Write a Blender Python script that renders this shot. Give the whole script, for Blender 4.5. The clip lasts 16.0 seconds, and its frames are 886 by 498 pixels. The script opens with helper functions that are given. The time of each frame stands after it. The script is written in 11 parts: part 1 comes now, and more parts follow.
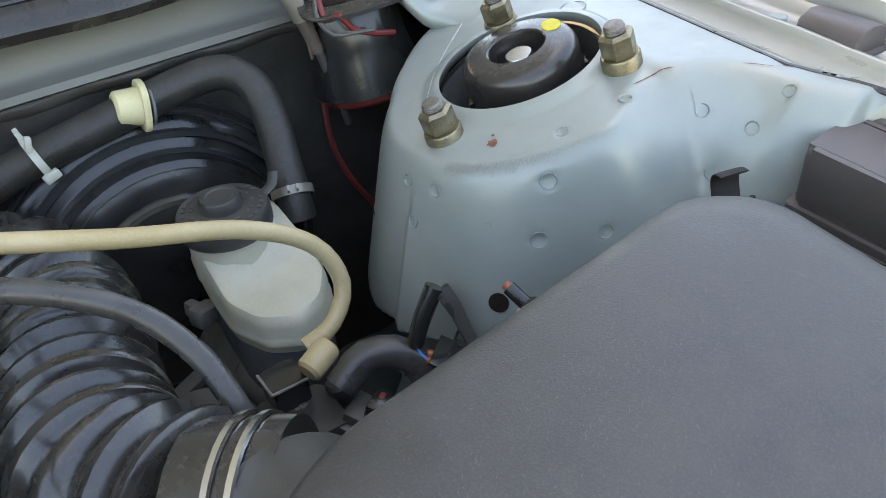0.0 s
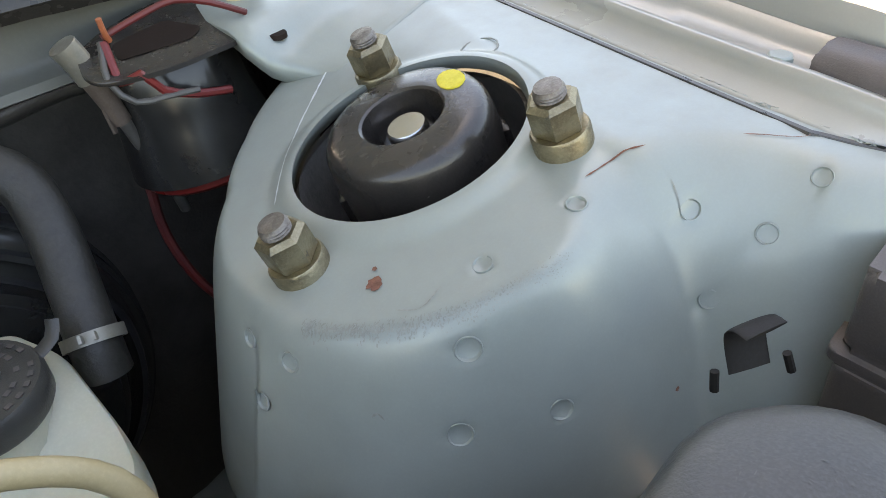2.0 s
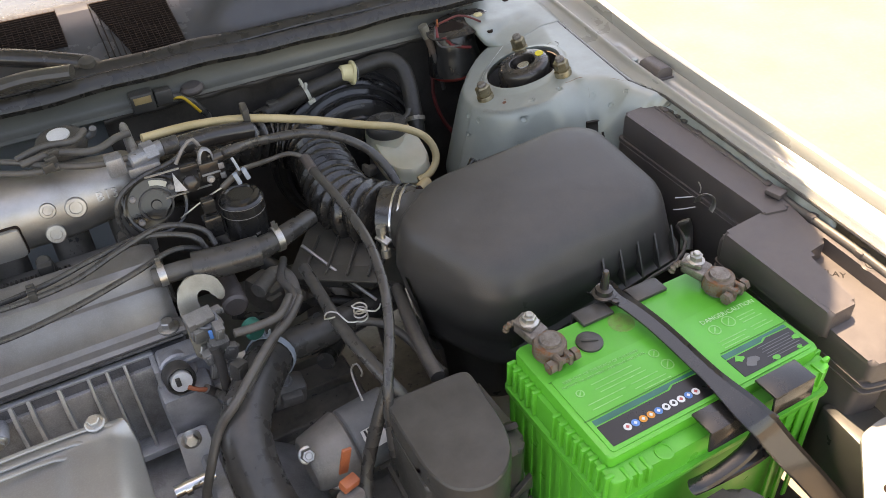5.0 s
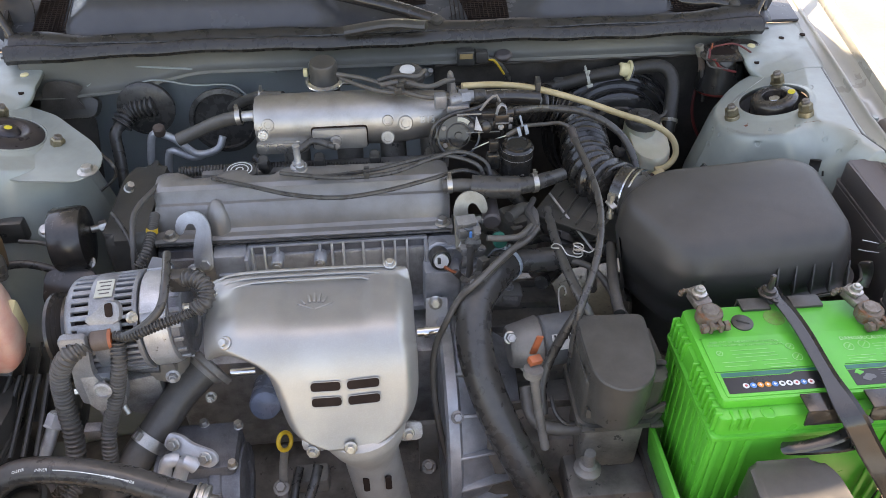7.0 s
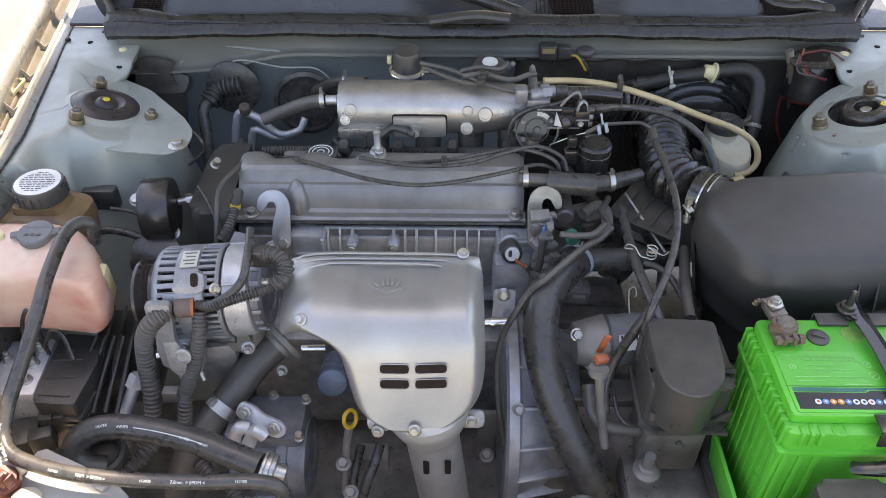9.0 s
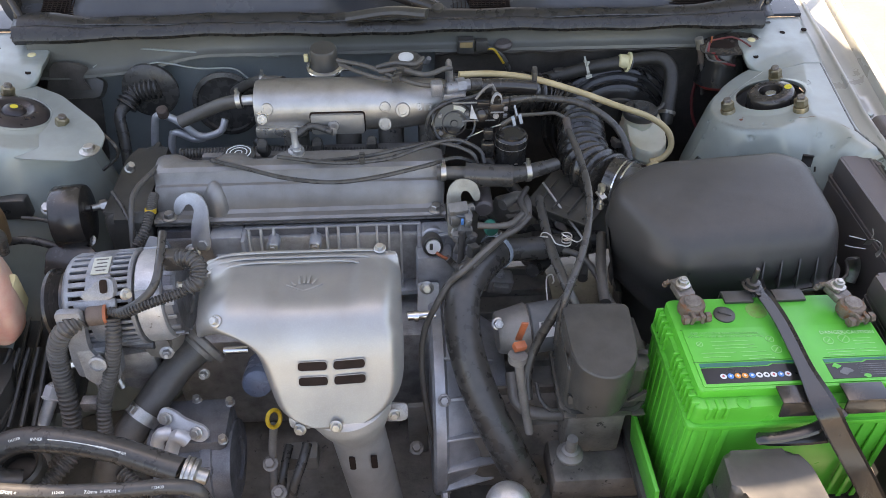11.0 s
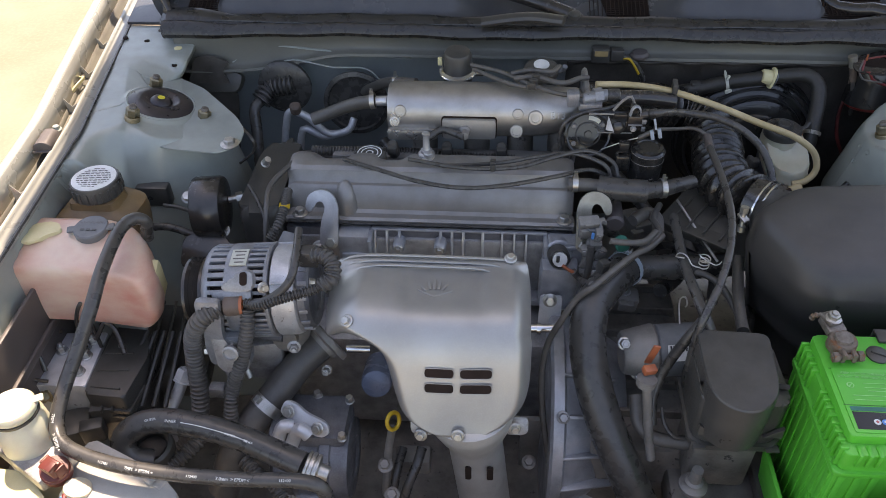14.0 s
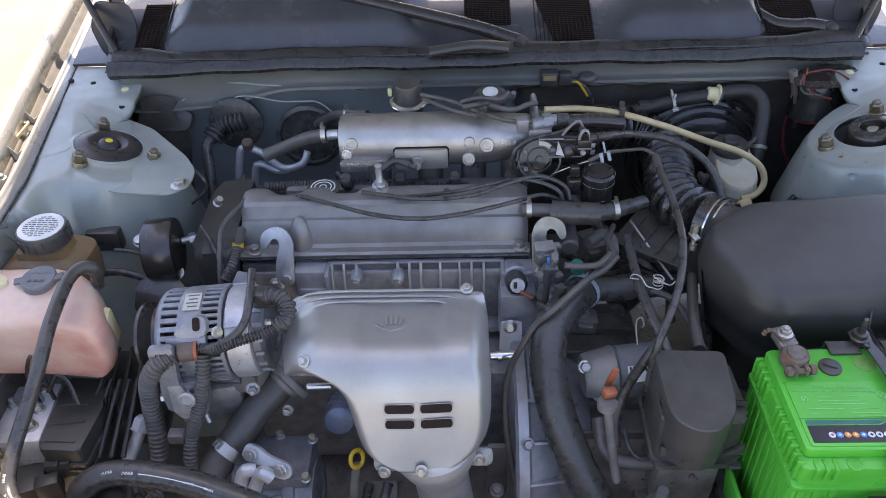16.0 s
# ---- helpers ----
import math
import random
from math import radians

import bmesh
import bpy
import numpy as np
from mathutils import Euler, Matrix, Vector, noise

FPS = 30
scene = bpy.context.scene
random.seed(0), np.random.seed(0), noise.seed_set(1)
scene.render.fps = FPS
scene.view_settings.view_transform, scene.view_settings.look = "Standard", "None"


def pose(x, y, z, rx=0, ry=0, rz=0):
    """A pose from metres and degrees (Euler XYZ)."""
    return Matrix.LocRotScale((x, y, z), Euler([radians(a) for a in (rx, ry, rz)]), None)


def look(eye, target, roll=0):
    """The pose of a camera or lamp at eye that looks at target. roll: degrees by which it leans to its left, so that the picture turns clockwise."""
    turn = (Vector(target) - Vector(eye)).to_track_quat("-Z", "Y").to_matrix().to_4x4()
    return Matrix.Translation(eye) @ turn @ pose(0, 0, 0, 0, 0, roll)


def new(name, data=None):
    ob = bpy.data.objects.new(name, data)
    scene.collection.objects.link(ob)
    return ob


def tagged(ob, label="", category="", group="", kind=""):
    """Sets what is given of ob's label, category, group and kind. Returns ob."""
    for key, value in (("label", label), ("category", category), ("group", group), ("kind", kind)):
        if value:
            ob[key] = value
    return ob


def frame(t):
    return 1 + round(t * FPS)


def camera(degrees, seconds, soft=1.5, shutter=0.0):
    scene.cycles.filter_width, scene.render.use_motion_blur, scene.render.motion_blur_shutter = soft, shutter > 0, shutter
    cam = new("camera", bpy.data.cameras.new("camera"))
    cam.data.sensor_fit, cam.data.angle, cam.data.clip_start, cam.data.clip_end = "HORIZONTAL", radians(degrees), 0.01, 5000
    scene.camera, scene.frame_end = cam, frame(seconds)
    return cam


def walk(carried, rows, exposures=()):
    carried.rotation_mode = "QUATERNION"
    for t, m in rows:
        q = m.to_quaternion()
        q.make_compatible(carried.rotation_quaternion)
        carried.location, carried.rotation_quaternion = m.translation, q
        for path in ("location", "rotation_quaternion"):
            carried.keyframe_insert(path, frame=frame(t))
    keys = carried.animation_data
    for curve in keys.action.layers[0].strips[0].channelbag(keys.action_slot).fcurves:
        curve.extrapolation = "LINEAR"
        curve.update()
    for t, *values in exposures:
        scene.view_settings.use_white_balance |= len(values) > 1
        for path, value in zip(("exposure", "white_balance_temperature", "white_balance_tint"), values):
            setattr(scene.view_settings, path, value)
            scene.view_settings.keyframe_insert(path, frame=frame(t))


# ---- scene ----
cam = camera(60.2, 16.0, soft=0.65)
PATH = [
    (0, (0.258, 0.085, 1.09), (1.141, 1.418, -0.113), -5.0),
    (0.5, (0.318, 0.132, 1.081), (1.256, 1.388, -0.161), -5.5),
    (1, (0.348, 0.168, 1.062), (1.33, 1.388, -0.183), -5.4),
    (1.5, (0.368, 0.194, 1.057), (1.391, 1.392, -0.175), -5.0),
    (2, (0.371, 0.204, 1.053), (1.414, 1.39, -0.174), -4.9),
    (2.5, (0.366, 0.206, 1.055), (1.411, 1.387, -0.175), -5.1),
    (3, (0.362, 0.203, 1.051), (1.395, 1.398, -0.174), -5.5),
    (3.5, (0.339, 0.152, 1.067), (1.339, 1.406, -0.129), -6.2),
    (4, (0.254, 0.01, 1.099), (1.19, 1.339, -0.065), -6.3),
    (4.5, (0.104, -0.199, 1.221), (0.962, 1.127, -0.006), -4.6),
    (4.7, (0.059, -0.291, 1.285), (0.842, 1.068, 0.045), -4.3),
    (5, (0.001, -0.386, 1.361), (0.707, 1.008, 0.112), -3.1),
    (5.2, (-0.025, -0.438, 1.395), (0.632, 0.982, 0.149), -2.6),
    (7.3, (-0.071, -0.618, 1.508), (0.005, 0.903, 0.211), 0.0),
    (7.5, (-0.072, -0.624, 1.51), (-0.021, 0.899, 0.214), -0.0),
    (8, (-0.076, -0.629, 1.515), (-0.071, 0.89, 0.214), 0.1),
    (8.5, (-0.084, -0.625, 1.514), (-0.106, 0.888, 0.206), 0.1),
    (9, (-0.089, -0.618, 1.515), (-0.113, 0.888, 0.2), -0.1),
    (9.5, (-0.075, -0.621, 1.515), (-0.07, 0.886, 0.199), -0.2),
    (9.7, (-0.066, -0.622, 1.514), (-0.041, 0.886, 0.2), -0.2),
    (11.8, (-0.038, -0.628, 1.517), (0.062, 0.868, 0.194), 0.6),
    (12, (-0.048, -0.627, 1.514), (0.016, 0.873, 0.193), 0.3),
    (12.5, (-0.072, -0.625, 1.514), (-0.088, 0.874, 0.189), 0.1),
    (13, (-0.089, -0.623, 1.511), (-0.174, 0.872, 0.185), -0.4),
    (13.5, (-0.098, -0.619, 1.509), (-0.226, 0.874, 0.185), -1.0),
    (14, (-0.096, -0.609, 1.516), (-0.23, 0.89, 0.199), -1.5),
    (14.5, (-0.088, -0.603, 1.523), (-0.202, 0.913, 0.223), -1.8),
    (15, (-0.079, -0.599, 1.527), (-0.173, 0.926, 0.237), -2.1),
    (15.5, (-0.075, -0.595, 1.526), (-0.151, 0.935, 0.24), -2.4),
    (16, (-0.076, -0.595, 1.529), (-0.134, 0.937, 0.245), -2.4),
]

EXPOSURES = [(0.0, 2.59, 8600, 13), (1.2, 2.56, 9250, 15), (2.5, 2.38, 9150, 14), (3.6, 2.46, 9150, 15), (4.5, 2.63, 9000, 21), (5.0, 1.98, 10000, 20), (7.5, 2.11, 8750, 20), (9.0, 2.01, 8600, 20), (12.5, 2.03, 8500, 20), (14.0, 1.47, 8300, 20), (16.0, 1.75, 7400, 23)]
walk(cam, [(t, look(eye, target, roll)) for t, eye, target, roll in PATH], EXPOSURES)

# ---- light ----
SUN_DIR = Vector((0.0, 0.33, 1.0)).normalized()
world = bpy.data.worlds.new("sky")
scene.world = world
world.use_nodes = True
sky = world.node_tree.nodes.new("ShaderNodeTexSky")
sky.sky_type = "NISHITA"
sky.sun_disc = False
sky.sun_elevation = math.asin(SUN_DIR.z)
sky.sun_rotation = math.atan2(SUN_DIR.x, SUN_DIR.y)
world.node_tree.links.new(sky.outputs[0], world.node_tree.nodes["Background"].inputs[0])
world.node_tree.nodes["Background"].inputs[1].default_value = 0.15
sun = new("sun", bpy.data.lights.new("sun", "SUN"))
sun.data.energy, sun.data.angle, sun.data.color = 4.0, radians(0.6), (1.0, 0.95, 0.86)
sun.matrix_world = look((1, 2, 6), Vector((1, 2, 6)) - SUN_DIR)

# ---- materials ----
def mat(name, c1, c2=None, rough=0.5, metal=0.0, scale=40.0, fine=500.0, bump=0.15, grain=0.25, coat=0.0, dust=0.0, dustcol=(0.30, 0.27, 0.22), spots=None, spec=0.5, trans=0.0, stretch=None, sub=0.0):
    """A surface with broad patches, fine grain, relief, dust on the faces that look up, and spots of wear."""
    m = bpy.data.materials.new(name)
    m.use_nodes = True
    nt = m.node_tree
    b = nt.nodes["Principled BSDF"]
    lk = nt.links.new
    c2 = c2 or tuple(c * 0.75 for c in c1)
    co = nt.nodes.new("ShaderNodeTexCoord")
    src = co.outputs["Object"]
    if stretch:
        mp = nt.nodes.new("ShaderNodeMapping")
        mp.inputs["Scale"].default_value = stretch
        lk(src, mp.inputs[0])
        src = mp.outputs[0]

    def noisy(sc, det=4.0, ro=0.55):
        n = nt.nodes.new("ShaderNodeTexNoise")
        n.inputs["Scale"].default_value, n.inputs["Detail"].default_value, n.inputs["Roughness"].default_value = sc, det, ro
        lk(src, n.inputs["Vector"])
        return n.outputs["Fac"]

    def ramp(fac, lo, hi, a=0.0, z=1.0):
        r = nt.nodes.new("ShaderNodeMapRange")
        r.inputs["From Min"].default_value, r.inputs["From Max"].default_value = lo, hi
        r.inputs["To Min"].default_value, r.inputs["To Max"].default_value = a, z
        lk(fac, r.inputs["Value"])
        return r.outputs["Result"]

    def mix(fac, a, c):
        x = nt.nodes.new("ShaderNodeMix")
        x.data_type = "RGBA"
        if isinstance(fac, float):
            x.inputs["Factor"].default_value = fac
        else:
            lk(fac, x.inputs["Factor"])
        for k, v in ((6, a), (7, c)):
            if isinstance(v, tuple):
                x.inputs[k].default_value = (*v, 1)
            else:
                lk(v, x.inputs[k])
        return x.outputs[2]

    broad, small = noisy(scale), noisy(fine, 3.0, 0.6)
    col = mix(ramp(broad, 0.35, 0.65), c1, c2)
    col = mix(ramp(small, 0.45, 0.75, 0.0, grain), col, tuple(min(1.0, c * 1.5 + 0.02) for c in c1))
    rgh = ramp(broad, 0.3, 0.7, max(0.02, rough * 0.8), min(1.0, rough * 1.25))
    if spots:
        sc, lo, colour = spots
        col = mix(ramp(noisy(sc, 5.0, 0.65), lo, lo + 0.05), col, colour)
    if dust:
        g = nt.nodes.new("ShaderNodeNewGeometry")
        sep = nt.nodes.new("ShaderNodeSeparateXYZ")
        lk(g.outputs["Normal"], sep.inputs[0])
        up = ramp(sep.outputs["Z"], 0.2, 1.0)
        mul = nt.nodes.new("ShaderNodeMath")
        mul.operation = "MULTIPLY"
        lk(up, mul.inputs[0])
        lk(ramp(noisy(scale * 2.3, 6.0, 0.7), 0.35, 0.75, 0.15 * dust, dust), mul.inputs[1])
        col = mix(mul.outputs[0], col, dustcol)
        add = nt.nodes.new("ShaderNodeMath")
        add.operation = "ADD"
        add.use_clamp = True
        lk(rgh, add.inputs[0])
        lk(mul.outputs[0], add.inputs[1])
        rgh = add.outputs[0]
    lk(col, b.inputs["Base Color"])
    lk(rgh, b.inputs["Roughness"])
    b.inputs["Metallic"].default_value = metal
    b.inputs["Specular IOR Level"].default_value = spec
    b.inputs["Coat Weight"].default_value = coat
    b.inputs["Coat Roughness"].default_value = 0.12
    if trans:
        b.inputs["Transmission Weight"].default_value = trans
    if sub:
        b.inputs["Subsurface Weight"].default_value = sub
        b.inputs["Subsurface Radius"].default_value = (0.02, 0.012, 0.008)
        b.inputs["Subsurface Scale"].default_value = 0.5
    if bump:
        bp = nt.nodes.new("ShaderNodeBump")
        bp.inputs["Strength"].default_value, bp.inputs["Distance"].default_value = bump, 0.0006
        lk(small, bp.inputs["Height"])
        bp2 = nt.nodes.new("ShaderNodeBump")
        bp2.inputs["Strength"].default_value, bp2.inputs["Distance"].default_value = bump * 0.8, 0.002
        lk(broad, bp2.inputs["Height"])
        lk(bp.outputs[0], bp2.inputs["Normal"])
        lk(bp2.outputs[0], b.inputs["Normal"])
    return m


PAINT = mat("sage_paint", (0.318, 0.352, 0.322), (0.280, 0.312, 0.286), 0.34, 0.15, 18, 900, 0.03, 0.05, coat=0.35, dust=0.22, spots=(130, 0.76, (0.16, 0.15, 0.12)))
# Darker than the wing paint: the deep gutter's shade is in the colour.
GUTTER = mat("dusty_shaded_gutter_paint", (0.15, 0.145, 0.12), (0.11, 0.105, 0.09), 0.6, 0, 25, 600, 0.3, 0.2, dust=0.25)
PAINT_OUT = mat("outer_paint", (0.36, 0.36, 0.325), (0.33, 0.33, 0.30), 0.28, 0.15, 12, 900, 0.01, 0.05, coat=0.6, dust=0.1)
PRIMER = mat("dull_paint", (0.125, 0.127, 0.108), (0.10, 0.102, 0.088), 0.42, 0.05, 9, 500, 0.05, 0.1, dust=0.18)
BLACK = mat("black_plastic", (0.045, 0.043, 0.039), (0.065, 0.062, 0.055), 0.32, 0, 30, 1500, 0.25, 0.3, dust=0.07)
BOXBLACK = mat("grained_black_plastic", (0.036, 0.034, 0.032), (0.050, 0.047, 0.043), 0.33, 0, 15, 1050, 0.34, 0.6, dust=0.24, dustcol=(0.145, 0.132, 0.112), spots=(70, 0.66, (0.064, 0.060, 0.054)))
BROWNBLACK = mat("brownish_black_plastic", (0.078, 0.066, 0.062), (0.094, 0.080, 0.074), 0.42, 0, 20, 1400, 0.25, 0.3, dust=0.22, dustcol=(0.26, 0.235, 0.22))
RUBBER = mat("black_rubber", (0.039, 0.037, 0.035), (0.061, 0.058, 0.053), 0.27, 0, 60, 900, 0.12, 0.2, dust=0.08)
DUCT = mat("glossy_duct_rubber", (0.020, 0.018, 0.016), (0.034, 0.030, 0.026), 0.24, 0, 60, 900, 0.10, 0.2, dust=0.05, coat=0.6)
RUBBER_DULL = mat("dull_rubber", (0.067, 0.062, 0.056), (0.095, 0.087, 0.077), 0.36, 0, 50, 700, 0.3, 0.35, dust=0.16)
DARK = mat("grimy_dark_metal", (0.175, 0.165, 0.152), (0.271, 0.254, 0.234), 0.5, 0.3, 30, 300, 0.5, 0.4, dust=0.15)
FELT = mat("sound_mat", (0.052, 0.046, 0.041), (0.085, 0.077, 0.068), 0.5, 0, 26, 200, 1.0, 0.3, spec=0.35)
ALU = mat("cast_aluminium", (0.58, 0.59, 0.60), (0.44, 0.45, 0.46), 0.4, 0.8, 35, 800, 0.3, 0.3, dust=0.10)
ALU_DIRTY = mat("stained_aluminium", (0.42, 0.42, 0.42), (0.25, 0.245, 0.24), 0.45, 0.65, 40, 600, 0.5, 0.4, dust=0.15)
PLENUM = mat("sandcast_aluminium", (0.47, 0.455, 0.435), (0.36, 0.345, 0.32), 0.31, 0.85, 25, 1200, 0.5, 0.25, dust=0.2, spots=(90, 0.72, (0.2, 0.17, 0.13)))
PLATE = mat("brushed_plate_aluminium", (0.46, 0.445, 0.42), (0.38, 0.365, 0.34), 0.40, 0.7, 25, 900, 0.2, 0.2, dust=0.15)
COVER = mat("grey_coated_aluminium", (0.275, 0.265, 0.25), (0.225, 0.215, 0.203), 0.36, 0.55, 30, 900, 0.25, 0.25, dust=0.3)
SHIELD = mat("pressed_steel", (0.43, 0.43, 0.415), (0.32, 0.32, 0.31), 0.34, 0.60, 7, 700, 0.12, 0.15, dust=0.22, dustcol=(0.36, 0.32, 0.26), spots=(60, 0.75, (0.28, 0.24, 0.19)))
STEEL = mat("zinc_steel", (0.55, 0.54, 0.51), (0.40, 0.39, 0.36), 0.35, 0.95, 80, 900, 0.2, 0.3, dust=0.15)
YZINC = mat("yellow_zinc", (0.34, 0.29, 0.19), (0.20, 0.165, 0.105), 0.38, 0.85, 90, 900, 0.3, 0.3, spots=(160, 0.62, (0.18, 0.16, 0.12)))
CHROME = mat("bright_steel", (0.72, 0.72, 0.71), (0.6, 0.6, 0.6), 0.22, 1.0, 60, 900, 0.08, 0.2)
RUSTY = mat("corroded_lead", (0.14, 0.10, 0.07), (0.22, 0.19, 0.16), 0.65, 0.5, 110, 900, 0.8, 0.5, spots=(140, 0.55, (0.22, 0.10, 0.05)))
LEAD = mat("grey_lead", (0.24, 0.22, 0.20), (0.13, 0.11, 0.09), 0.5, 0.7, 100, 900, 0.5, 0.4)
CREAM = mat("yellowed_cream_hose", (0.52, 0.41, 0.23), (0.42, 0.32, 0.16), 0.42, 0, 22, 700, 0.1, 0.15, spots=(45, 0.73, (0.22, 0.17, 0.10)))
CREAM2 = mat("cream_plastic", (0.70, 0.62, 0.36), (0.62, 0.54, 0.30), 0.5, 0, 30, 700, 0.1, 0.15)
BRIGHTALU = mat("bright_alloy", (0.60, 0.61, 0.62), (0.48, 0.49, 0.50), 0.34, 0.35, 40, 800, 0.2, 0.2, dust=0.08)
GREEN = mat("bright_green_plastic", (0.058, 0.49, 0.05), (0.05, 0.44, 0.042), 0.33, 0, 20, 900, 0.06, 0.08, dust=0.06)
MILKY = mat("milky_plastic", (0.62, 0.60, 0.48), (0.54, 0.52, 0.39), 0.4, 0, 20, 600, 0.1, 0.1, sub=0.3, dust=0.1, spots=(50, 0.73, (0.40, 0.36, 0.25)))
PINKISH = mat("pink_stained_plastic", (0.72, 0.55, 0.43), (0.58, 0.25, 0.19), 0.32, 0, 9, 500, 0.05, 0.08, sub=0.3, dust=0.1, stretch=(1, 1, 1.8))
AMBER = mat("amber_stained_plastic", (0.24, 0.15, 0.06), (0.13, 0.08, 0.04), 0.4, 0, 14, 500, 0.1, 0.1, sub=0.2, dust=0.15)
WHITE = mat("white_plastic", (0.72, 0.72, 0.69), (0.6, 0.6, 0.57), 0.45, 0, 40, 700, 0.1, 0.2)
REDWIRE = mat("red_wire", (0.19, 0.018, 0.016), (0.14, 0.013, 0.012), 0.4, 0, 40, 700, 0.05, 0.1)
REDTHROAT = mat("glossy_red_plastic", (0.22, 0.02, 0.016), (0.17, 0.016, 0.013), 0.3, 0, 40, 700, 0.05, 0.1)
DARKRED = mat("dull_red_wire", (0.14, 0.016, 0.014), (0.10, 0.012, 0.011), 0.45, 0, 40, 700, 0.05, 0.1, dust=0.1)
CLIPBLACK = mat("matt_black_spring_steel", (0.012, 0.010, 0.009), (0.018, 0.016, 0.014), 0.6, 0, 60, 900, 0.1, 0.2, spec=0.25)
COMPALU = mat("grimy_or_shaded_alloy", (0.17, 0.175, 0.19), (0.10, 0.103, 0.112), 0.42, 0.45, 40, 600, 0.4, 0.4, dust=0.12)
ORANGE = mat("orange_plastic", (0.42, 0.12, 0.05), (0.32, 0.09, 0.04), 0.5, 0, 40, 700, 0.1, 0.2)
YELLOW = mat("yellow_plastic", (0.62, 0.40, 0.03), (0.5, 0.3, 0.02), 0.4, 0, 40, 700, 0.1, 0.2)
YELLOWPAINT = mat("yellow_paint_mark", (0.72, 0.60, 0.04), (0.62, 0.5, 0.03), 0.5, 0, 300, 900, 0.2, 0.2)
BLUE = mat("blue_enamel", (0.17, 0.20, 0.27), (0.13, 0.155, 0.21), 0.25, 0.1, 40, 700, 0.05, 0.1)
GLOSSBLACK = mat("gloss_black_steel", (0.018, 0.017, 0.016), (0.026, 0.025, 0.023), 0.22, 0, 40, 900, 0.05, 0.1, coat=0.3)
RINGBLACK = mat("satin_black_enamel", (0.030, 0.030, 0.031), (0.040, 0.040, 0.040), 0.20, 0, 40, 900, 0.05, 0.1, coat=0.6)
PIPESTEEL = mat("stained_pipe_steel", (0.46, 0.45, 0.42), (0.33, 0.315, 0.29), 0.36, 0.35, 14, 700, 0.15, 0.2, dust=0.1)
ZINCPALE = mat("pale_zinc", (0.33, 0.31, 0.26), (0.24, 0.225, 0.185), 0.42, 0.5, 40, 700, 0.1, 0.15)
ALUMID = mat("weathered_aluminium", (0.44, 0.455, 0.475), (0.31, 0.32, 0.335), 0.42, 0.5, 40, 800, 0.3, 0.3, dust=0.12)
ALTALU = mat("weathered_alternator_casting", (0.30, 0.31, 0.325), (0.205, 0.21, 0.22), 0.42, 0.5, 40, 800, 0.3, 0.4, dust=0.12, spots=(90, 0.70, (0.11, 0.10, 0.09)))
ALTBRIGHT = mat("bright_stained_casting", (0.56, 0.57, 0.58), (0.41, 0.415, 0.425), 0.34, 0.45, 45, 700, 0.25, 0.3, dust=0.05, spots=(110, 0.66, (0.14, 0.13, 0.12)))
BLUECLIP = mat("pale_blue_plastic", (0.36, 0.42, 0.48), (0.28, 0.34, 0.40), 0.4, 0, 40, 700, 0.05, 0.1)
TEAL = mat("green_plastic", (0.01, 0.16, 0.12), (0.01, 0.12, 0.09), 0.4, 0, 40, 700, 0.1, 0.1)
STICKER = mat("black_label", (0.012, 0.012, 0.014), (0.018, 0.018, 0.02), 0.3, 0, 40, 700, 0.02, 0.05)
PRINT = mat("white_print", (0.72, 0.74, 0.72), (0.66, 0.68, 0.66), 0.5, 0, 200, 900, 0.02, 0.1)
PRINTDIM = mat("pale_green_print", (0.26, 0.62, 0.23), (0.16, 0.54, 0.14), 0.5, 0, 200, 900, 0.02, 0.1)
PRINTMID = mat("worn_white_print", (0.50, 0.72, 0.46), (0.30, 0.62, 0.27), 0.5, 0, 300, 900, 0.02, 0.1)
DOTRED = mat("red_print", (0.55, 0.10, 0.10), None, 0.4, bump=0)
DOTBLUE = mat("blue_print", (0.06, 0.25, 0.60), None, 0.4, bump=0)
DOTORANGE = mat("orange_print", (0.75, 0.28, 0.03), None, 0.4, bump=0)
LABEL = mat("aged_paper_label", (0.55, 0.55, 0.47), (0.46, 0.46, 0.38), 0.6, 0, 40, 700, 0.05, 0.1)
COWLP = mat("satin_black_plastic", (0.048, 0.050, 0.055), (0.062, 0.064, 0.069), 0.22, 0, 16, 1500, 0.12, 0.2, dust=0.04)
GLASS = mat("tinted_glass", (0.02, 0.022, 0.024), (0.02, 0.022, 0.024), 0.05, 0, 10, 900, 0.0, 0.0)
# Near-black that stands in for the shade inside slots, holes and gaps.
SLOT = mat("near_black", (0.022, 0.015, 0.012), (0.032, 0.022, 0.018), 0.8, 0, 60, 900, 0.2, 0.2, spec=0.08)
TAPE = mat("brown_tape", (0.13, 0.095, 0.075), (0.09, 0.065, 0.052), 0.6, 0, 60, 900, 0.3, 0.3)
GREYCAP = mat("grey_plastic", (0.154, 0.161, 0.165), (0.118, 0.127, 0.132), 0.5, 0, 40, 900, 0.15, 0.2, dust=0.15)
REDBROWN = mat("red_brown_plastic", (0.14, 0.030, 0.022), (0.10, 0.024, 0.018), 0.4, 0, 40, 900, 0.1, 0.2)
TANLABEL = mat("tan_label", (0.34, 0.24, 0.11), (0.28, 0.19, 0.08), 0.6, 0, 60, 900, 0.05, 0.2)
LABELGREY = mat("dusty_grey_plastic", (0.21, 0.20, 0.183), (0.135, 0.129, 0.118), 0.6, 0, 50, 900, 0.2, 0.3, dust=0.3)
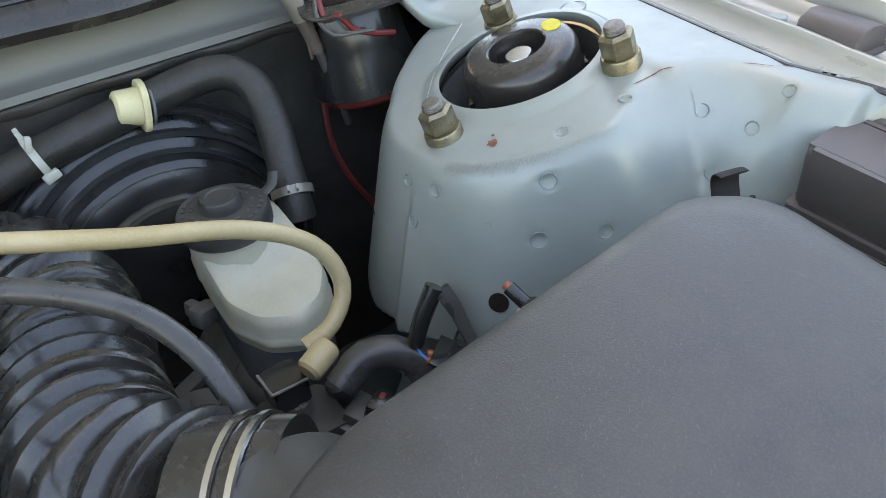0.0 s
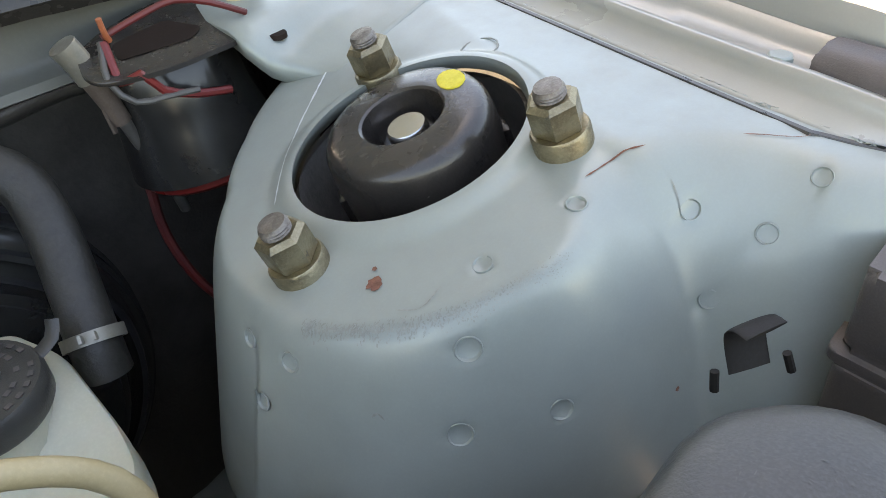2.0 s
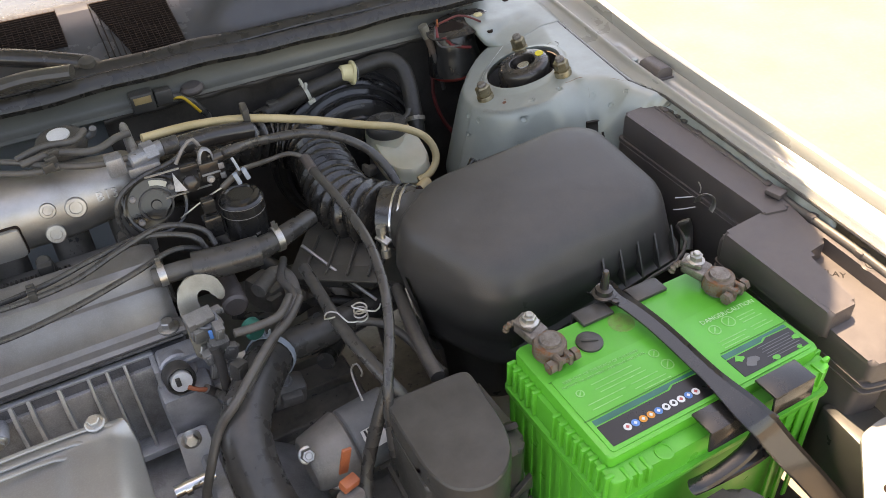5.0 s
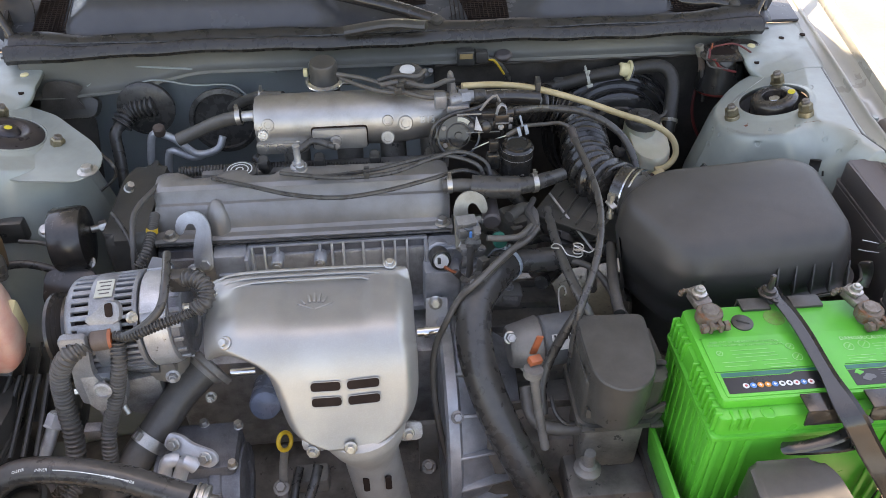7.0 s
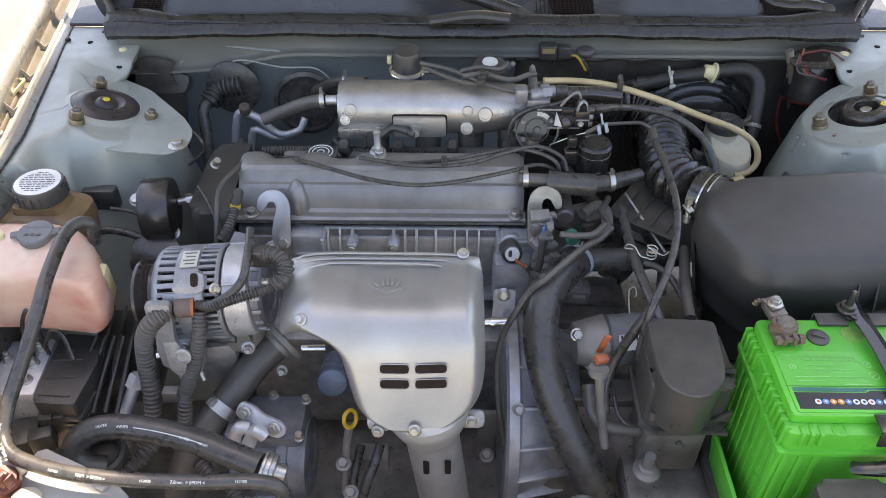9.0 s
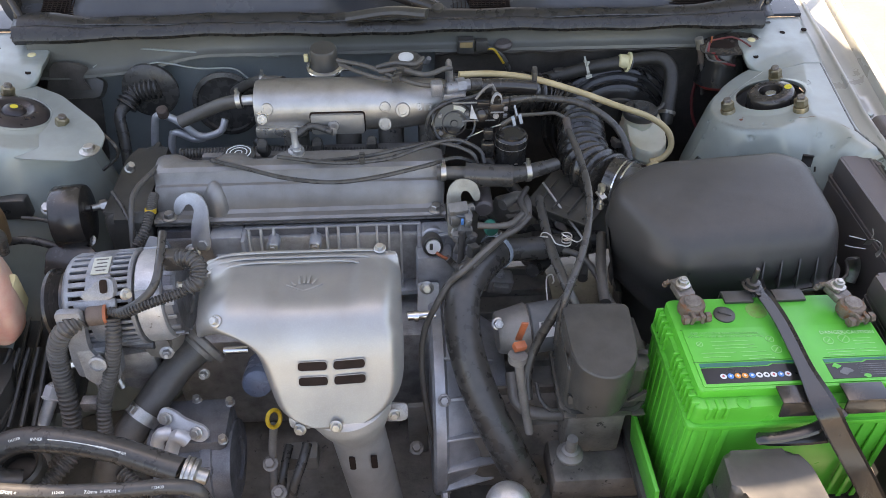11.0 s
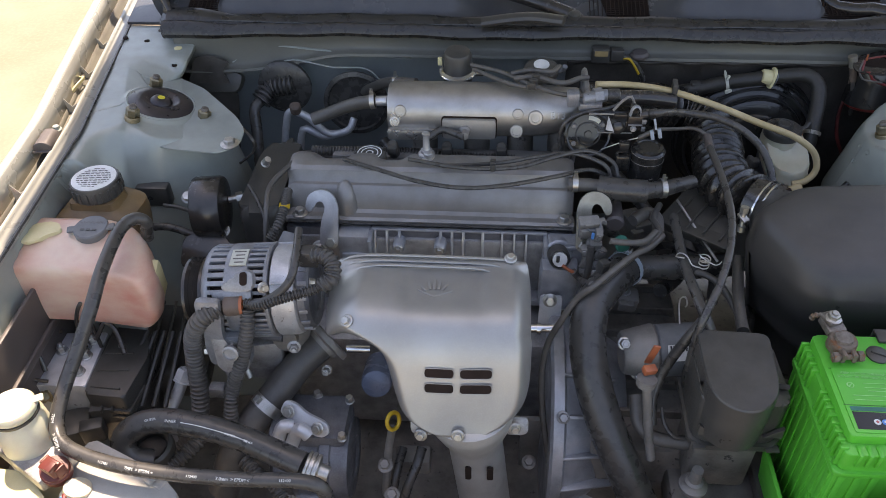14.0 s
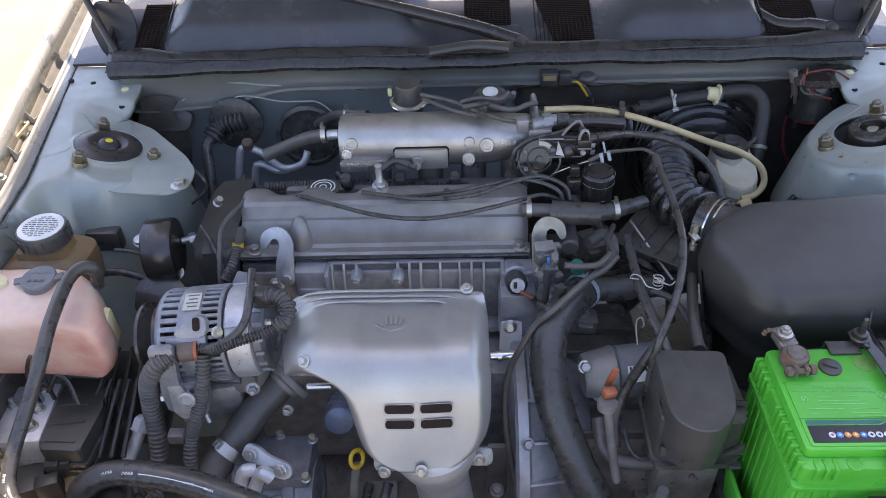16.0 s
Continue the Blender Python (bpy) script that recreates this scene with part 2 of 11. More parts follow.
BOXSCUFF = mat("pale_scuffed_plastic", (0.100, 0.095, 0.086), (0.075, 0.071, 0.064), 0.5, 0, 300, 900, 0.05, 0.2)
# Paler grey that puts the sunlight on the relay box into the colour.
RELAYGREY = mat("painted_sunlit_grey", (0.40, 0.385, 0.35), (0.33, 0.315, 0.285), 0.55, 0, 30, 900, 0.1, 0.2, dust=0.2)
RUST = mat("rust", (0.22, 0.085, 0.05), (0.14, 0.06, 0.04), 0.8, 0, 300, 900, 0.3, 0.3)
GREYMARK = mat("dirt_marks", (0.30, 0.31, 0.28), (0.25, 0.255, 0.23), 0.7, 0, 300, 900, 0.1, 0.3)
MOUNTRUBBER = mat("purplish_black_rubber", (0.022, 0.018, 0.020), (0.032, 0.026, 0.028), 0.30, 0, 60, 900, 0.12, 0.25, dust=0.03, dustcol=(0.2, 0.15, 0.13))
HOSEDARK = mat("braided_black_hose", (0.020, 0.019, 0.016), (0.030, 0.027, 0.023), 0.45, 0, 60, 500, 0.5, 0.35, dust=0.12)
SEAL = mat("dusty_seal_rubber", (0.022, 0.020, 0.018), (0.036, 0.033, 0.029), 0.26, 0, 40, 700, 0.2, 0.3, dust=0.07, dustcol=(0.16, 0.145, 0.125))
MATTBLACK = mat("matt_black_moulding", (0.028, 0.026, 0.023), (0.042, 0.038, 0.034), 0.42, 0, 50, 900, 0.2, 0.3, dust=0.1)
# Pale colour for the bright line that light draws on a crease.
CREASELIGHT = mat("crease_highlight", (0.62, 0.66, 0.66), (0.52, 0.55, 0.54), 0.7, 0, 300, 900, 0.1, 0.3)
HOODP = mat("bonnet_underside_paint", (0.33, 0.36, 0.33), (0.27, 0.30, 0.28), 0.5, 0.05, 14, 500, 0.05, 0.1)
GRIME = mat("oily_grime", (0.097, 0.088, 0.076), (0.219, 0.200, 0.177), 0.5, 0.1, 26, 160, 1.0, 0.6, dust=0.2, spots=(70, 0.62, (0.035, 0.032, 0.030)))
FIREPAINT = mat("firewall_paint", (0.300, 0.338, 0.340), (0.255, 0.290, 0.294), 0.36, 0.1, 9, 500, 0.04, 0.1, coat=0.3, dust=0.35, dustcol=(0.21, 0.195, 0.15))
GROUND = mat("sandy_concrete", (0.27, 0.213, 0.15), (0.24, 0.19, 0.133), 0.9, 0, 3, 60, 0.3, 0.2, spots=(9, 0.74, (0.24, 0.15, 0.09)))

# ---- mesh helpers ----
ORIGIN = {}


def thing(name, label, category, at, group="", kind=""):
    ob = new(name)
    ob.empty_display_size = 0.02
    ob.location = at
    ORIGIN[ob] = Vector(at)
    return tagged(ob, label, category, group, kind)


def finish(bm, sharp=38):
    bmesh.ops.remove_doubles(bm, verts=bm.verts, dist=1e-6)
    bmesh.ops.recalc_face_normals(bm, faces=bm.faces)
    for f in bm.faces:
        f.smooth = True
    for e in bm.edges:
        if len(e.link_faces) == 2:
            e.smooth = e.calc_face_angle(0) < radians(sharp)


def part(name, bm, material, parent, label="", sharp=38):
    """One mesh under a thing or a part. The bmesh is in world metres."""
    at = ORIGIN[parent]
    finish(bm, sharp)
    bmesh.ops.translate(bm, verts=bm.verts, vec=-at)
    me = bpy.data.meshes.new(name)
    bm.to_mesh(me)
    bm.free()
    me.materials.append(material)
    ob = new(name, me)
    ob.parent = parent
    ORIGIN[ob] = at
    return tagged(ob, label)


def single(name, bm, material, label, category, group="", kind="", sharp=38):
    """A thing that is one mesh."""
    finish(bm, sharp)
    lo = [min(v.co[i] for v in bm.verts) for i in range(3)]
    hi = [max(v.co[i] for v in bm.verts) for i in range(3)]
    at = Vector(((lo[0] + hi[0]) / 2, (lo[1] + hi[1]) / 2, lo[2]))
    bmesh.ops.translate(bm, verts=bm.verts, vec=-at)
    me = bpy.data.meshes.new(name)
    bm.to_mesh(me)
    bm.free()
    me.materials.append(material)
    ob = new(name, me)
    ob.location = at
    ORIGIN[ob] = at
    return tagged(ob, label, category, group, kind)


def axes(direction, up=(0, 0, 1)):
    """Two unit vectors square to a direction, and the direction."""
    w = Vector(direction).normalized()
    u = Vector(up).cross(w)
    if u.length < 1e-4:
        u = Vector((1, 0, 0)).cross(w)
        if u.length < 1e-4:
            u = Vector((0, 1, 0)).cross(w)
    u.normalize()
    return u, w.cross(u), w


def box(bm, centre, size, bevel=0.003, rot=(0, 0, 0), seg=2, taper=1.0):
    r = bmesh.ops.create_cube(bm, size=1.0)
    vs = r["verts"]
    for v in vs:
        k = taper if v.co.z < 0 else 1.0
        v.co = Vector((v.co.x * size[0] * k, v.co.y * size[1] * k, v.co.z * size[2]))
    bmesh.ops.transform(bm, verts=vs, matrix=pose(*centre, *rot))
    if bevel:
        es = list({e for v in vs for e in v.link_edges})
        bmesh.ops.bevel(bm, geom=es, offset=bevel, segments=seg, affect="EDGES", profile=0.5)
    return bm


def rings(bm, loops, closed=True, cap=(True, True)):
    """Skin a row of rings of equal length."""
    rows = [[bm.verts.new(p) for p in loop] for loop in loops]
    n = len(rows[0])
    for a, b in zip(rows, rows[1:]):
        for i in range(n if closed else n - 1):
            j = (i + 1) % n
            bm.faces.new((a[i], a[j], b[j], b[i]))
    if closed:
        if cap[0]:
            bm.faces.new(rows[0][::-1])
        if cap[1]:
            bm.faces.new(rows[-1])
    return bm


def lathe(bm, at, axis, profile, seg=24, cap=(True, True)):
    """Turn a profile of (radius, height) round an axis."""
    u, v, w = axes(axis)
    at = Vector(at)
    loops = []
    for r, h in profile:
        r = max(r, 1e-5)
        loops.append([at + w * h + (u * math.cos(a) + v * math.sin(a)) * r for a in (2 * math.pi * i / seg for i in range(seg))])
    return rings(bm, loops, True, cap)


def cyl(bm, a, b, r, r2=None, seg=20, bev=0.0):
    a, b = Vector(a), Vector(b)
    h, r2 = (b - a).length, r if r2 is None else r2
    e = min(bev, h * 0.4, r * 0.4, r2 * 0.4)
    prof = [(r - e, 0), (r, e), (r2, h - e), (r2 - e, h)] if e > 0 else [(r, 0), (r2, h)]
    return lathe(bm, a, b - a, prof, seg)


def spline(pts, step=0.006):
    """A smooth curve through points, at about even steps."""
    p = [Vector(q) for q in pts]
    p = [p[0] * 2 - p[1]] + p + [p[-1] * 2 - p[-2]]
    out = []
    for a, b, c, d in zip(p, p[1:], p[2:], p[3:]):
        n = max(2, int((c - b).length / step))
        for i in range(n):
            t = i / n
            out.append(0.5 * ((2 * b) + (c - a) * t + (2 * a - 5 * b + 4 * c - d) * t * t + (3 * b - a - 3 * c + d) * t ** 3))
    out.append(p[-2])
    return out


def tube(bm, pts, r, seg=10, step=0.006, rib=0.0, pitch=0.008, r_end=None, smooth=True, flat=1.0):
    """A hose or wire along points, plain or ribbed."""
    path = spline(pts, min(step, pitch / 7) if rib else step) if smooth else [Vector(q) for q in pts]
    n = len(path)
    loops, run, u = [], 0.0, None
    for i, q in enumerate(path):
        w = (path[min(i + 1, n - 1)] - path[max(i - 1, 0)]).normalized()
        if u is None:
            u, v, w = axes(w)
        else:
            u = (u - w * u.dot(w)).normalized()
            v = w.cross(u)
            run += (q - path[i - 1]).length
        rr = r + ((r_end - r) * i / max(1, n - 1) if r_end is not None else 0)
        if rib:
            rr += rib * max(-1.0, min(1.0, 1.7 * math.sin(2 * math.pi * run / pitch))) * (0 if i in (0, n - 1) else 1)
        loops.append([q + (u * math.cos(a) + v * math.sin(a) * flat) * rr for a in (2 * math.pi * k / seg for k in range(seg))])
    return rings(bm, loops)


def prism(bm, outline, at, u, v, depth, bevel=0.0015, seg=2):
    """A plate: an outline in the plane of u and v, made thick along u x v."""
    at, u, v = Vector(at), Vector(u).normalized(), Vector(v).normalized()
    w = u.cross(v)
    vs = [[bm.verts.new(at + u * x + v * y + w * d) for x, y in outline] for d in (0, depth)]
    n = len(outline)
    fs = [bm.faces.new(vs[0][::-1]), bm.faces.new(vs[1])]
    for i in range(n):
        fs.append(bm.faces.new((vs[0][i], vs[0][(i + 1) % n], vs[1][(i + 1) % n], vs[1][i])))
    if bevel:
        es = list({e for f in fs[:2] for e in f.edges})
        bmesh.ops.bevel(bm, geom=es, offset=bevel, segments=seg, affect="EDGES", profile=0.5)
    return bm


def rounded(pts, r=0.008, n=4):
    """Round the corners of an outline."""
    out, m = [], len(pts)
    for i in range(m):
        a, b, c = Vector(pts[i - 1]), Vector(pts[i]), Vector(pts[(i + 1) % m])
        k = min(r, (a - b).length * 0.45, (c - b).length * 0.45)
        p, q = b + (a - b).normalized() * k, b + (c - b).normalized() * k
        for j in range(n + 1):
            t = j / n
            s = (p * (1 - t) + b * t) * (1 - t) + (b * (1 - t) + q * t) * t
            out.append(tuple(s))
    return out


def slab(bm, outline, z0, z1, bevel=0.004, seg=3):
    """An upright prism from an outline in plan."""
    return prism(bm, [(x, y) for x, y in outline], (0, 0, z0), (1, 0, 0), (0, 1, 0), z1 - z0, bevel, seg)


def hexbolt(bm, at, axis, r=0.006, h=0.006, flange=1.45, tip=0.0):
    """A hex head on a flange, with the end of a stud above it."""
    u, v, w = axes(axis)
    at = Vector(at)
    if flange:
        lathe(bm, at, axis, [(r * flange, 0), (r * flange, 0.0012), (r * flange * 0.85, 0.0022)], 16)
    def hexagon(rr, d):
        return [at + w * d + (u * math.cos(a) + v * math.sin(a)) * rr for a in (math.pi / 3 * i for i in range(6))]
    rings(bm, [hexagon(r, 0.002), hexagon(r, h * 0.85 + 0.002), hexagon(r * 0.85, h + 0.002)])
    if tip:
        lathe(bm, at, axis, [(r * 0.55, h), (r * 0.55, h + tip * 0.85), (r * 0.45, h + tip)], 12)
    return bm


def clamp_ring(bm, at, axis, r, width=0.0075, ears=True, t=0.0012):
    """A spring hose clamp with two ears."""
    u, v, w = axes(axis)
    at = Vector(at)
    lathe(bm, at - w * width / 2, axis, [(r, 0), (r + t, 0), (r + t, width), (r, width)], 20, (False, False))
    if ears:
        for s in (-1, 1):
            box_at = at + v * (r + 0.004) + u * 0.003 * s
            b = bmesh.ops.create_cube(bm, size=1.0)
            m = Matrix((u, v, w)).transposed().to_4x4()
            for q in b["verts"]:
                q.co = box_at + m.to_3x3() @ Vector((q.co.x * 0.0014, q.co.y * 0.009, q.co.z * width * 0.6))
    return bm


def lettering(name, words, size, at, u, v, material, parent, raise_=0.0004, align="LEFT"):
    """Words in the plane of u (reading direction) and v (up)."""
    cu = bpy.data.curves.new(name, "FONT")
    cu.body, cu.size, cu.align_x, cu.extrude, cu.resolution_u = words, size, align, raise_ / 2, 2
    tmp = bpy.data.objects.new(name, cu)
    scene.collection.objects.link(tmp)
    bpy.context.view_layer.update()
    me = bpy.data.meshes.new_from_object(tmp.evaluated_get(bpy.context.evaluated_depsgraph_get()))
    bpy.data.objects.remove(tmp)
    bpy.data.curves.remove(cu)
    u, v = Vector(u).normalized(), Vector(v)
    v = (v - u * v.dot(u)).normalized()
    m = Matrix((u, v, u.cross(v))).transposed().to_4x4()
    m.translation = Vector(at) - ORIGIN[parent]
    me.transform(m)
    me.materials.append(material)
    ob = new(name, me)
    ob.parent = parent
    ORIGIN[ob] = ORIGIN[parent]
    return ob


def hose(name, pts, r, material, label, category="hose", **kw):
    return single(name, tube(bmesh.new(), pts, r, **kw), material, label, category)


def smoothstep(a, b, x):
    t = min(1.0, max(0.0, (x - a) / (b - a)))
    return t * t * (3 - 2 * t)


# ---- the place: ground, body shell ----
bm = bmesh.new()
bmesh.ops.create_grid(bm, x_segments=8, y_segments=8, size=60)
single("ground", bm, GROUND, "sunlit pale sandy concrete yard under the car", "ground", kind="structure")

MID = -0.042  # the car's centre line


def mirrored(x):
    return 2 * MID - x


def flange_x(y, side=1):
    """Inner edge of the fender's bolted flange; on the other side seen in the mirror of the centre line."""
    return 0.622 + max(0.0, y - 0.307) * 0.18


def flange_z(y):
    """The wings fall towards the front."""
    return 0.914 - 0.10 * max(0.0, 0.30 - y)


def deck(x, y):
    return min(flange_z(y), 0.897 + 0.285 * (x - 0.538) - 0.098 * (y - 0.407))


def soft_min(a, b, k=0.045):
    h = max(0.0, min(1.0, 0.5 + 0.5 * (b - a) / k))
    return b * (1 - h) + a * h - k * h * (1 - h)


HOLE = (0.5435, 0.4160)  # centre of the strut opening
RIM = ((-180, 0.0785), (-169, 0.0790), (-149, 0.0800), (-133, 0.0805), (-115, 0.0825), (-98, 0.0875), (-86, 0.0910), (-73, 0.0920), (-60, 0.093), (60, 0.160), (73, 0.134), (100, 0.104), (121, 0.0885), (154, 0.0820), (171, 0.0790), (180, 0.0785))


def rim_radius(a):
    """How far the deck's edge lies from the middle of the tower, by its angle."""
    for (a0, r0), (a1, r1) in zip(RIM, RIM[1:]):
        if a <= a1:
            return r0 + (r1 - r0) * (a - a0) / (a1 - a0)
    return RIM[-1][1]


def fall(d, knee, slope):
    """How far a sheet has dropped past an edge with a rounded knee."""
    return 0.0 if d < -knee else slope * (d + knee) ** 2 / (4 * knee) if d < knee else slope * d


def apron_z(x, y, lim):
    """Pressed tower and apron: a deck with a rounded edge, a leaning wall and a gusset to the wing."""
    dx, dy = x - 0.533, y - 0.402
    r, a = math.hypot(dx, dy), math.degrees(math.atan2(dy, dx))
    gusset = smoothstep(-108, -62, a) * smoothstep(72, 56, a)
    lip = 0.314 - 0.85 * max(0.0, x - 0.568) - y
    d = (r - rim_radius(a)) * (1 - gusset) + lip * 0.8 * gusset
    d = soft_min(d, (lim - 0.032 - x) * 1.3, 0.02)
    drop = fall(d, 0.0055 + 0.020 * gusset, 3.3 + 1.2 * smoothstep(-140, -100, a) * (1 - gusset)) + 0.45 * max(0.0, d - 0.06)
    drop += 0.24 * smoothstep(0.250, 0.215, y) * smoothstep(lim - 0.002, lim - 0.014, x)
    h = math.hypot(x - HOLE[0], y - HOLE[1])
    swell = 0.0022 * math.exp(-((x - 0.574) / 0.010) ** 2 - ((y - 0.322) / 0.008) ** 2)
    return deck(x, y) - drop + swell + 0.0045 * (1 - smoothstep(0.0505, 0.061, h))


def on_tower(xy):
    """A place on the battery-side tower with its normal."""
    x, y = xy
    lim = flange_x(y) + 0.004
    z = apron_z(x, y, lim)
    e = 0.002
    n = Vector((apron_z(x - e, y, lim) - apron_z(x + e, y, lim), apron_z(x, y - e, lim) - apron_z(x, y + e, lim), 2 * e)).normalized()
    return Vector((x, y, z)), n


DIMPLES = (((0.4887, 0.3297), 0.0058), ((0.4794, 0.3264), 0.0058), ((0.5096, 0.3076), 0.0054), ((0.4527, 0.3825), 0.0048), ((0.4518, 0.4077), 0.0048), ((0.4447, 0.3957), 0.0046), ((0.5778, 0.3071), 0.0048), ((0.5901, 0.2842), 0.0048), ((0.5736, 0.2927), 0.0048), ((0.6049, 0.2764), 0.0044), ((0.5429, 0.3304), 0.0045), ((0.5083, 0.3413), 0.0045))


def apron(side):
    """One tower with its apron. side 1: battery side, -1: the other."""
    bm = bmesh.new()
    seg, n1, n2 = 220, 116, 40
    cols = []
    for i in range(seg):
        a = 2 * math.pi * i / seg
        ca, sa = math.cos(a), math.sin(a)
        line, run = [], [0.0]
        for k in range(400):
            r = 0.0490 + 0.001 * k
            y = HOLE[1] + r * sa
            lim = flange_x(y, side) + 0.004 + (0.0135 * smoothstep(0.275, 0.245, y) if side > 0 else 0.0)
            x = min(HOLE[0] + r * ca, lim)
            z = max(apron_z(x, y, lim), 0.40)
            p = Vector((x, y, z))
            if line:
                run.append(run[-1] + (p - line[-1]).length)
            line.append(p)
            if z <= 0.401:
                break
        want = [0.24 * k / n1 for k in range(n1)] + [0.24 + (max(run[-1], 0.26) - 0.24) * k / n2 for k in range(n2 + 1)]
        col, j = [], 0
        for w in want:
            while j < len(run) - 2 and run[j + 1] < w:
                j += 1
            t = min(1.0, (w - run[j]) / max(1e-9, run[j + 1] - run[j]))
            col.append(line[j].lerp(line[j + 1], t))
        cols.append([col[0] + Vector((0, 0, -0.006)), col[0] + Vector((0, 0, -0.0005))] + col)
    rings(bm, [[c[k] for c in cols] for k in range(len(cols[0]))], True, (False, False))
    if side > 0:
        for xy, r in DIMPLES:
            p, n = on_tower(xy)
            for v in bm.verts:
                t = (v.co - p).length / (r * 0.80)
                if t < 1.5:
                    v.co -= n * (0.0014 * smoothstep(1.02, 0.80, t) - 0.0003 * math.exp(-((t - 1.12) / 0.14) ** 2))
        # the lower edge of the drum tucks in towards the wheel
        for v in bm.verts:
            low = 0.751 + 0.32 * max(0.0, 0.440 - v.co.y) * smoothstep(0.20, 0.30, v.co.y)
            d = low - v.co.z
            if d > -0.006 and 0.27 < v.co.y < 0.60 and v.co.x < 0.58:
                k = smoothstep(0.27, 0.31, v.co.y)
                pull = k * min(0.11, 0.0025 + 1.6 * max(0.0, d) if d > 0 else 0.07 * (d + 0.006) ** 2 / 0.006 + 0.0)
                v.co += Vector((HOLE[0] + 0.03 - v.co.x, HOLE[1] - v.co.y, 0)).normalized() * pull
    dead = [f for f in bm.faces if all(v.co.z < 0.402 for v in f.verts) or all(v.co.y > 0.64 or v.co.y < -0.34 for v in f.verts) or f.calc_area() < 1e-10]
    bmesh.ops.delete(bm, geom=dead, context="FACES")
    if side < 0:
        for v in bm.verts:
            v.co.x = mirrored(v.co.x)
        bmesh.ops.reverse_faces(bm, faces=bm.faces)
    bmesh.ops.recalc_face_normals(bm, faces=bm.faces)
    ob = single("strut_tower", bm, PAINT, "sage grey painted steel suspension strut tower, lightly scuffed", "strut tower", "strut towers", "structure", sharp=60)
    if sum(p.normal.z * p.area for p in ob.data.polygons) < 0:
        ob.data.flip_normals()
    sol = ob.modifiers.new("thickness", "SOLIDIFY")
    sol.thickness, sol.offset = 0.0012, -1
    return ob


def strut_mount(side):
    """The black strut bearing cup in the tower, with its centre nut."""
    n = Vector((-0.273, 0.094, 0.957)).normalized()
    c = Vector((0.5455, 0.4175, 0.9017))
    if side < 0:
        n.x, c.x = -n.x, mirrored(c.x)
    ob = thing("strut_mount", "black steel strut mount cup seated in its tower" if side > 0 else "black rubber strut mount with a yellow paint dot", "strut mount", c - n * 0.04, "strut mounts")
    bm = bmesh.new()
    if side > 0:
        lathe(bm, c, n, [(0.0365, -0.055), (0.0365, -0.004), (0.0355, 0.002), (0.033, 0.006), (0.029, 0.0075), (0.0185, 0.0078), (0.0175, 0.007), (0.017, 0.0), (0.017, -0.018), (0.002, -0.018)], 56, (False, True))
    else:
        lathe(bm, c, n, [(0.0500, -0.04), (0.0500, -0.004), (0.0490, 0.0015), (0.0450, 0.0045), (0.038, 0.007), (0.031, 0.0085), (0.026, 0.008), (0.022, 0.0045), (0.017, 0.0035), (0.013, 0.009), (0.009, 0.0105), (0.002, 0.0105)], 56, (False, True))
    cup = part("cup", bm, BLACKSTEEL if side > 0 else MOUNTRUBBER, ob)
    if side < 0:
        bm = bmesh.new()
        lathe(bm, c, n, [(0.0502, -0.012), (0.0502, 0.0015), (0.0512, 0.0025), (0.0530, 0.0015), (0.0545, -0.004), (0.0545, -0.012)], 56, (False, False))
        part("rim", bm, PAINT, ob, "pale painted rim")
    w0 = Vector((*HOLE, 0.8965))
    if side < 0:
        w0.x = mirrored(w0.x)
    bm = bmesh.new()
    lathe(bm, w0, n, [(0.0494, -0.001), (0.055, -0.008), (0.054, -0.055), (0.01, -0.06)], 40, (False, True))
    part("well", bm, DARK, ob)
    u, v, w = axes(n)
    if side > 0:
        bm = bmesh.new()
        lathe(bm, c - n * 0.014, n, [(0.0135, 0), (0.0135, 0.003), (0.0115, 0.004)], 24)
        hexbolt(bm, c - n * 0.011, n, 0.0122, 0.007, 0)
        lathe(bm, c - n * 0.014, n, [(0.0088, 0.009), (0.0090, 0.011), (0.0084, 0.0116), (0.0090, 0.0122), (0.0084, 0.0128), (0.0090, 0.0135), (0.0088, 0.0155), (0.0080, 0.0165), (0.001, 0.0166)], 24)
        part("centre_nut", bm, CHROME, ob, "bright steel centre nut")
        for k in range(6):
            a = k * math.pi / 3 + 0.3
            bm = bmesh.new()
            d = u * math.cos(a) + v * math.sin(a)
            box(bm, (0, 0, 0), (0.011, 0.004, 0.016), 0.0012)
            m = Matrix((v * math.cos(a) - u * math.sin(a), d, w)).transposed().to_4x4()
            m.translation = c + d * 0.0368 - n * 0.024
            bmesh.ops.transform(bm, verts=bm.verts, matrix=m)
            part("lug", bm, BLACKSTEEL, cup)
    mark = Vector((0.571, 0.413, 0.912)) if side > 0 else c + n * 0.0107
    bm = bmesh.new()
    if side > 0:
        q = c + (u * (mark - c).dot(u) + v * (mark - c).dot(v)).normalized() * 0.0255 + n * 0.0078
        lathe(bm, q, n, [(0.0058, -0.0006), (0.0055, 0.0004), (0.001, 0.0005)], 14)
        for vv in bm.verts:
            vv.co += u * (vv.co - q).dot(u) * 0.35
    else:
        lathe(bm, mark, n, [(0.006, -0.0006), (0.0055, 0.0004), (0.001, 0.0005)], 14)
    part("paint_mark", bm, YELLOWPAINT, ob, "yellow paint mark")


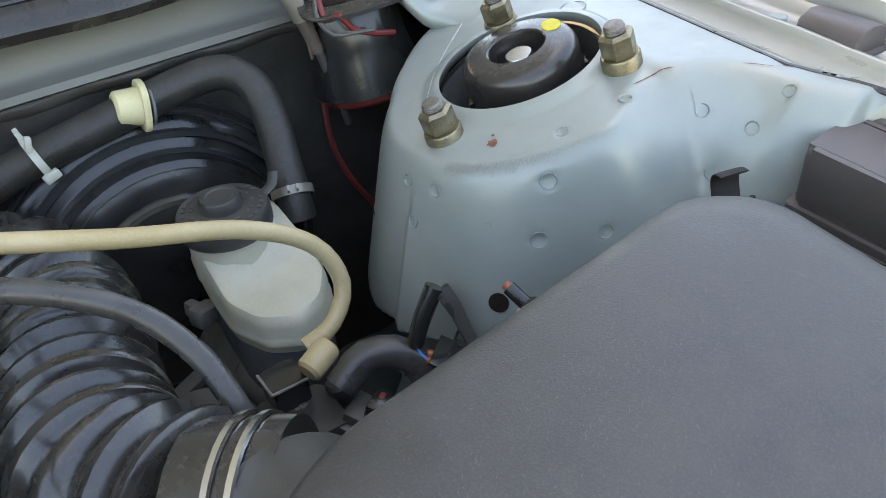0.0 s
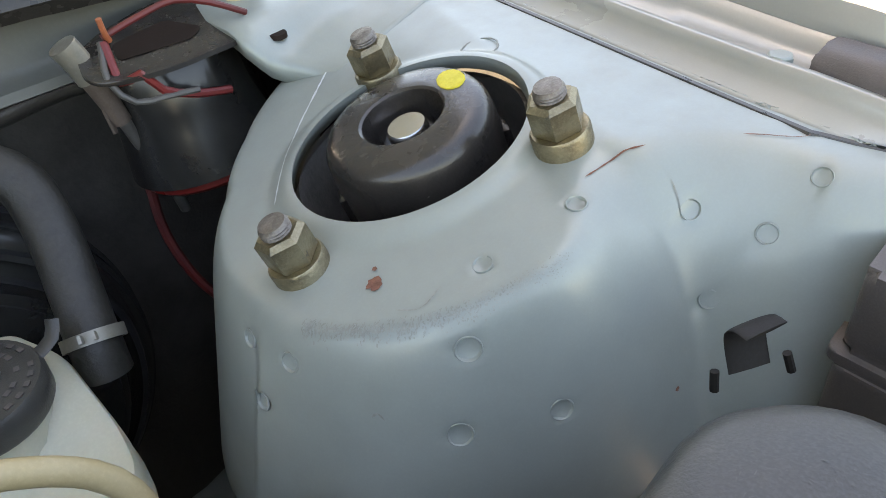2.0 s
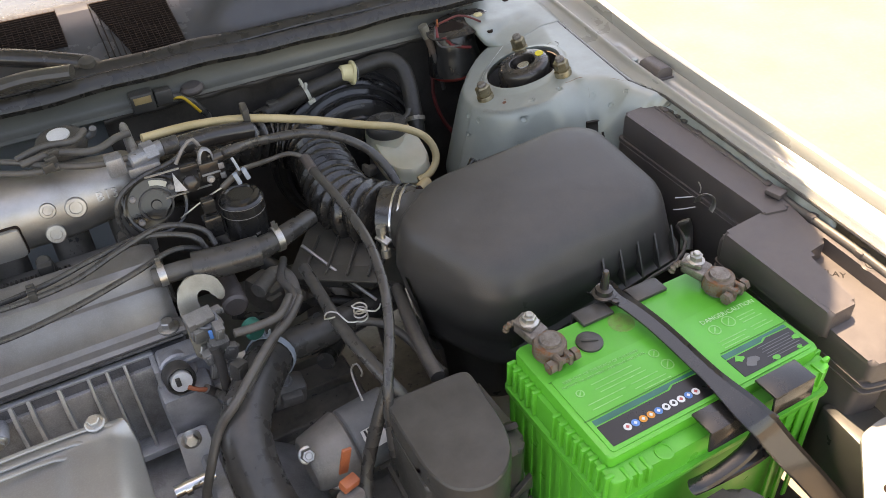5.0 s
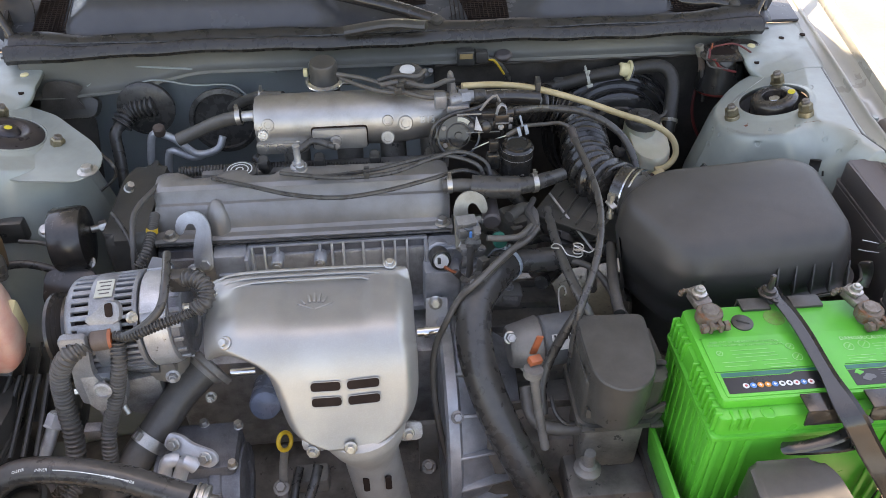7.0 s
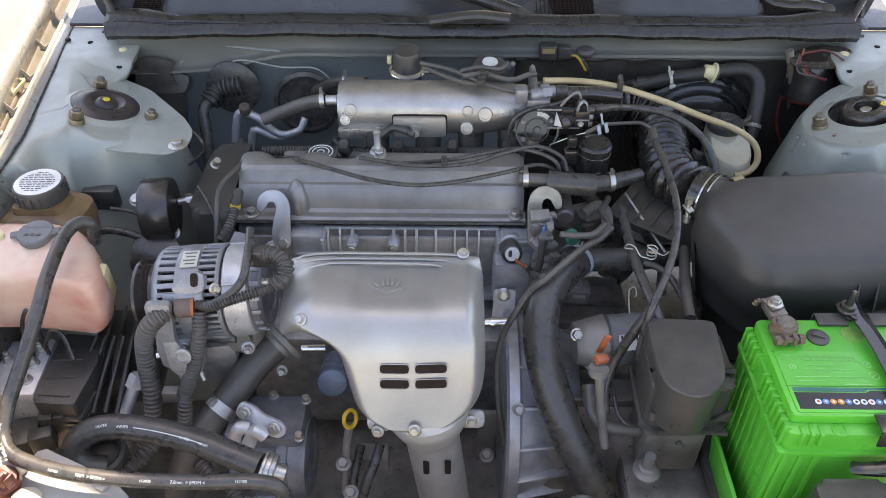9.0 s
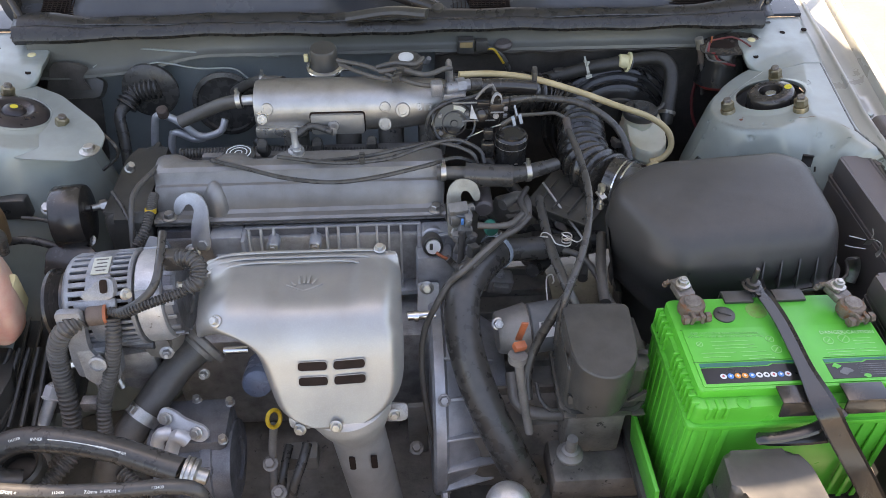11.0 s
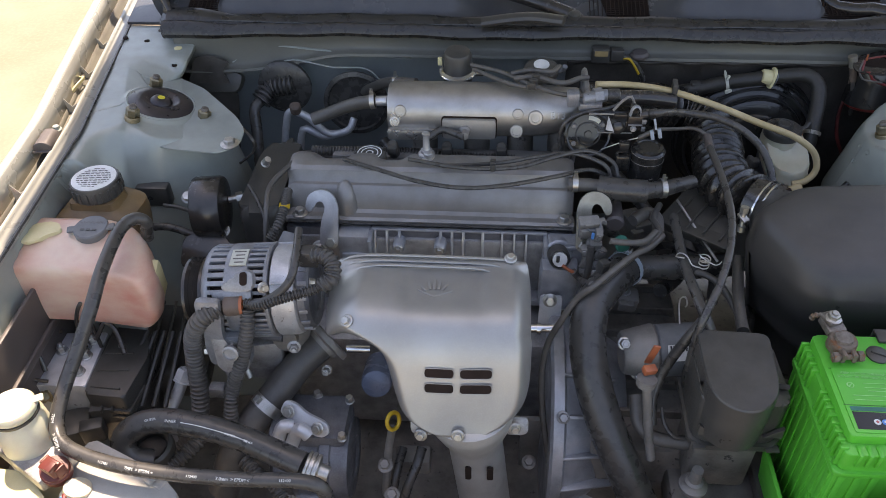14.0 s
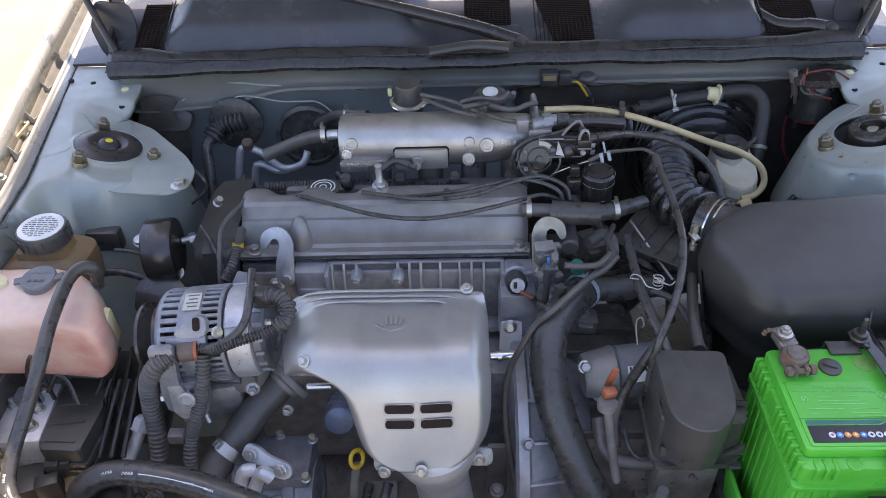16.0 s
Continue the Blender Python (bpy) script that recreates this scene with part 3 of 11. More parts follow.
def strut_nut(p, n):
    """A plated nut on its stud, on a thick collar. p: the stud's tip."""
    ob = thing("strut_nut", "yellow zinc plated flange nut on a threaded stud", "nut", Vector(p) - n * 0.0255, "strut tower nuts")
    base = Vector(p) - n * 0.0255
    bm = bmesh.new()
    lathe(bm, base, n, [(0.0112, -0.004), (0.0112, 0.006), (0.0105, 0.0072), (0.006, 0.0072)], 28)
    part("collar", bm, YZINC, ob)
    bm = bmesh.new()
    u, v, w = axes(n)
    hexa = lambda r, d: [base + w * d + (u * math.cos(a) + v * math.sin(a)) * r for a in (math.pi / 3 * i + 0.4 for i in range(6))]
    rings(bm, [hexa(0.0090, 0.0072), hexa(0.0100, 0.0085), hexa(0.0100, 0.0188), hexa(0.0080, 0.0208)])
    part("nut", bm, YZINC, ob)
    bm = bmesh.new()
    prof = [(0.0056, 0.019)]
    for i in range(4):
        prof += [(0.0060, 0.0200 + i * 0.0012), (0.0055, 0.0200 + i * 0.0012 + 0.0006)]
    prof += [(0.0052, 0.0252), (0.001, 0.0257)]
    lathe(bm, base, n, prof, 16)
    part("stud", bm, LEAD, ob)


BLACKSTEEL = mat("black_painted_steel", (0.028, 0.025, 0.023), (0.042, 0.036, 0.031), 0.22, 0.1, 60, 900, 0.2, 0.3, dust=0.07, dustcol=(0.25, 0.22, 0.18), coat=0.3, spots=(120, 0.74, (0.35, 0.24, 0.14)))
for side in (1, -1):
    apron(side)
    strut_mount(side)
    n = Vector((-0.273 * side, 0.094, 0.957)).normalized()
    for x, y, z in ((0.470, 0.405, 0.903), (0.565, 0.467, 0.924), (0.558, 0.356, 0.935)):
        strut_nut((x if side > 0 else mirrored(x), y, z), n)


def fender(side):
    """Flange, inner wall, rolled top edge and outer skin of one wing."""
    fx = lambda y: flange_x(y) if side > 0 else mirrored(flange_x(y, -1))
    ob = thing("fender", "pale sage painted steel front fender, its edge in the sun", "fender", (fx(0.3) + side * 0.1, 0.2, 0.5), "fenders", "structure")
    prof = [(0.0, -0.003), (0.003, 0.001), (0.0165, 0.0015), (0.018, 0.006), (0.0195, 0.0095), (0.0225, 0.0095), (0.024, 0.006), (0.0245, -0.012)]
    outer = [(0.0485, -0.012), (0.0490, 0.010), (0.0505, 0.020), (0.0530, 0.0235), (0.0560, 0.0215), (0.0580, 0.0185), (0.066, 0.0175), (0.075, 0.015), (0.086, 0.003), (0.097, -0.025), (0.107, -0.08), (0.112, -0.18), (0.115, -0.34), (0.11, -0.50)]

    def cut_back(y):
        return smoothstep(0.285, 0.245, y) if side > 0 else 0.0

    def sheet(name, outline, material, label=""):
        bm = bmesh.new()
        rings(bm, [[Vector((fx(y) + side * max(d, (0.0152 + 0.05 * d) * cut_back(y)), y, flange_z(y) + z + 0.012 * smoothstep(0.2, 0.8, y) * (d > 0.04))) for d, z in outline] for y in (-0.42 + i * 0.02 for i in range(75))], False)
        ob2 = part(name, bm, material, ob, label, sharp=70)
        sol = ob2.modifiers.new("thickness", "SOLIDIFY")
        sol.thickness, sol.offset = 0.001, -1
    sheet("flange", prof, PAINT_OUT)
    sheet("skin", outer, PAINT_OUT)
    if side > 0:
        sheet("gutter", [(0.0240, 0.004), (0.0255, 0.0015), (0.0470, 0.0035), (0.0492, 0.011)], PAINT_OUT)
    else:
        # Sun reaches this floor, so the gutter's shade is painted in.
        sheet("gutter", [(0.0245, -0.010), (0.0255, -0.020), (0.0475, -0.020), (0.0485, -0.010)], GUTTER, "dusty drain gutter, its shade put into the dark paint")
    # Far side: rubber seal. Battery side: dark strip drawn for the flange's shadow gap.
    bm = bmesh.new()
    tube(bm, [(fx(y) + side * (-0.0005 if side > 0 else 0.001) + 0.0148 * cut_back(y), y, flange_z(y) + (-0.0012 if side > 0 else 0.0030)) for y in (-0.40, -0.2, -0.05, 0.1, 0.22, 0.244, 0.265, 0.286, 0.307, 0.45, 0.6, 0.70)], 0.0020 if side > 0 else 0.0026, 6, 0.03)
    part("sealing_strip", bm, RUBBER, ob, "thin black strip: rubber seal, on the battery side a drawn shadow gap")
    for k in range(10 if side < 0 else 0):
        y = -0.33 + k * 0.105
        bm = bmesh.new()
        prism(bm, [(0.0235, 0.004), (0.0235, -0.020), (0.0495, -0.020), (0.0490, 0.010), (0.040, -0.006)], (fx(y), y, flange_z(y) - 0.0005), (side, -0.35, 0), (0, 0, 1), 0.002, 0)
        part("rib", bm, PAINT_OUT, ob)
    return ob


for side in (1, -1):
    fender(side)

# bolts and rubber stops on the fender flanges
for p in ((0.650, 0.317, 0.917), (-0.745, 0.311, 0.917)):
    single("fender_bolt", hexbolt(bmesh.new(), p, (0, 0, 1), 0.0052, 0.005, 1.5), PAINT, "painted hex bolt on the fender flange", "bolt", "fender bolts")


def rubber_stop(p, side):
    """Bonnet stop: an arched rubber block with a slotted end."""
    x, y, z = p
    ob = thing("rubber_stop", "dark grey rubber bonnet stop clipped to the fender flange", "rubber stop", (x, y, z), "bonnet stops")
    bm = bmesh.new()
    prof = rounded([(-0.012, 0), (0.012, 0), (0.0135, 0.008), (0.009, 0.016), (-0.006, 0.0165), (-0.0135, 0.009)], 0.004, 4)
    prism(bm, prof, (x, y + 0.019, z), (1, 0, 0), (0, 0, 1), 0.038, 0.0015)
    bmesh.ops.rotate(bm, verts=bm.verts, cent=(x, y, z), matrix=Euler((0, 0, radians(-6 * side))).to_matrix())
    part("block", bm, BROWNBLACK, ob)
    bm = bmesh.new()
    box(bm, (x, y, z + 0.002), (0.028, 0.044, 0.003), 0.0012, (0, 0, -6 * side))
    part("clip", bm, BROWNBLACK, ob)


rubber_stop((0.658, 0.285, 0.913), 1)
rubber_stop((-0.741, 0.273, 0.915), -1)

bm = bmesh.new()
p = Vector((-0.785, 0.453, 0.912))
for dx, dy, sx, sy in ((-0.007, 0, 0.0025, 0.045), (0.007, 0, 0.0025, 0.045), (0, 0.0225, 0.0165, 0.0025), (0, -0.0225, 0.0165, 0.0025)):
    box(bm, p + Vector((dx, dy, 0)), (sx, sy, 0.006), 0.0006)
single("gutter_clip", bm, CREAM2, "cream plastic frame clip in the fender gutter", "clip")

# firewall with its stepped seam
bm = bmesh.new()
prof = [(0.640, 0.940), (0.618, 0.937), (0.612, 0.933), (0.616, 0.905), (0.611, 0.899), (0.602, 0.8975), (0.601, 0.895), (0.606, 0.893), (0.628, 0.886), (0.640, 0.868), (0.643, 0.80), (0.640, 0.62), (0.600, 0.42)]
loops = []
for i in range(67):
    x = -0.664 + i * 0.01885
    dip = 0.026 * smoothstep(-0.36, -0.52, x)
    lean = smoothstep(0.02, -0.08, x) * (z < 0.89) * (0.020 + 0.22 * (0.89 - z))
    loops.append([Vector((x, y - lean - 0.02 * smoothstep(-0.45, -0.62, x) * (z < 0.94), z - (dip if 0.88 < z < 0.91 else 0))) for y, z in prof])
wall = thing("firewall", "dull sage painted steel firewall with a stepped seam", "firewall", (MID, 0.64, 0.42), kind="structure")
for nm, lo, hi, m in (("upper_band", 0, 8, PRIMER), ("lower_wall", 7, 13, FIREPAINT)):
    bm = rings(bmesh.new(), [loop[lo:hi] for loop in loops], False)
    sheet_ob = part(nm, bm, m, wall, "dusty olive upper band" if lo == 0 else "bluish sage lower wall", sharp=50)
    sol = sheet_ob.modifiers.new("thickness", "SOLIDIFY")
    sol.thickness, sol.offset = 0.002, 1
# a pressed ridge that frames the left of the firewall
hose("firewall_rib", [(-0.570, 0.600, 0.880), (-0.519, 0.612, 0.906), (-0.420, 0.612, 0.900), (-0.332, 0.614, 0.891), (-0.253, 0.614, 0.884)], 0.0030, PAINT, "pressed ridge in the painted firewall", "panel ridge", flat=0.5)
hose("firewall_rib", [(-0.503, 0.598, 0.871), (-0.460, 0.598, 0.887), (-0.392, 0.598, 0.874), (-0.333, 0.598, 0.872), (-0.306, 0.598, 0.849)], 0.0024, PAINT, "pressed ridge in the painted firewall", "panel ridge", flat=0.5)

# black sound mat over the brake side of the firewall
bm = bmesh.new()
loops = []
for i in range(31):
    x = 0.02 + i * 0.0185
    loops.append([Vector((x, y + 0.003 * math.sin(x * 90 + z * 60), z)) for y, z in ((0.604, 0.893), (0.622, 0.880), (0.630, 0.84), (0.628, 0.78), (0.632, 0.70), (0.62, 0.55))])
rings(bm, loops, False)
mat_ob = single("sound_mat", bm, FELT, "black crinkled sound deadening mat over the firewall", "sound mat")
sol = mat_ob.modifiers.new("thickness", "SOLIDIFY")
sol.thickness = 0.004

# dark mats that close the corners behind the towers
for s in (1, -1):
    bm = bmesh.new()
    box(bm, (0.606 if s > 0 else mirrored(0.606), 0.552, 0.645), (0.006, 0.20, 0.50), 0.001)
    box(bm, (0.56 if s > 0 else mirrored(0.56), 0.640, 0.655), (0.13, 0.006, 0.53), 0.001)
    single("corner_mat", bm, FELT, "black sound mat in the corner behind the tower", "sound mat", "corner mats")
# Sheet added to darken the wing wall below the flange.
bm = bmesh.new()
box(bm, (-0.690, 0.02, 0.770), (0.006, 0.30, 0.13), 0.002, (3, 0, 0))
box(bm, (-0.685, 0.02, 0.770), (0.006, 0.28, 0.012), 0.002, (3, 0, 0))
single("wing_liner", bm, BROWNBLACK, "dark brown black sheet along the wing", "wing liner", kind="structure")
bm = bmesh.new()
pts = [(a[0], a[2]) for a in ((-0.629, 0.580, 0.899), (-0.596, 0.580, 0.900), (-0.566, 0.580, 0.888), (-0.587, 0.580, 0.872), (-0.565, 0.580, 0.826), (-0.586, 0.580, 0.696), (-0.716, 0.580, 0.699))]
prism(bm, rounded(pts[::-1], 0.01), (0, 0.584, 0), (1, 0, 0), (0, 0, 1), 0.004, 0.001)
single("firewall_mat", bm, FELT, "dark sound mat beside the tower", "sound mat")

# cowl: rubber seal, plastic panel with bulges and grilles
bm = bmesh.new()
prof = [(0.606, 0.928), (0.598, 0.930), (0.594, 0.937), (0.597, 0.946), (0.604, 0.951), (0.611, 0.949), (0.614, 0.943), (0.620, 0.949), (0.628, 0.954), (0.640, 0.953), (0.642, 0.942), (0.62, 0.934)]
loops = []
for i in range(65):
    x = -0.680 + i * 0.01985
    e = 1.0 + 0.35 * smoothstep(0.50, 0.59, abs(x - MID + 0.003))
    w = 0.002 * math.sin(x * 14) + 0.0012 * math.sin(x * 47)
    loops.append([Vector((x, 0.618 + (y - 0.618) * e + w, 0.938 + (z - 0.938) * e + w * 0.5)) for y, z in prof])
rings(bm, loops)
seal = thing("cowl_seal", "long dusty black rubber bonnet seal along the cowl", "rubber seal", (MID, 0.62, 0.93))
part("bulb", bm, SEAL, seal)
bm = bmesh.new()
tube(bm, [(-0.66 + 0.0475 * i, 0.6155 + 0.002 * math.sin(i * 0.66), 0.9475 + 0.0008 * math.sin(i)) for i in range(27)], 0.0018, 6, 0.03)
part("edge_bead", bm, RUBBER, seal, "thin bead along the seal")


def cowl_z(x, y):
    z = 0.936 + 0.34 * min(y - 0.63, 0.145)
    a = smoothstep(-0.62, -0.55, x) * (1 - smoothstep(-0.20, -0.13, x))
    b = smoothstep(0.17, 0.24, x) * (1 - smoothstep(0.42, 0.46, x))
    side = smoothstep(0.650, 0.685, y) * (1 - smoothstep(0.75, 0.80, y))
    return z + 0.032 * max(a, b) * side


bm = bmesh.new()
rings(bm, [[Vector((x, 0.630 + 0.01 * j, cowl_z(x, 0.630 + 0.01 * j))) for j in range(26)] for x in [-0.70 + 0.0105 * i for i in range(127)]], False)
cowl = thing("cowl_panel", "black plastic cowl panel with rounded bulges and air grilles", "cowl panel", (MID, 0.72, 0.93), kind="structure")
skin = part("panel", bm, COWLP, cowl, sharp=60)
sol = skin.modifiers.new("thickness", "SOLIDIFY")
sol.thickness = 0.003
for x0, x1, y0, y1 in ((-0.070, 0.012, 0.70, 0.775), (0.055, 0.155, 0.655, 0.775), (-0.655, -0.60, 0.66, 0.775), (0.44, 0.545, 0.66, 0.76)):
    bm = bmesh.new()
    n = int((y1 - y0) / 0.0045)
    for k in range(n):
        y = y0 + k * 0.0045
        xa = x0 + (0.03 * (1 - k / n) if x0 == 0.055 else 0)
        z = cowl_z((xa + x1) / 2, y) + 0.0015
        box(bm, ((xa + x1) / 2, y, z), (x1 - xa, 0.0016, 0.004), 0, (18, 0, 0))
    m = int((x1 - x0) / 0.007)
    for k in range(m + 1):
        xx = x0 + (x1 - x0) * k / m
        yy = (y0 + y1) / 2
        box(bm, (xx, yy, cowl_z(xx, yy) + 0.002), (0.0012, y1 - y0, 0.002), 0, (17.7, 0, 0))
    # Near-black bars on an uncut panel stand in for shaded grille openings.
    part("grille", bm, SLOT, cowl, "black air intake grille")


def wiper(p, q, r, label):
    """A wiper arm on its capped pivot."""
    ob = thing("wiper", label, "wiper", p, "wipers")
    bm = bmesh.new()
    lathe(bm, Vector(p) - Vector((0, 0, 0.03)), (0, -0.25, 1), [(0.021, 0), (0.021, 0.026), (0.018, 0.031), (0.011, 0.033), (0.010, 0.040), (0.006, 0.042)], 24)
    part("pivot_cap", bm, BLACK, ob)
    bm = bmesh.new()
    tube(bm, [p, tuple((Vector(p) * 0.6 + Vector(q) * 0.4) + Vector((0, 0, 0.004))), q, r], 0.0145, 12, 0.02, r_end=0.012, flat=0.8)
    part("arm", bm, BLACKSTEEL, ob)


wiper((0.026, 0.645, 0.953), (-0.161, 0.700, 0.989), (-0.334, 0.750, 1.015), "satin black steel wiper arm lying over the cowl")
wiper((0.555, 0.660, 0.956), (0.476, 0.690, 0.954), (0.404, 0.750, 0.982), "satin black steel wiper arm beside the fender")
hose("wiper_linkage_cover", [(0.005, 0.577, 0.975), (-0.054, 0.595, 0.972), (-0.130, 0.591, 0.964)], 0.013, BLACK, "low black plastic tray beside the wiper pivot", "cover", flat=0.6)

# windscreen behind the cowl
bm = bmesh.new()
prism(bm, [(-0.74, 0), (0.66, 0), (0.58, 0.62), (-0.66, 0.62)], (0, 0.875, 1.015), (1, 0, 0), (0, 0.78, 0.62), 0.005, 0.001)
single("windscreen", bm, GLASS, "dark tinted windscreen glass", "windscreen", kind="structure")

# black trim between cowl and wing
for s in (1, -1):
    bm = bmesh.new()
    tp = [(a[0] if s < 0 else mirrored(a[0]), a[2]) for a in ((-0.713, 0.690, 1.027), (-0.653, 0.690, 1.019), (-0.651, 0.690, 0.976), (-0.671, 0.690, 0.918), (-0.710, 0.690, 0.906), (-0.727, 0.690, 0.933), (-0.734, 0.690, 0.978))]
    prism(bm, rounded(tp if s > 0 else tp[::-1], 0.012), (0, 0.694, 0), (1, 0, 0), (0, 0, 1), 0.004, 0.001)
    single("cowl_side_trim", bm, COWLP, "black plastic trim between cowl and wing", "trim", "cowl side trims")

for s in (1, -1):
    tp = [(0.555, 0.664), (flange_x(0.66) + 0.006, 0.664), (flange_x(0.86) + 0.006, 0.86), (0.555, 0.86)]
    tp = tp if s > 0 else [(mirrored(x), y) for x, y in tp][::-1]
    single("hinge_tray", slab(bmesh.new(), tp, 0.917, 0.923, 0.001), COWLP, "black plastic tray below the bonnet hinge", "tray", "hinge trays", "structure")

# raised bonnet, its hinges and gas struts
hy, hz, ang = 0.77, 1.075, radians(60)
bm = bmesh.new()
u, v = Vector((1, 0, 0)), Vector((0, -math.cos(ang), math.sin(ang)))
out = rounded([(-0.794, -0.030), (0.715, -0.030), (0.706, 0.28), (0.692, 0.50), (0.672, 0.80), (0.59, 0.955), (0.50, 1.04), (0.38, 1.10), (0.10, 1.12), (-0.440, 1.055), (-0.575, 0.985), (-0.672, 0.90), (-0.719, 0.80), (-0.721, 0.53), (-0.755, 0.28)], 0.05)
prism(bm, out, (0, hy, hz), u, v, 0.022, 0.006)
hood = thing("bonnet", "sage painted bonnet standing open", "bonnet", (MID, hy, hz), kind="structure")
part("panel", bm, HOODP, hood)
for side in (1, -1):
    x = 0.615 if side > 0 else mirrored(0.615)
    ob = thing("bonnet_hinge", "black steel bonnet hinge bolted beside the cowl", "hinge", (x, 0.66, 0.93), "bonnet hinges")
    bm = bmesh.new()
    prism(bm, rounded([(0, 0), (0.07, 0), (0.11, 0.06), (0.115, 0.15), (0.08, 0.155), (0.055, 0.07), (0, 0.03)], 0.012), (x, 0.655, 0.925), (0, 1, 0), (0, 0, 1), 0.006, 0.001)
    part("arm", bm, BLACKSTEEL, ob)
    bm = bmesh.new()
    box(bm, (x - 0.01 * side, 0.675, 0.927), (0.035, 0.06, 0.006), 0.002)
    part("foot", bm, BLACKSTEEL, ob)
    bm = bmesh.new()
    hexbolt(bm, (x - 0.012 * side, 0.668, 0.930), (0, 0, 1), 0.006, 0.006)
    part("bolt", bm, STEEL, ob)
    ob = thing("gas_strut", "slim black gas strut that holds the bonnet up", "gas strut", (x - 0.02 * side, 0.63, 0.93), "gas struts")
    a, b = Vector((x - 0.030 * side, 0.628, 0.940)), Vector((x + 0.035 * side, 0.70, 1.045))
    bm = bmesh.new()
    cyl(bm, a, b, 0.0062)
    part("rod", bm, BLACKSTEEL, ob)
    bm = bmesh.new()
    cyl(bm, b, b + (b - a) * 3.2, 0.0125)
    part("cylinder", bm, BLACKSTEEL, ob)
    bm = bmesh.new()
    box(bm, a - Vector((0, 0, 0.006)), (0.026, 0.022, 0.020), 0.005)
    part("end_fitting", bm, BLACK, ob)

# floor of the bay, radiator and front panel
bm = bmesh.new()
box(bm, (MID, 0.15, 0.385), (1.36, 1.04, 0.03), 0.004)
single("bay_floor", bm, GRIME, "grimy dark subframe and splash tray under the engine", "undertray", kind="structure")
bm = bmesh.new()
box(bm, (MID, -0.400, 0.57), (1.30, 0.04, 0.36), 0.008)
single("radiator_support", bm, DARK, "dark steel radiator support panel", "radiator support", kind="structure")

# corner panels that join tower, cowl and fender
def corner_edge(y):
    return 0.545 - 0.004 * smoothstep(0.60, 0.55, y) + 0.024 * smoothstep(0.535, 0.495, y) - 0.006 * smoothstep(0.61, 0.66, y)


def corner_panel(x, y):
    lim = flange_x(y) + 0.004
    low = max(0.893, apron_z(x, y, lim))
    crease = 0.004 * math.exp(-((y - 0.528 - 0.25 * (x - 0.58)) / 0.008) ** 2) * smoothstep(0.64, 0.60, x)
    return low + (0.9165 - low) * smoothstep(0.492, 0.545, y) - crease


for side in (1, -1):
    bm = bmesh.new()
    loops = []
    for j in range(35):
        y = 0.492 + 0.005 * j
        x0, x1 = corner_edge(y), flange_x(y) + 0.003
        row = [(x0 + 0.001, corner_panel(x0, y) - 0.010), (x0, corner_panel(x0, y) - 0.002)]
        row += [(x0 + 0.003 + (x1 - x0 - 0.003) * i / 18, corner_panel(x0 + (x1 - x0) * i / 18, y)) for i in range(19)]
        loops.append([Vector((x if side > 0 else mirrored(x), y, z)) for x, z in row])
    rings(bm, loops, False)
    ob = single("corner_panel", bm, PAINT, "sage painted corner panel beside the cowl", "body panel", "corner panels", "structure", sharp=60)
    sol = ob.modifiers.new("thickness", "SOLIDIFY")
    sol.thickness, sol.offset = 0.0012, 0
    for x, y, m in ((0.567, 0.574, CREAM2), (0.560, 0.529, SLOT), (0.632, 0.600, SLOT), (0.672, 0.605, SLOT)):
        z = corner_panel(x, y) + (0.0012 if x < 0.66 else 0.004)
        bm = lathe(bmesh.new(), (x if side > 0 else mirrored(x), y, z), (0, 0, 1), [(0.0068, -0.001), (0.0066, 0.001), (0.004, 0.0022), (0.0005, 0.0024)] if m is CREAM2 else [(0.0048, -0.002), (0.0046, 0.0004), (0.0005, 0.0004)], 18)
        single("panel_plug", bm, m, "small cream plastic plug in the panel" if m is CREAM2 else "small dark round hole in the panel", "plug", "panel plugs")
bm = bmesh.new()
prism(bm, rounded([(0, 0), (0.046, -0.008), (0.052, 0.004), (0.004, 0.012)], 0.002), (0.524, 0.660, 0.932), (1, 0, 0), (0, 0.9, 0.35), 0.0008, 0)
single("dry_leaf", bm, LABEL, "pale dry leaf lying at the cowl", "leaf")
# ---- the engine ----
engine = thing("engine_block", "dark stained cast aluminium engine block and head", "engine", (-0.2, 0.25, 0.40))
bm = bmesh.new()
box(bm, (-0.20, 0.28, 0.535), (0.43, 0.22, 0.21), 0.012)
box(bm, (-0.20, 0.325, 0.700), (0.43, 0.13, 0.14), 0.006)
part("block", bm, ALU_DIRTY, engine)
# Head darker than its fins: the recess shade between them is painted in.
head = part("cylinder_head", box(bmesh.new(), (-0.197, 0.325, 0.717), (0.432, 0.120, 0.132), 0.004), COMPALU, engine)
# top rail, foot rail and the end frames of the ribbed front
for p, sz in (((-0.150, 0.2665, 0.7845), (0.262, 0.008, 0.004)), ((-0.150, 0.252, 0.668), (0.262, 0.034, 0.010)), ((-0.021, 0.252, 0.722), (0.006, 0.034, 0.124)), ((-0.281, 0.252, 0.722), (0.006, 0.034, 0.124))):
    bm = bmesh.new()
    box(bm, p, sz, 0.0015)
    part("rail", bm, ALUMID, head)
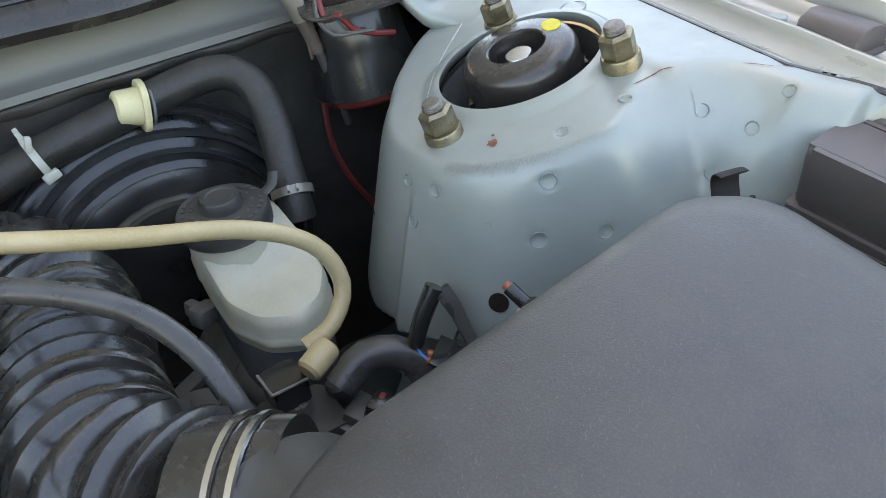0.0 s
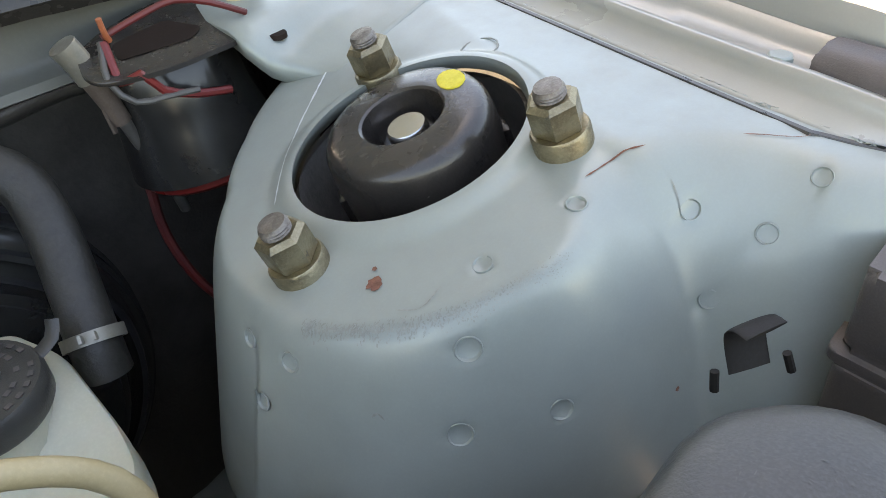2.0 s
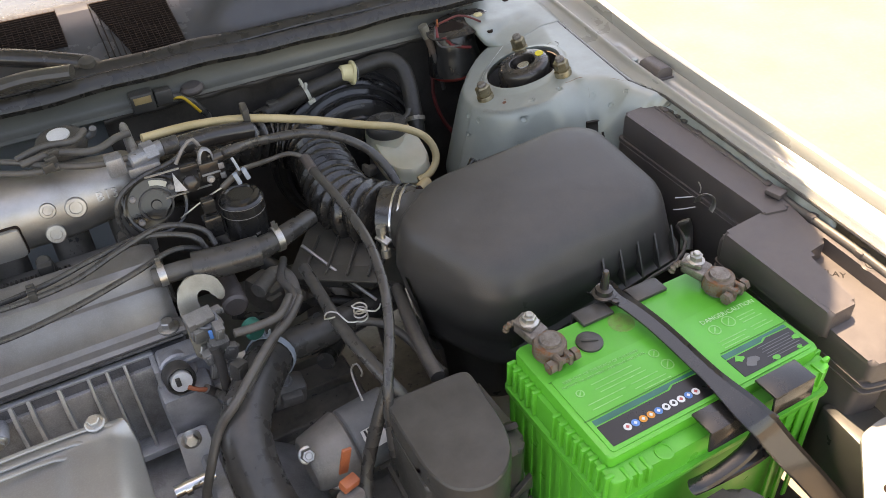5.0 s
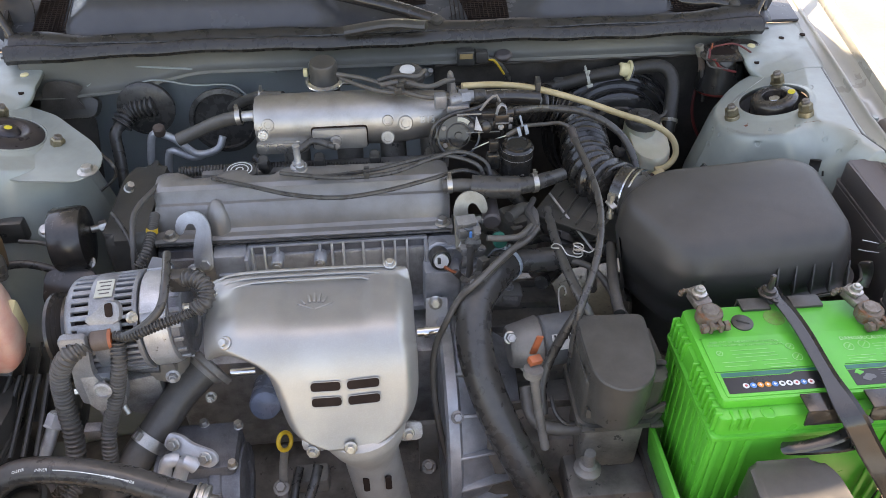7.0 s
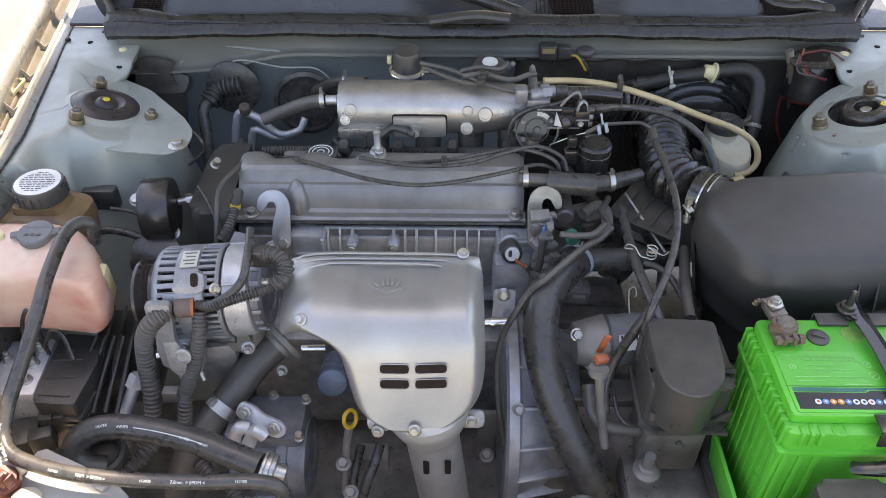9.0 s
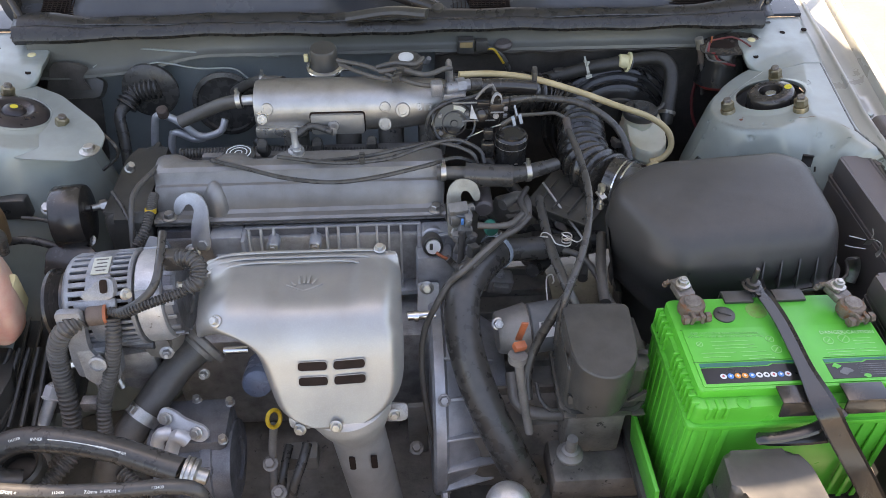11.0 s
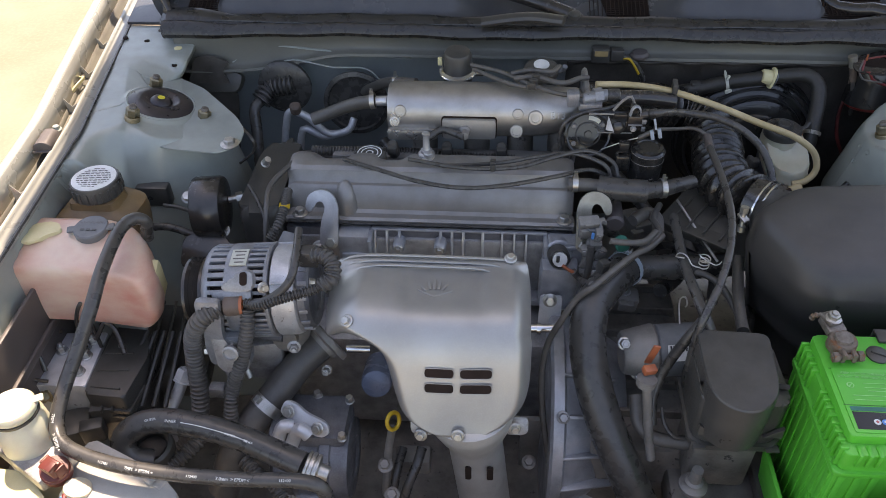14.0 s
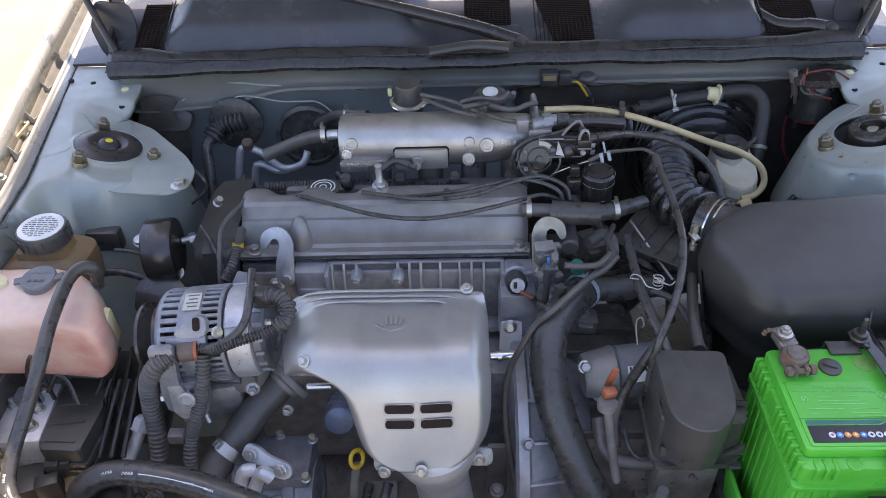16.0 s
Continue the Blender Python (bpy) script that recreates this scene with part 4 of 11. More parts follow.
for x in (-0.276, -0.258, -0.160, -0.143, -0.114, -0.085, -0.067, -0.049):
    bm = bmesh.new()
    prism(bm, [(0.270, 0.785), (0.2615, 0.785), (0.252, 0.765), (0.240, 0.664), (0.270, 0.664)], (x - 0.0018, 0, 0), (0, 1, 0), (0, 0, 1), 0.0040 if x < -0.09 else 0.0034, 0.0009)
    part("fin", bm, ALU, head)
for x in (-0.239, -0.177):
    bm = bmesh.new()
    prism(bm, [(0.270, 0.785), (0.2615, 0.785), (0.252, 0.765), (0.270, 0.760)], (x - 0.0022, 0, 0), (0, 1, 0), (0, 0, 1), 0.0044, 0.001)
    lathe(bm, (x, 0.268, 0.764), (0, -1, 0.12), [(0.0095, 0), (0.0092, 0.026), (0.0078, 0.028), (0.0005, 0.028)], 22)
    boss = part("bolt_boss", bm, ALUMID, head)
    part("bolt", hexbolt(bmesh.new(), (x, 0.240, 0.7674), (0, -1, 0.12), 0.0052, 0.005), STEEL, boss)
# lumpy casting between the fins
for k in range(16):
    x, z = -0.268 + 0.0152 * k, 0.690 + 0.075 * random.random()
    bm = lathe(bmesh.new(), (x, 0.268, z), (0, -1, 0.3), [(0.0075, -0.004), (0.006, 0.004), (0.003, 0.0075), (0.0005, 0.008)], 12)
    part("casting_lump", bm, ALU_DIRTY, head)
# end plate with a boss for the sensor and a bolted eye below it
bm = bmesh.new()
prism(bm, rounded([(-0.018, 0.786), (-0.018, 0.700), (-0.008, 0.686), (0.030, 0.692), (0.037, 0.706), (0.036, 0.786)], 0.004), (0, 0.265, 0), (1, 0, 0), (0, 0, 1), 0.024, 0.002)
lathe(bm, (-0.002, 0.242, 0.770), (0.1, -1, 0.35), [(0.0215, -0.006), (0.0205, 0.004), (0.018, 0.006), (0.0005, 0.006)], 30)
lathe(bm, (-0.004, 0.240, 0.728), (0, 0.05, 1), [(0.006, -0.03), (0.0062, 0.0), (0.0072, 0.028)], 14)
box(bm, (0.018, 0.240, 0.780), (0.034, 0.006, 0.006), 0.001, (0, -8, 0))
part("end_plate", bm, ALUMID, engine)
bm = bmesh.new()
prism(bm, rounded([(-0.018, 0.634), (0.010, 0.634), (0.010, 0.674), (0.004, 0.687), (-0.012, 0.687), (-0.018, 0.676)], 0.004), (0, 0.250, 0), (1, 0, 0), (0, 0, 1), 0.022, 0.001)
lathe(bm, (-0.004, 0.228, 0.668), (0, -1, 0.1), [(0.0115, 0), (0.0110, 0.005), (0.0085, 0.006), (0.0080, 0.003), (0.0005, 0.003)], 24)
eye_part = part("bolted_eye", bm, ALUMID, engine)
part("bolt", hexbolt(bmesh.new(), (-0.004, 0.225, 0.668), (0, -1, 0.1), 0.006, 0.005), STEEL, eye_part)
# stepped casting at the belt end
bm = bmesh.new()
box(bm, (-0.307, 0.262, 0.757), (0.048, 0.036, 0.056), 0.004)
box(bm, (-0.305, 0.246, 0.748), (0.042, 0.012, 0.012), 0.003)
part("belt_end_boss", bm, ALUMID, engine)


def valve_cover():
    """Cam cover: stepped casting with a flange, a groove and plug wells."""
    ob = thing("valve_cover", "grey coated cast aluminium cam cover with a stepped front", "cam cover", (-0.2, 0.33, 0.783))
    x0, x1 = -0.412, 0.020
    sec = [(0.272, 0.787), (0.268, 0.790), (0.268, 0.797), (0.272, 0.800), (0.281, 0.801), (0.286, 0.805), (0.296, 0.833), (0.301, 0.838), (0.306, 0.839), (0.309, 0.842), (0.314, 0.855), (0.320, 0.8595), (0.330, 0.861), (0.342, 0.862), (0.352, 0.861), (0.359, 0.857), (0.364, 0.84), (0.366, 0.79)]
    bm = bmesh.new()
    loops = []
    xs = [x0, x0 + 0.002, x0 + 0.006] + [x0 + 0.012 + i * (x1 - x0 - 0.024) / 48 for i in range(49)] + [x1 - 0.006, x1 - 0.002, x1]
    for x in xs:
        e = min(x - x0, x1 - x)
        f = smoothstep(-0.002, 0.012, e)
        loop = []
        for y, z in sec:
            zz = z - (z > 0.802) * (0.006 * (1 - f))
            yy = y + (y < 0.31) * (z > 0.802) * 0.003 * (1 - f)
            d1 = math.exp(-(((x + 0.345) / 0.026) ** 4)) + math.exp(-(((x + 0.255) / 0.022) ** 4))
            if 0.33 < y < 0.40:
                zz -= 0.014 * d1 * smoothstep(0.335, 0.352, y)
            loop.append(Vector((x + (0.008 if (x == x0 and z > 0.83) else 0) - (0.008 if (x == x1 and z > 0.83) else 0), yy, zz)))
        loops.append(loop)
    rings(bm, loops)
    cover = part("casting", bm, COVER, ob, sharp=28)
    # a bulge on the front and the raised pads
    bm = bmesh.new()
    lathe(bm, (-0.322, 0.293, 0.790), (0, 0.16, 1), [(0.021, -0.045), (0.021, 0.006), (0.020, 0.020), (0.017, 0.034), (0.012, 0.046), (0.006, 0.054), (0.001, 0.057)], 28)
    part("boss", bm, COVER, cover)
    bm = bmesh.new()
    tube(bm, [(x0 + 0.004, 0.2665, 0.7935), (-0.2, 0.266, 0.7935), (x1 - 0.004, 0.2665, 0.7935)], 0.0022, 6, 0.05)
    part("gasket", bm, RUBBER, ob, "thin black gasket line")
    for p in ((-0.2, 0.345, 0.860), (-0.39, 0.277, 0.800), (0.005, 0.277, 0.800)):
        bm = bmesh.new()
        hexbolt(bm, p, (0, 0, 1), 0.0075, 0.008, 1.5)
        part("bolt", bm, STEEL, ob)
    return ob


valve_cover()

# breather stub that stands on the cam cover
ob = thing("breather_pipe", "small cast breather pipe standing on the cam cover", "breather pipe", (-0.2, 0.355, 0.86))
bm = bmesh.new()
lathe(bm, (-0.203, 0.352, 0.861), (0, 0, 1), [(0.0125, 0), (0.0125, 0.003), (0.0075, 0.005), (0.0055, 0.008), (0.0048, 0.034), (0.0058, 0.035), (0.0058, 0.038), (0.002, 0.039)], 20)
part("stub", bm, ALU, ob)
bm = bmesh.new()
lathe(bm, (-0.203, 0.352, 0.865), (0, 0, 1), [(0.008, 0), (0.0088, 0.002), (0.0088, 0.005), (0.007, 0.006)], 20)
part("grommet", bm, ALU_DIRTY, ob)

# filler cap with a ring pattern
ob = thing("oil_filler_cap", "black plastic oil filler cap with pale printed rings", "filler cap", (-0.292, 0.361, 0.856))
p = Vector((-0.292, 0.361, 0.856))
bm = bmesh.new()
lathe(bm, p - Vector((0, 0, 0.025)), (0, 0, 1), [(0.02, 0), (0.02, 0.012), (0.0255, 0.013), (0.0255, 0.022), (0.022, 0.025), (0.002, 0.025)], 36)
part("cap", bm, BLACK, ob)
for r in (0.019, 0.0135, 0.006):
    bm = bmesh.new()
    lathe(bm, p, (0, 0, 1), [(r, 0.0001), (r, 0.0007), (r - 0.0016, 0.0007), (r - 0.0016, 0.0001)], 32, (False, False))
    part("printed_ring", bm, PRINT, ob, "pale printed ring")


def hook(p, flip, material, label, k=1.0):
    """Engine lifting eye: a flat steel hook."""
    s = -1 if flip else 1
    out = [(0.024, -0.050), (0.025, 0.008), (0.020, 0.024), (0.009, 0.033), (-0.006, 0.033), (-0.019, 0.025), (-0.024, 0.010), (-0.0225, 0.002), (-0.0165, -0.001), (-0.012, 0.004), (-0.010, 0.013), (-0.002, 0.018), (0.005, 0.014), (0.005, 0.004), (0.000, -0.012), (-0.003, -0.030), (-0.003, -0.050)]
    out = [(x * s * k, y * k) for x, y in out]
    if s < 0:
        out = out[::-1]
    ob = thing("lifting_hook", label, "hook", Vector(p) - Vector((0, 0, 0.05)), "engine lifting hooks")
    bm = bmesh.new()
    prism(bm, rounded(out, 0.004, 2), p, (1, 0, 0), (0, 0.45, 0.9), 0.005, 0.001)
    part("plate", bm, material, ob)
    bm = bmesh.new()
    q = Vector(p) + Vector((0.013 * s, -0.022, -0.040))
    hexbolt(bm, q, (0, -0.9, 0.45), 0.008, 0.007, 1.4)
    part("bolt", bm, STEEL, ob)


hook((-0.352, 0.262, 0.817), False, ALU, "grey steel engine lifting hook bolted to the head")
hook((0.045, 0.257, 0.830), True, ZINCPALE, "pale zinc plated engine lifting hook", 1.02)
bm = bmesh.new()
hexbolt(bm, (-0.359, 0.245, 0.760), (0, -0.9, 0.4), 0.008, 0.008, 1.5)
single("engine_bolt", bm, STEEL, "zinc plated bolt on the cylinder head", "bolt")


def heat_shield():
    """Pressed exhaust shield: broad rolled top, narrowing front, vent slots."""
    rows = [  # y, z, left x, right x, lip
        (0.122, 0.852, -0.283, -0.062, 0.0), (0.117, 0.864, -0.292, -0.056, 0.0), (0.106, 0.868, -0.300, -0.052, 0.010), (0.100, 0.864, -0.306, -0.051, 0.014),
        (0.085, 0.868, -0.307, -0.049, 0.022), (0.060, 0.873, -0.306, -0.049, 0.026), (0.036, 0.876, -0.304, -0.049, 0.030), (0.016, 0.876, -0.301, -0.049, 0.032),
        (0.000, 0.871, -0.298, -0.049, 0.032), (-0.012, 0.861, -0.282, -0.049, 0.032), (-0.022, 0.848, -0.246, -0.048, 0.030), (-0.031, 0.832, -0.227, -0.048, 0.030),
        (-0.039, 0.815, -0.220, -0.048, 0.028), (-0.047, 0.798, -0.215, -0.049, 0.026), (-0.055, 0.782, -0.209, -0.053, 0.022), (-0.062, 0.768, -0.203, -0.062, 0.016), (-0.068, 0.756, -0.190, -0.080, 0.010), (-0.073, 0.747, -0.160, -0.104, 0.004)]
    n = 58
    bm = bmesh.new()
    loops = []
    for k, (y, z, xl, xr, lip) in enumerate(rows):
        loop = []
        for i in range(n + 1):
            s = i / n
            x = xl + (xr - xl) * s
            e = abs(2 * s - 1)
            fall = lip * (max(0.0, e - 0.80) / 0.20) ** 2
            dent = 0.0
            if 3 <= k <= 7:
                dent = 0.006 * smoothstep(-0.215, -0.195, x) * (1 - smoothstep(-0.115, -0.095, x)) * (1 if 4 <= k <= 6 else 0.3)
            left = 0.020 * smoothstep(-0.25, -0.30, x) * (1 if 3 < k < 9 else 0.2)
            loop.append(Vector((x, y + fall * (0.9 if k > 8 else 0.35), z - fall * (0.35 if k > 9 else 1.0) - dent - left)))
        loops.append(loop)
    rings(bm, loops, False)
    ob = thing("exhaust_heat_shield", "dull silver pressed steel exhaust heat shield with four slots", "heat shield", (-0.16, 0.0, 0.75))
    sh = part("sheet", bm, SHIELD, ob, sharp=70)
    sub = sh.modifiers.new("smooth", "SUBSURF")
    sub.levels = sub.render_levels = 2
    sol = sh.modifiers.new("thickness", "SOLIDIFY")
    sol.thickness, sol.offset = 0.0012, -1
    return ob


shield = heat_shield()
sn = Vector((0, -0.885, 0.465))
for row, (zc, yc) in enumerate(((0.8205, -0.0365), (0.8030, -0.0447))):
    for xc, w, tilt in ((-0.1555, 0.034, 0.0), (-0.1125, 0.037, 0.06)):
        at = Vector((xc, yc, zc + (0.0012 if tilt else 0))) + sn * 0.0016
        uu, vv = Vector((1, 0, tilt)), Vector((0, 0.465, 0.885))
        bm = bmesh.new()
        out = rounded([(-w / 2, -0.0052), (w / 2, -0.0052), (w / 2, 0.0052), (-w / 2, 0.0052)], 0.0052, 6)
        prism(bm, out, at, uu, vv, 0.0004, 0)
        # The sheet is not cut: a dark plate paints the shaded inside.
        slot = part("vent_slot", bm, SLOT, shield, "vent slot drawn as a dark plate")
        rim = [at + uu.normalized() * x * 1.03 + vv * y * 1.12 + sn * 0.0002 for x, y in out]
        bm = bmesh.new()
        tube(bm, rim + rim[:1], 0.0005, 6, smooth=False)
        part("slot_rim", bm, SHIELD, slot, "rolled bright rim of the slot")
for p, d in (((-0.2655, -0.0010, 0.8645), (-0.37, -0.50, 0.78)), ((-0.132, -0.075, 0.754), (0, -1, 0.45)), ((-0.064, -0.040, 0.725), (0.2, -1, 0.4)), ((-0.178, -0.062, 0.733), (-0.2, -1, 0.4)), ((-0.075, 0.112, 0.870), (0, -0.2, 1)), ((-0.290, 0.098, 0.848), (-0.3, -0.2, 1))):
    bm = bmesh.new()
    hexbolt(bm, p, d, 0.0052, 0.005, 1.55)
    part("bolt", bm, STEEL, shield)
for y, z, x0, x1 in ((0.112, 0.8685, -0.295, -0.060), (0.103, 0.8675, -0.290, -0.075), (0.094, 0.868, -0.280, -0.090)):
    bm = bmesh.new()
    tube(bm, [(x0, y - 0.004, z - 0.012), (x0 + 0.03, y, z - 0.001), ((x0 + x1) / 2, y, z + 0.001), (x1 - 0.02, y, z - 0.001), (x1, y - 0.004, z - 0.010)], 0.0022, 8, 0.01, flat=0.7)
    part("pressed_bead", bm, SHIELD, shield)
# lower flange and the down pipe shroud
pipe = thing("exhaust_down_pipe", "stained steel exhaust down pipe with a slotted shroud", "exhaust pipe", (-0.115, 0.0, 0.45))
bm = bmesh.new()
lathe(bm, (-0.120, -0.026, 0.748), (0.10, 0.02, -1), [(0.046, -0.004), (0.053, 0.0), (0.0545, 0.010), (0.052, 0.020), (0.047, 0.036), (0.0385, 0.056), (0.0355, 0.070), (0.0355, 0.30)], 40, (True, False))
part("pipe", bm, PIPESTEEL, pipe)
for x, y, z in ((-0.175, -0.055, 0.742), (-0.062, -0.03, 0.715)):
    bm = bmesh.new()
    prism(bm, rounded([(-0.016, -0.012), (0.016, -0.012), (0.016, 0.012), (-0.016, 0.012)], 0.008), (x, y + 0.006, z - 0.004), (1, 0, 0), (0, 0.5, 0.87), 0.005)
    part("flange_ear", bm, ALU_DIRTY, pipe)
for dx in (-0.012, 0.016):
    bm = bmesh.new()
    prism(bm, rounded([(-0.004, -0.016), (0.004, -0.016), (0.004, 0.016), (-0.004, 0.016)], 0.004), (-0.108 + dx, -0.0585 + abs(dx) * 0.15, 0.650), (1, 0, 0), (0, -0.1, 1), 0.003, 0)
    part("shroud_slot", bm, SLOT, pipe, "dark slot in the shroud")


def plenum():
    """Intake chamber: a long sand-cast box with plugs and a plate."""
    ob = thing("intake_plenum", "pale sand-cast aluminium intake chamber with round plugs", "intake chamber", (-0.12, 0.45, 0.85))
    x0, x1 = -0.268, 0.030
    bm = bmesh.new()
    loops = []
    base = [(0.404, 0.868), (0.402, 0.885), (0.404, 0.900), (0.410, 0.914), (0.420, 0.926), (0.434, 0.934), (0.450, 0.937), (0.468, 0.934), (0.482, 0.925), (0.490, 0.910), (0.492, 0.890), (0.486, 0.872), (0.470, 0.860), (0.44, 0.856), (0.415, 0.858)]
    for i in range(41):
        s = i / 40
        x = x0 + (x1 - x0) * s
        e = min(x - x0, x1 - x)
        f = 0.90 + 0.10 * math.sqrt(max(0, 1 - (1 - min(1, e / 0.012)) ** 2))
        f *= 1 - 0.16 * smoothstep(-0.06, 0.02, x)
        loops.append([Vector((x, 0.402 + (0.045 + (y - 0.447) * f) * 0.87, 0.897 + (min(z, 0.90 + (z - 0.90) * 0.78) - 0.897) * f)) for y, z in base])
    rings(bm, loops)
    body = part("casting", bm, PLENUM, ob, sharp=45)
    fn = Vector((0, -1, 0.32)).normalized()

    def face(px, pz):
        return Vector((px, 0.4015 + (0.010 if pz > 0.905 else 0.0) + max(0, (pz - 0.885)) * 0.33 * (pz < 0.905), pz))
    for px, pz, r in ((-0.247, 0.903, 0.0095), (-0.256, 0.888, 0.0085), (-0.205, 0.870, 0.007), (-0.067, 0.902, 0.0085), (-0.068, 0.875, 0.0105), (-0.040, 0.897, 0.0115)):
        bm = bmesh.new()
        lathe(bm, face(px, pz) - fn * 0.003, fn, [(r, 0), (r, 0.006), (r * 0.9, 0.0072), (r * 0.6, 0.0074), (r * 0.55, 0.0064), (0.001, 0.0064)], 20)
        part("plug", bm, PLENUM, body)
    bm = bmesh.new()
    prism(bm, rounded([(-0.182, 0.862), (-0.100, 0.862), (-0.100, 0.896), (-0.182, 0.896)], 0.005), (0, 0.404, 0), (1, 0, 0), (0, 0, 1), 0.008, 0.0015)
    part("cover_plate", bm, PLATE, ob)
    bm = bmesh.new()
    prism(bm, rounded([(-0.1838, 0.8602), (-0.0982, 0.8602), (-0.0982, 0.8978), (-0.1838, 0.8978)], 0.006), (0, 0.4045, 0), (1, 0, 0), (0, 0, 1), 0.0035, 0.0004)
    part("plate_gasket", bm, SLOT, ob, "dark gasket line round the plate")
    bm = bmesh.new()
    prism(bm, rounded([(-0.268, 0.858), (-0.195, 0.858), (-0.188, 0.864), (-0.188, 0.876), (-0.268, 0.876)], 0.004), (0, 0.404, 0), (1, 0, 0), (0, 0, 1), 0.008, 0.0015)
    part("ledge", bm, PLENUM, ob)
    bm = bmesh.new()
    lathe(bm, (-0.147, 0.398, 0.877), (0, -1, 0.1), [(0.009, 0), (0.009, 0.006), (0.006, 0.008), (0.006, 0.022), (0.002, 0.023)], 18)
    part("vacuum_nipple", bm, DARK, ob)
    lettering("casting_number", "B13", 0.0155, (-0.018, 0.4055, 0.895), (1, 0, 0), (0, 0.33, 1), ALU, body, 0.003)
    # runners down to the head
    for x in (-0.215, -0.130, -0.060, 0.005):
        bm = bmesh.new()
        tube(bm, [(x, 0.46, 0.87), (x, 0.445, 0.82), (x, 0.42, 0.77), (x, 0.39, 0.74)], 0.021, 14)
        part("runner", bm, GRIME, ob)
    bm = bmesh.new()
    tube(bm, [(0.018, 0.43, 0.872), (0.021, 0.418, 0.862), (0.024, 0.412, 0.845), (0.022, 0.412, 0.81)], 0.005, 8)
    part("brace", bm, ALU, ob)
    return ob


plenum()

# black rail of hoses and injectors behind the cam cover
hose("fuel_rail_hose", [(-0.395, 0.407, 0.826), (-0.331, 0.408, 0.826), (-0.240, 0.408, 0.826), (-0.149, 0.399, 0.826), (-0.068, 0.396, 0.826)], 0.0075, RUBBER_DULL, "black corrugated wiring conduit behind the cam cover", "conduit", rib=0.0012, pitch=0.005)
bm = bmesh.new()
box(bm, (-0.18, 0.405, 0.815), (0.36, 0.03, 0.03), 0.006)
single("fuel_rail", bm, DARK, "dark fuel rail behind the cam cover", "fuel rail")
for x in (-0.26, -0.175, -0.09, -0.005):
    bm = bmesh.new()
    cyl(bm, (x, 0.400, 0.828), (x, 0.388, 0.856), 0.010, 0.008, bev=0.002)
    box(bm, (x, 0.383, 0.848), (0.016, 0.014, 0.014), 0.003)
    single("fuel_injector", bm, BLACK, "black fuel injector with its plug", "injector", "fuel injectors")

# spark plug leads over the cam cover
hose("spark_plug_lead", [(-0.326, 0.328, 0.866), (-0.268, 0.302, 0.866), (-0.207, 0.276, 0.866), (-0.142, 0.265, 0.865), (-0.078, 0.274, 0.866), (-0.012, 0.294, 0.868), (0.038, 0.313, 0.868), (0.077, 0.315, 0.850)], 0.0032, RUBBER, "black spark plug lead lying over the cam cover", "cable", seg=8)
hose("spark_plug_lead", [(-0.228, 0.329, 0.868), (-0.143, 0.307, 0.870), (-0.069, 0.306, 0.874), (-0.011, 0.321, 0.884), (0.035, 0.332, 0.888), (0.072, 0.323, 0.875), (0.079, 0.309, 0.860)], 0.0032, RUBBER, "black spark plug lead lying over the cam cover", "cable", seg=8)
hose("spark_plug_lead", [(-0.177, 0.316, 0.866), (-0.094, 0.319, 0.872), (-0.036, 0.324, 0.882), (0.014, 0.330, 0.884), (0.059, 0.318, 0.874), (0.070, 0.309, 0.855)], 0.0032, RUBBER, "black spark plug lead lying over the cam cover", "cable", seg=8)
bm = bmesh.new()
for k in range(3):
    box(bm, Vector((-0.102, 0.309, 0.874)) + Vector((0, -0.006 + 0.006 * k, 0.001 * k)), (0.008, 0.005, 0.010), 0.001)
single("lead_separator", bm, BLACK, "small black clip that spaces the plug leads", "clip")
# ---- battery side ----
def plan(*pts):
    return [(p[0], p[1]) for p in pts]


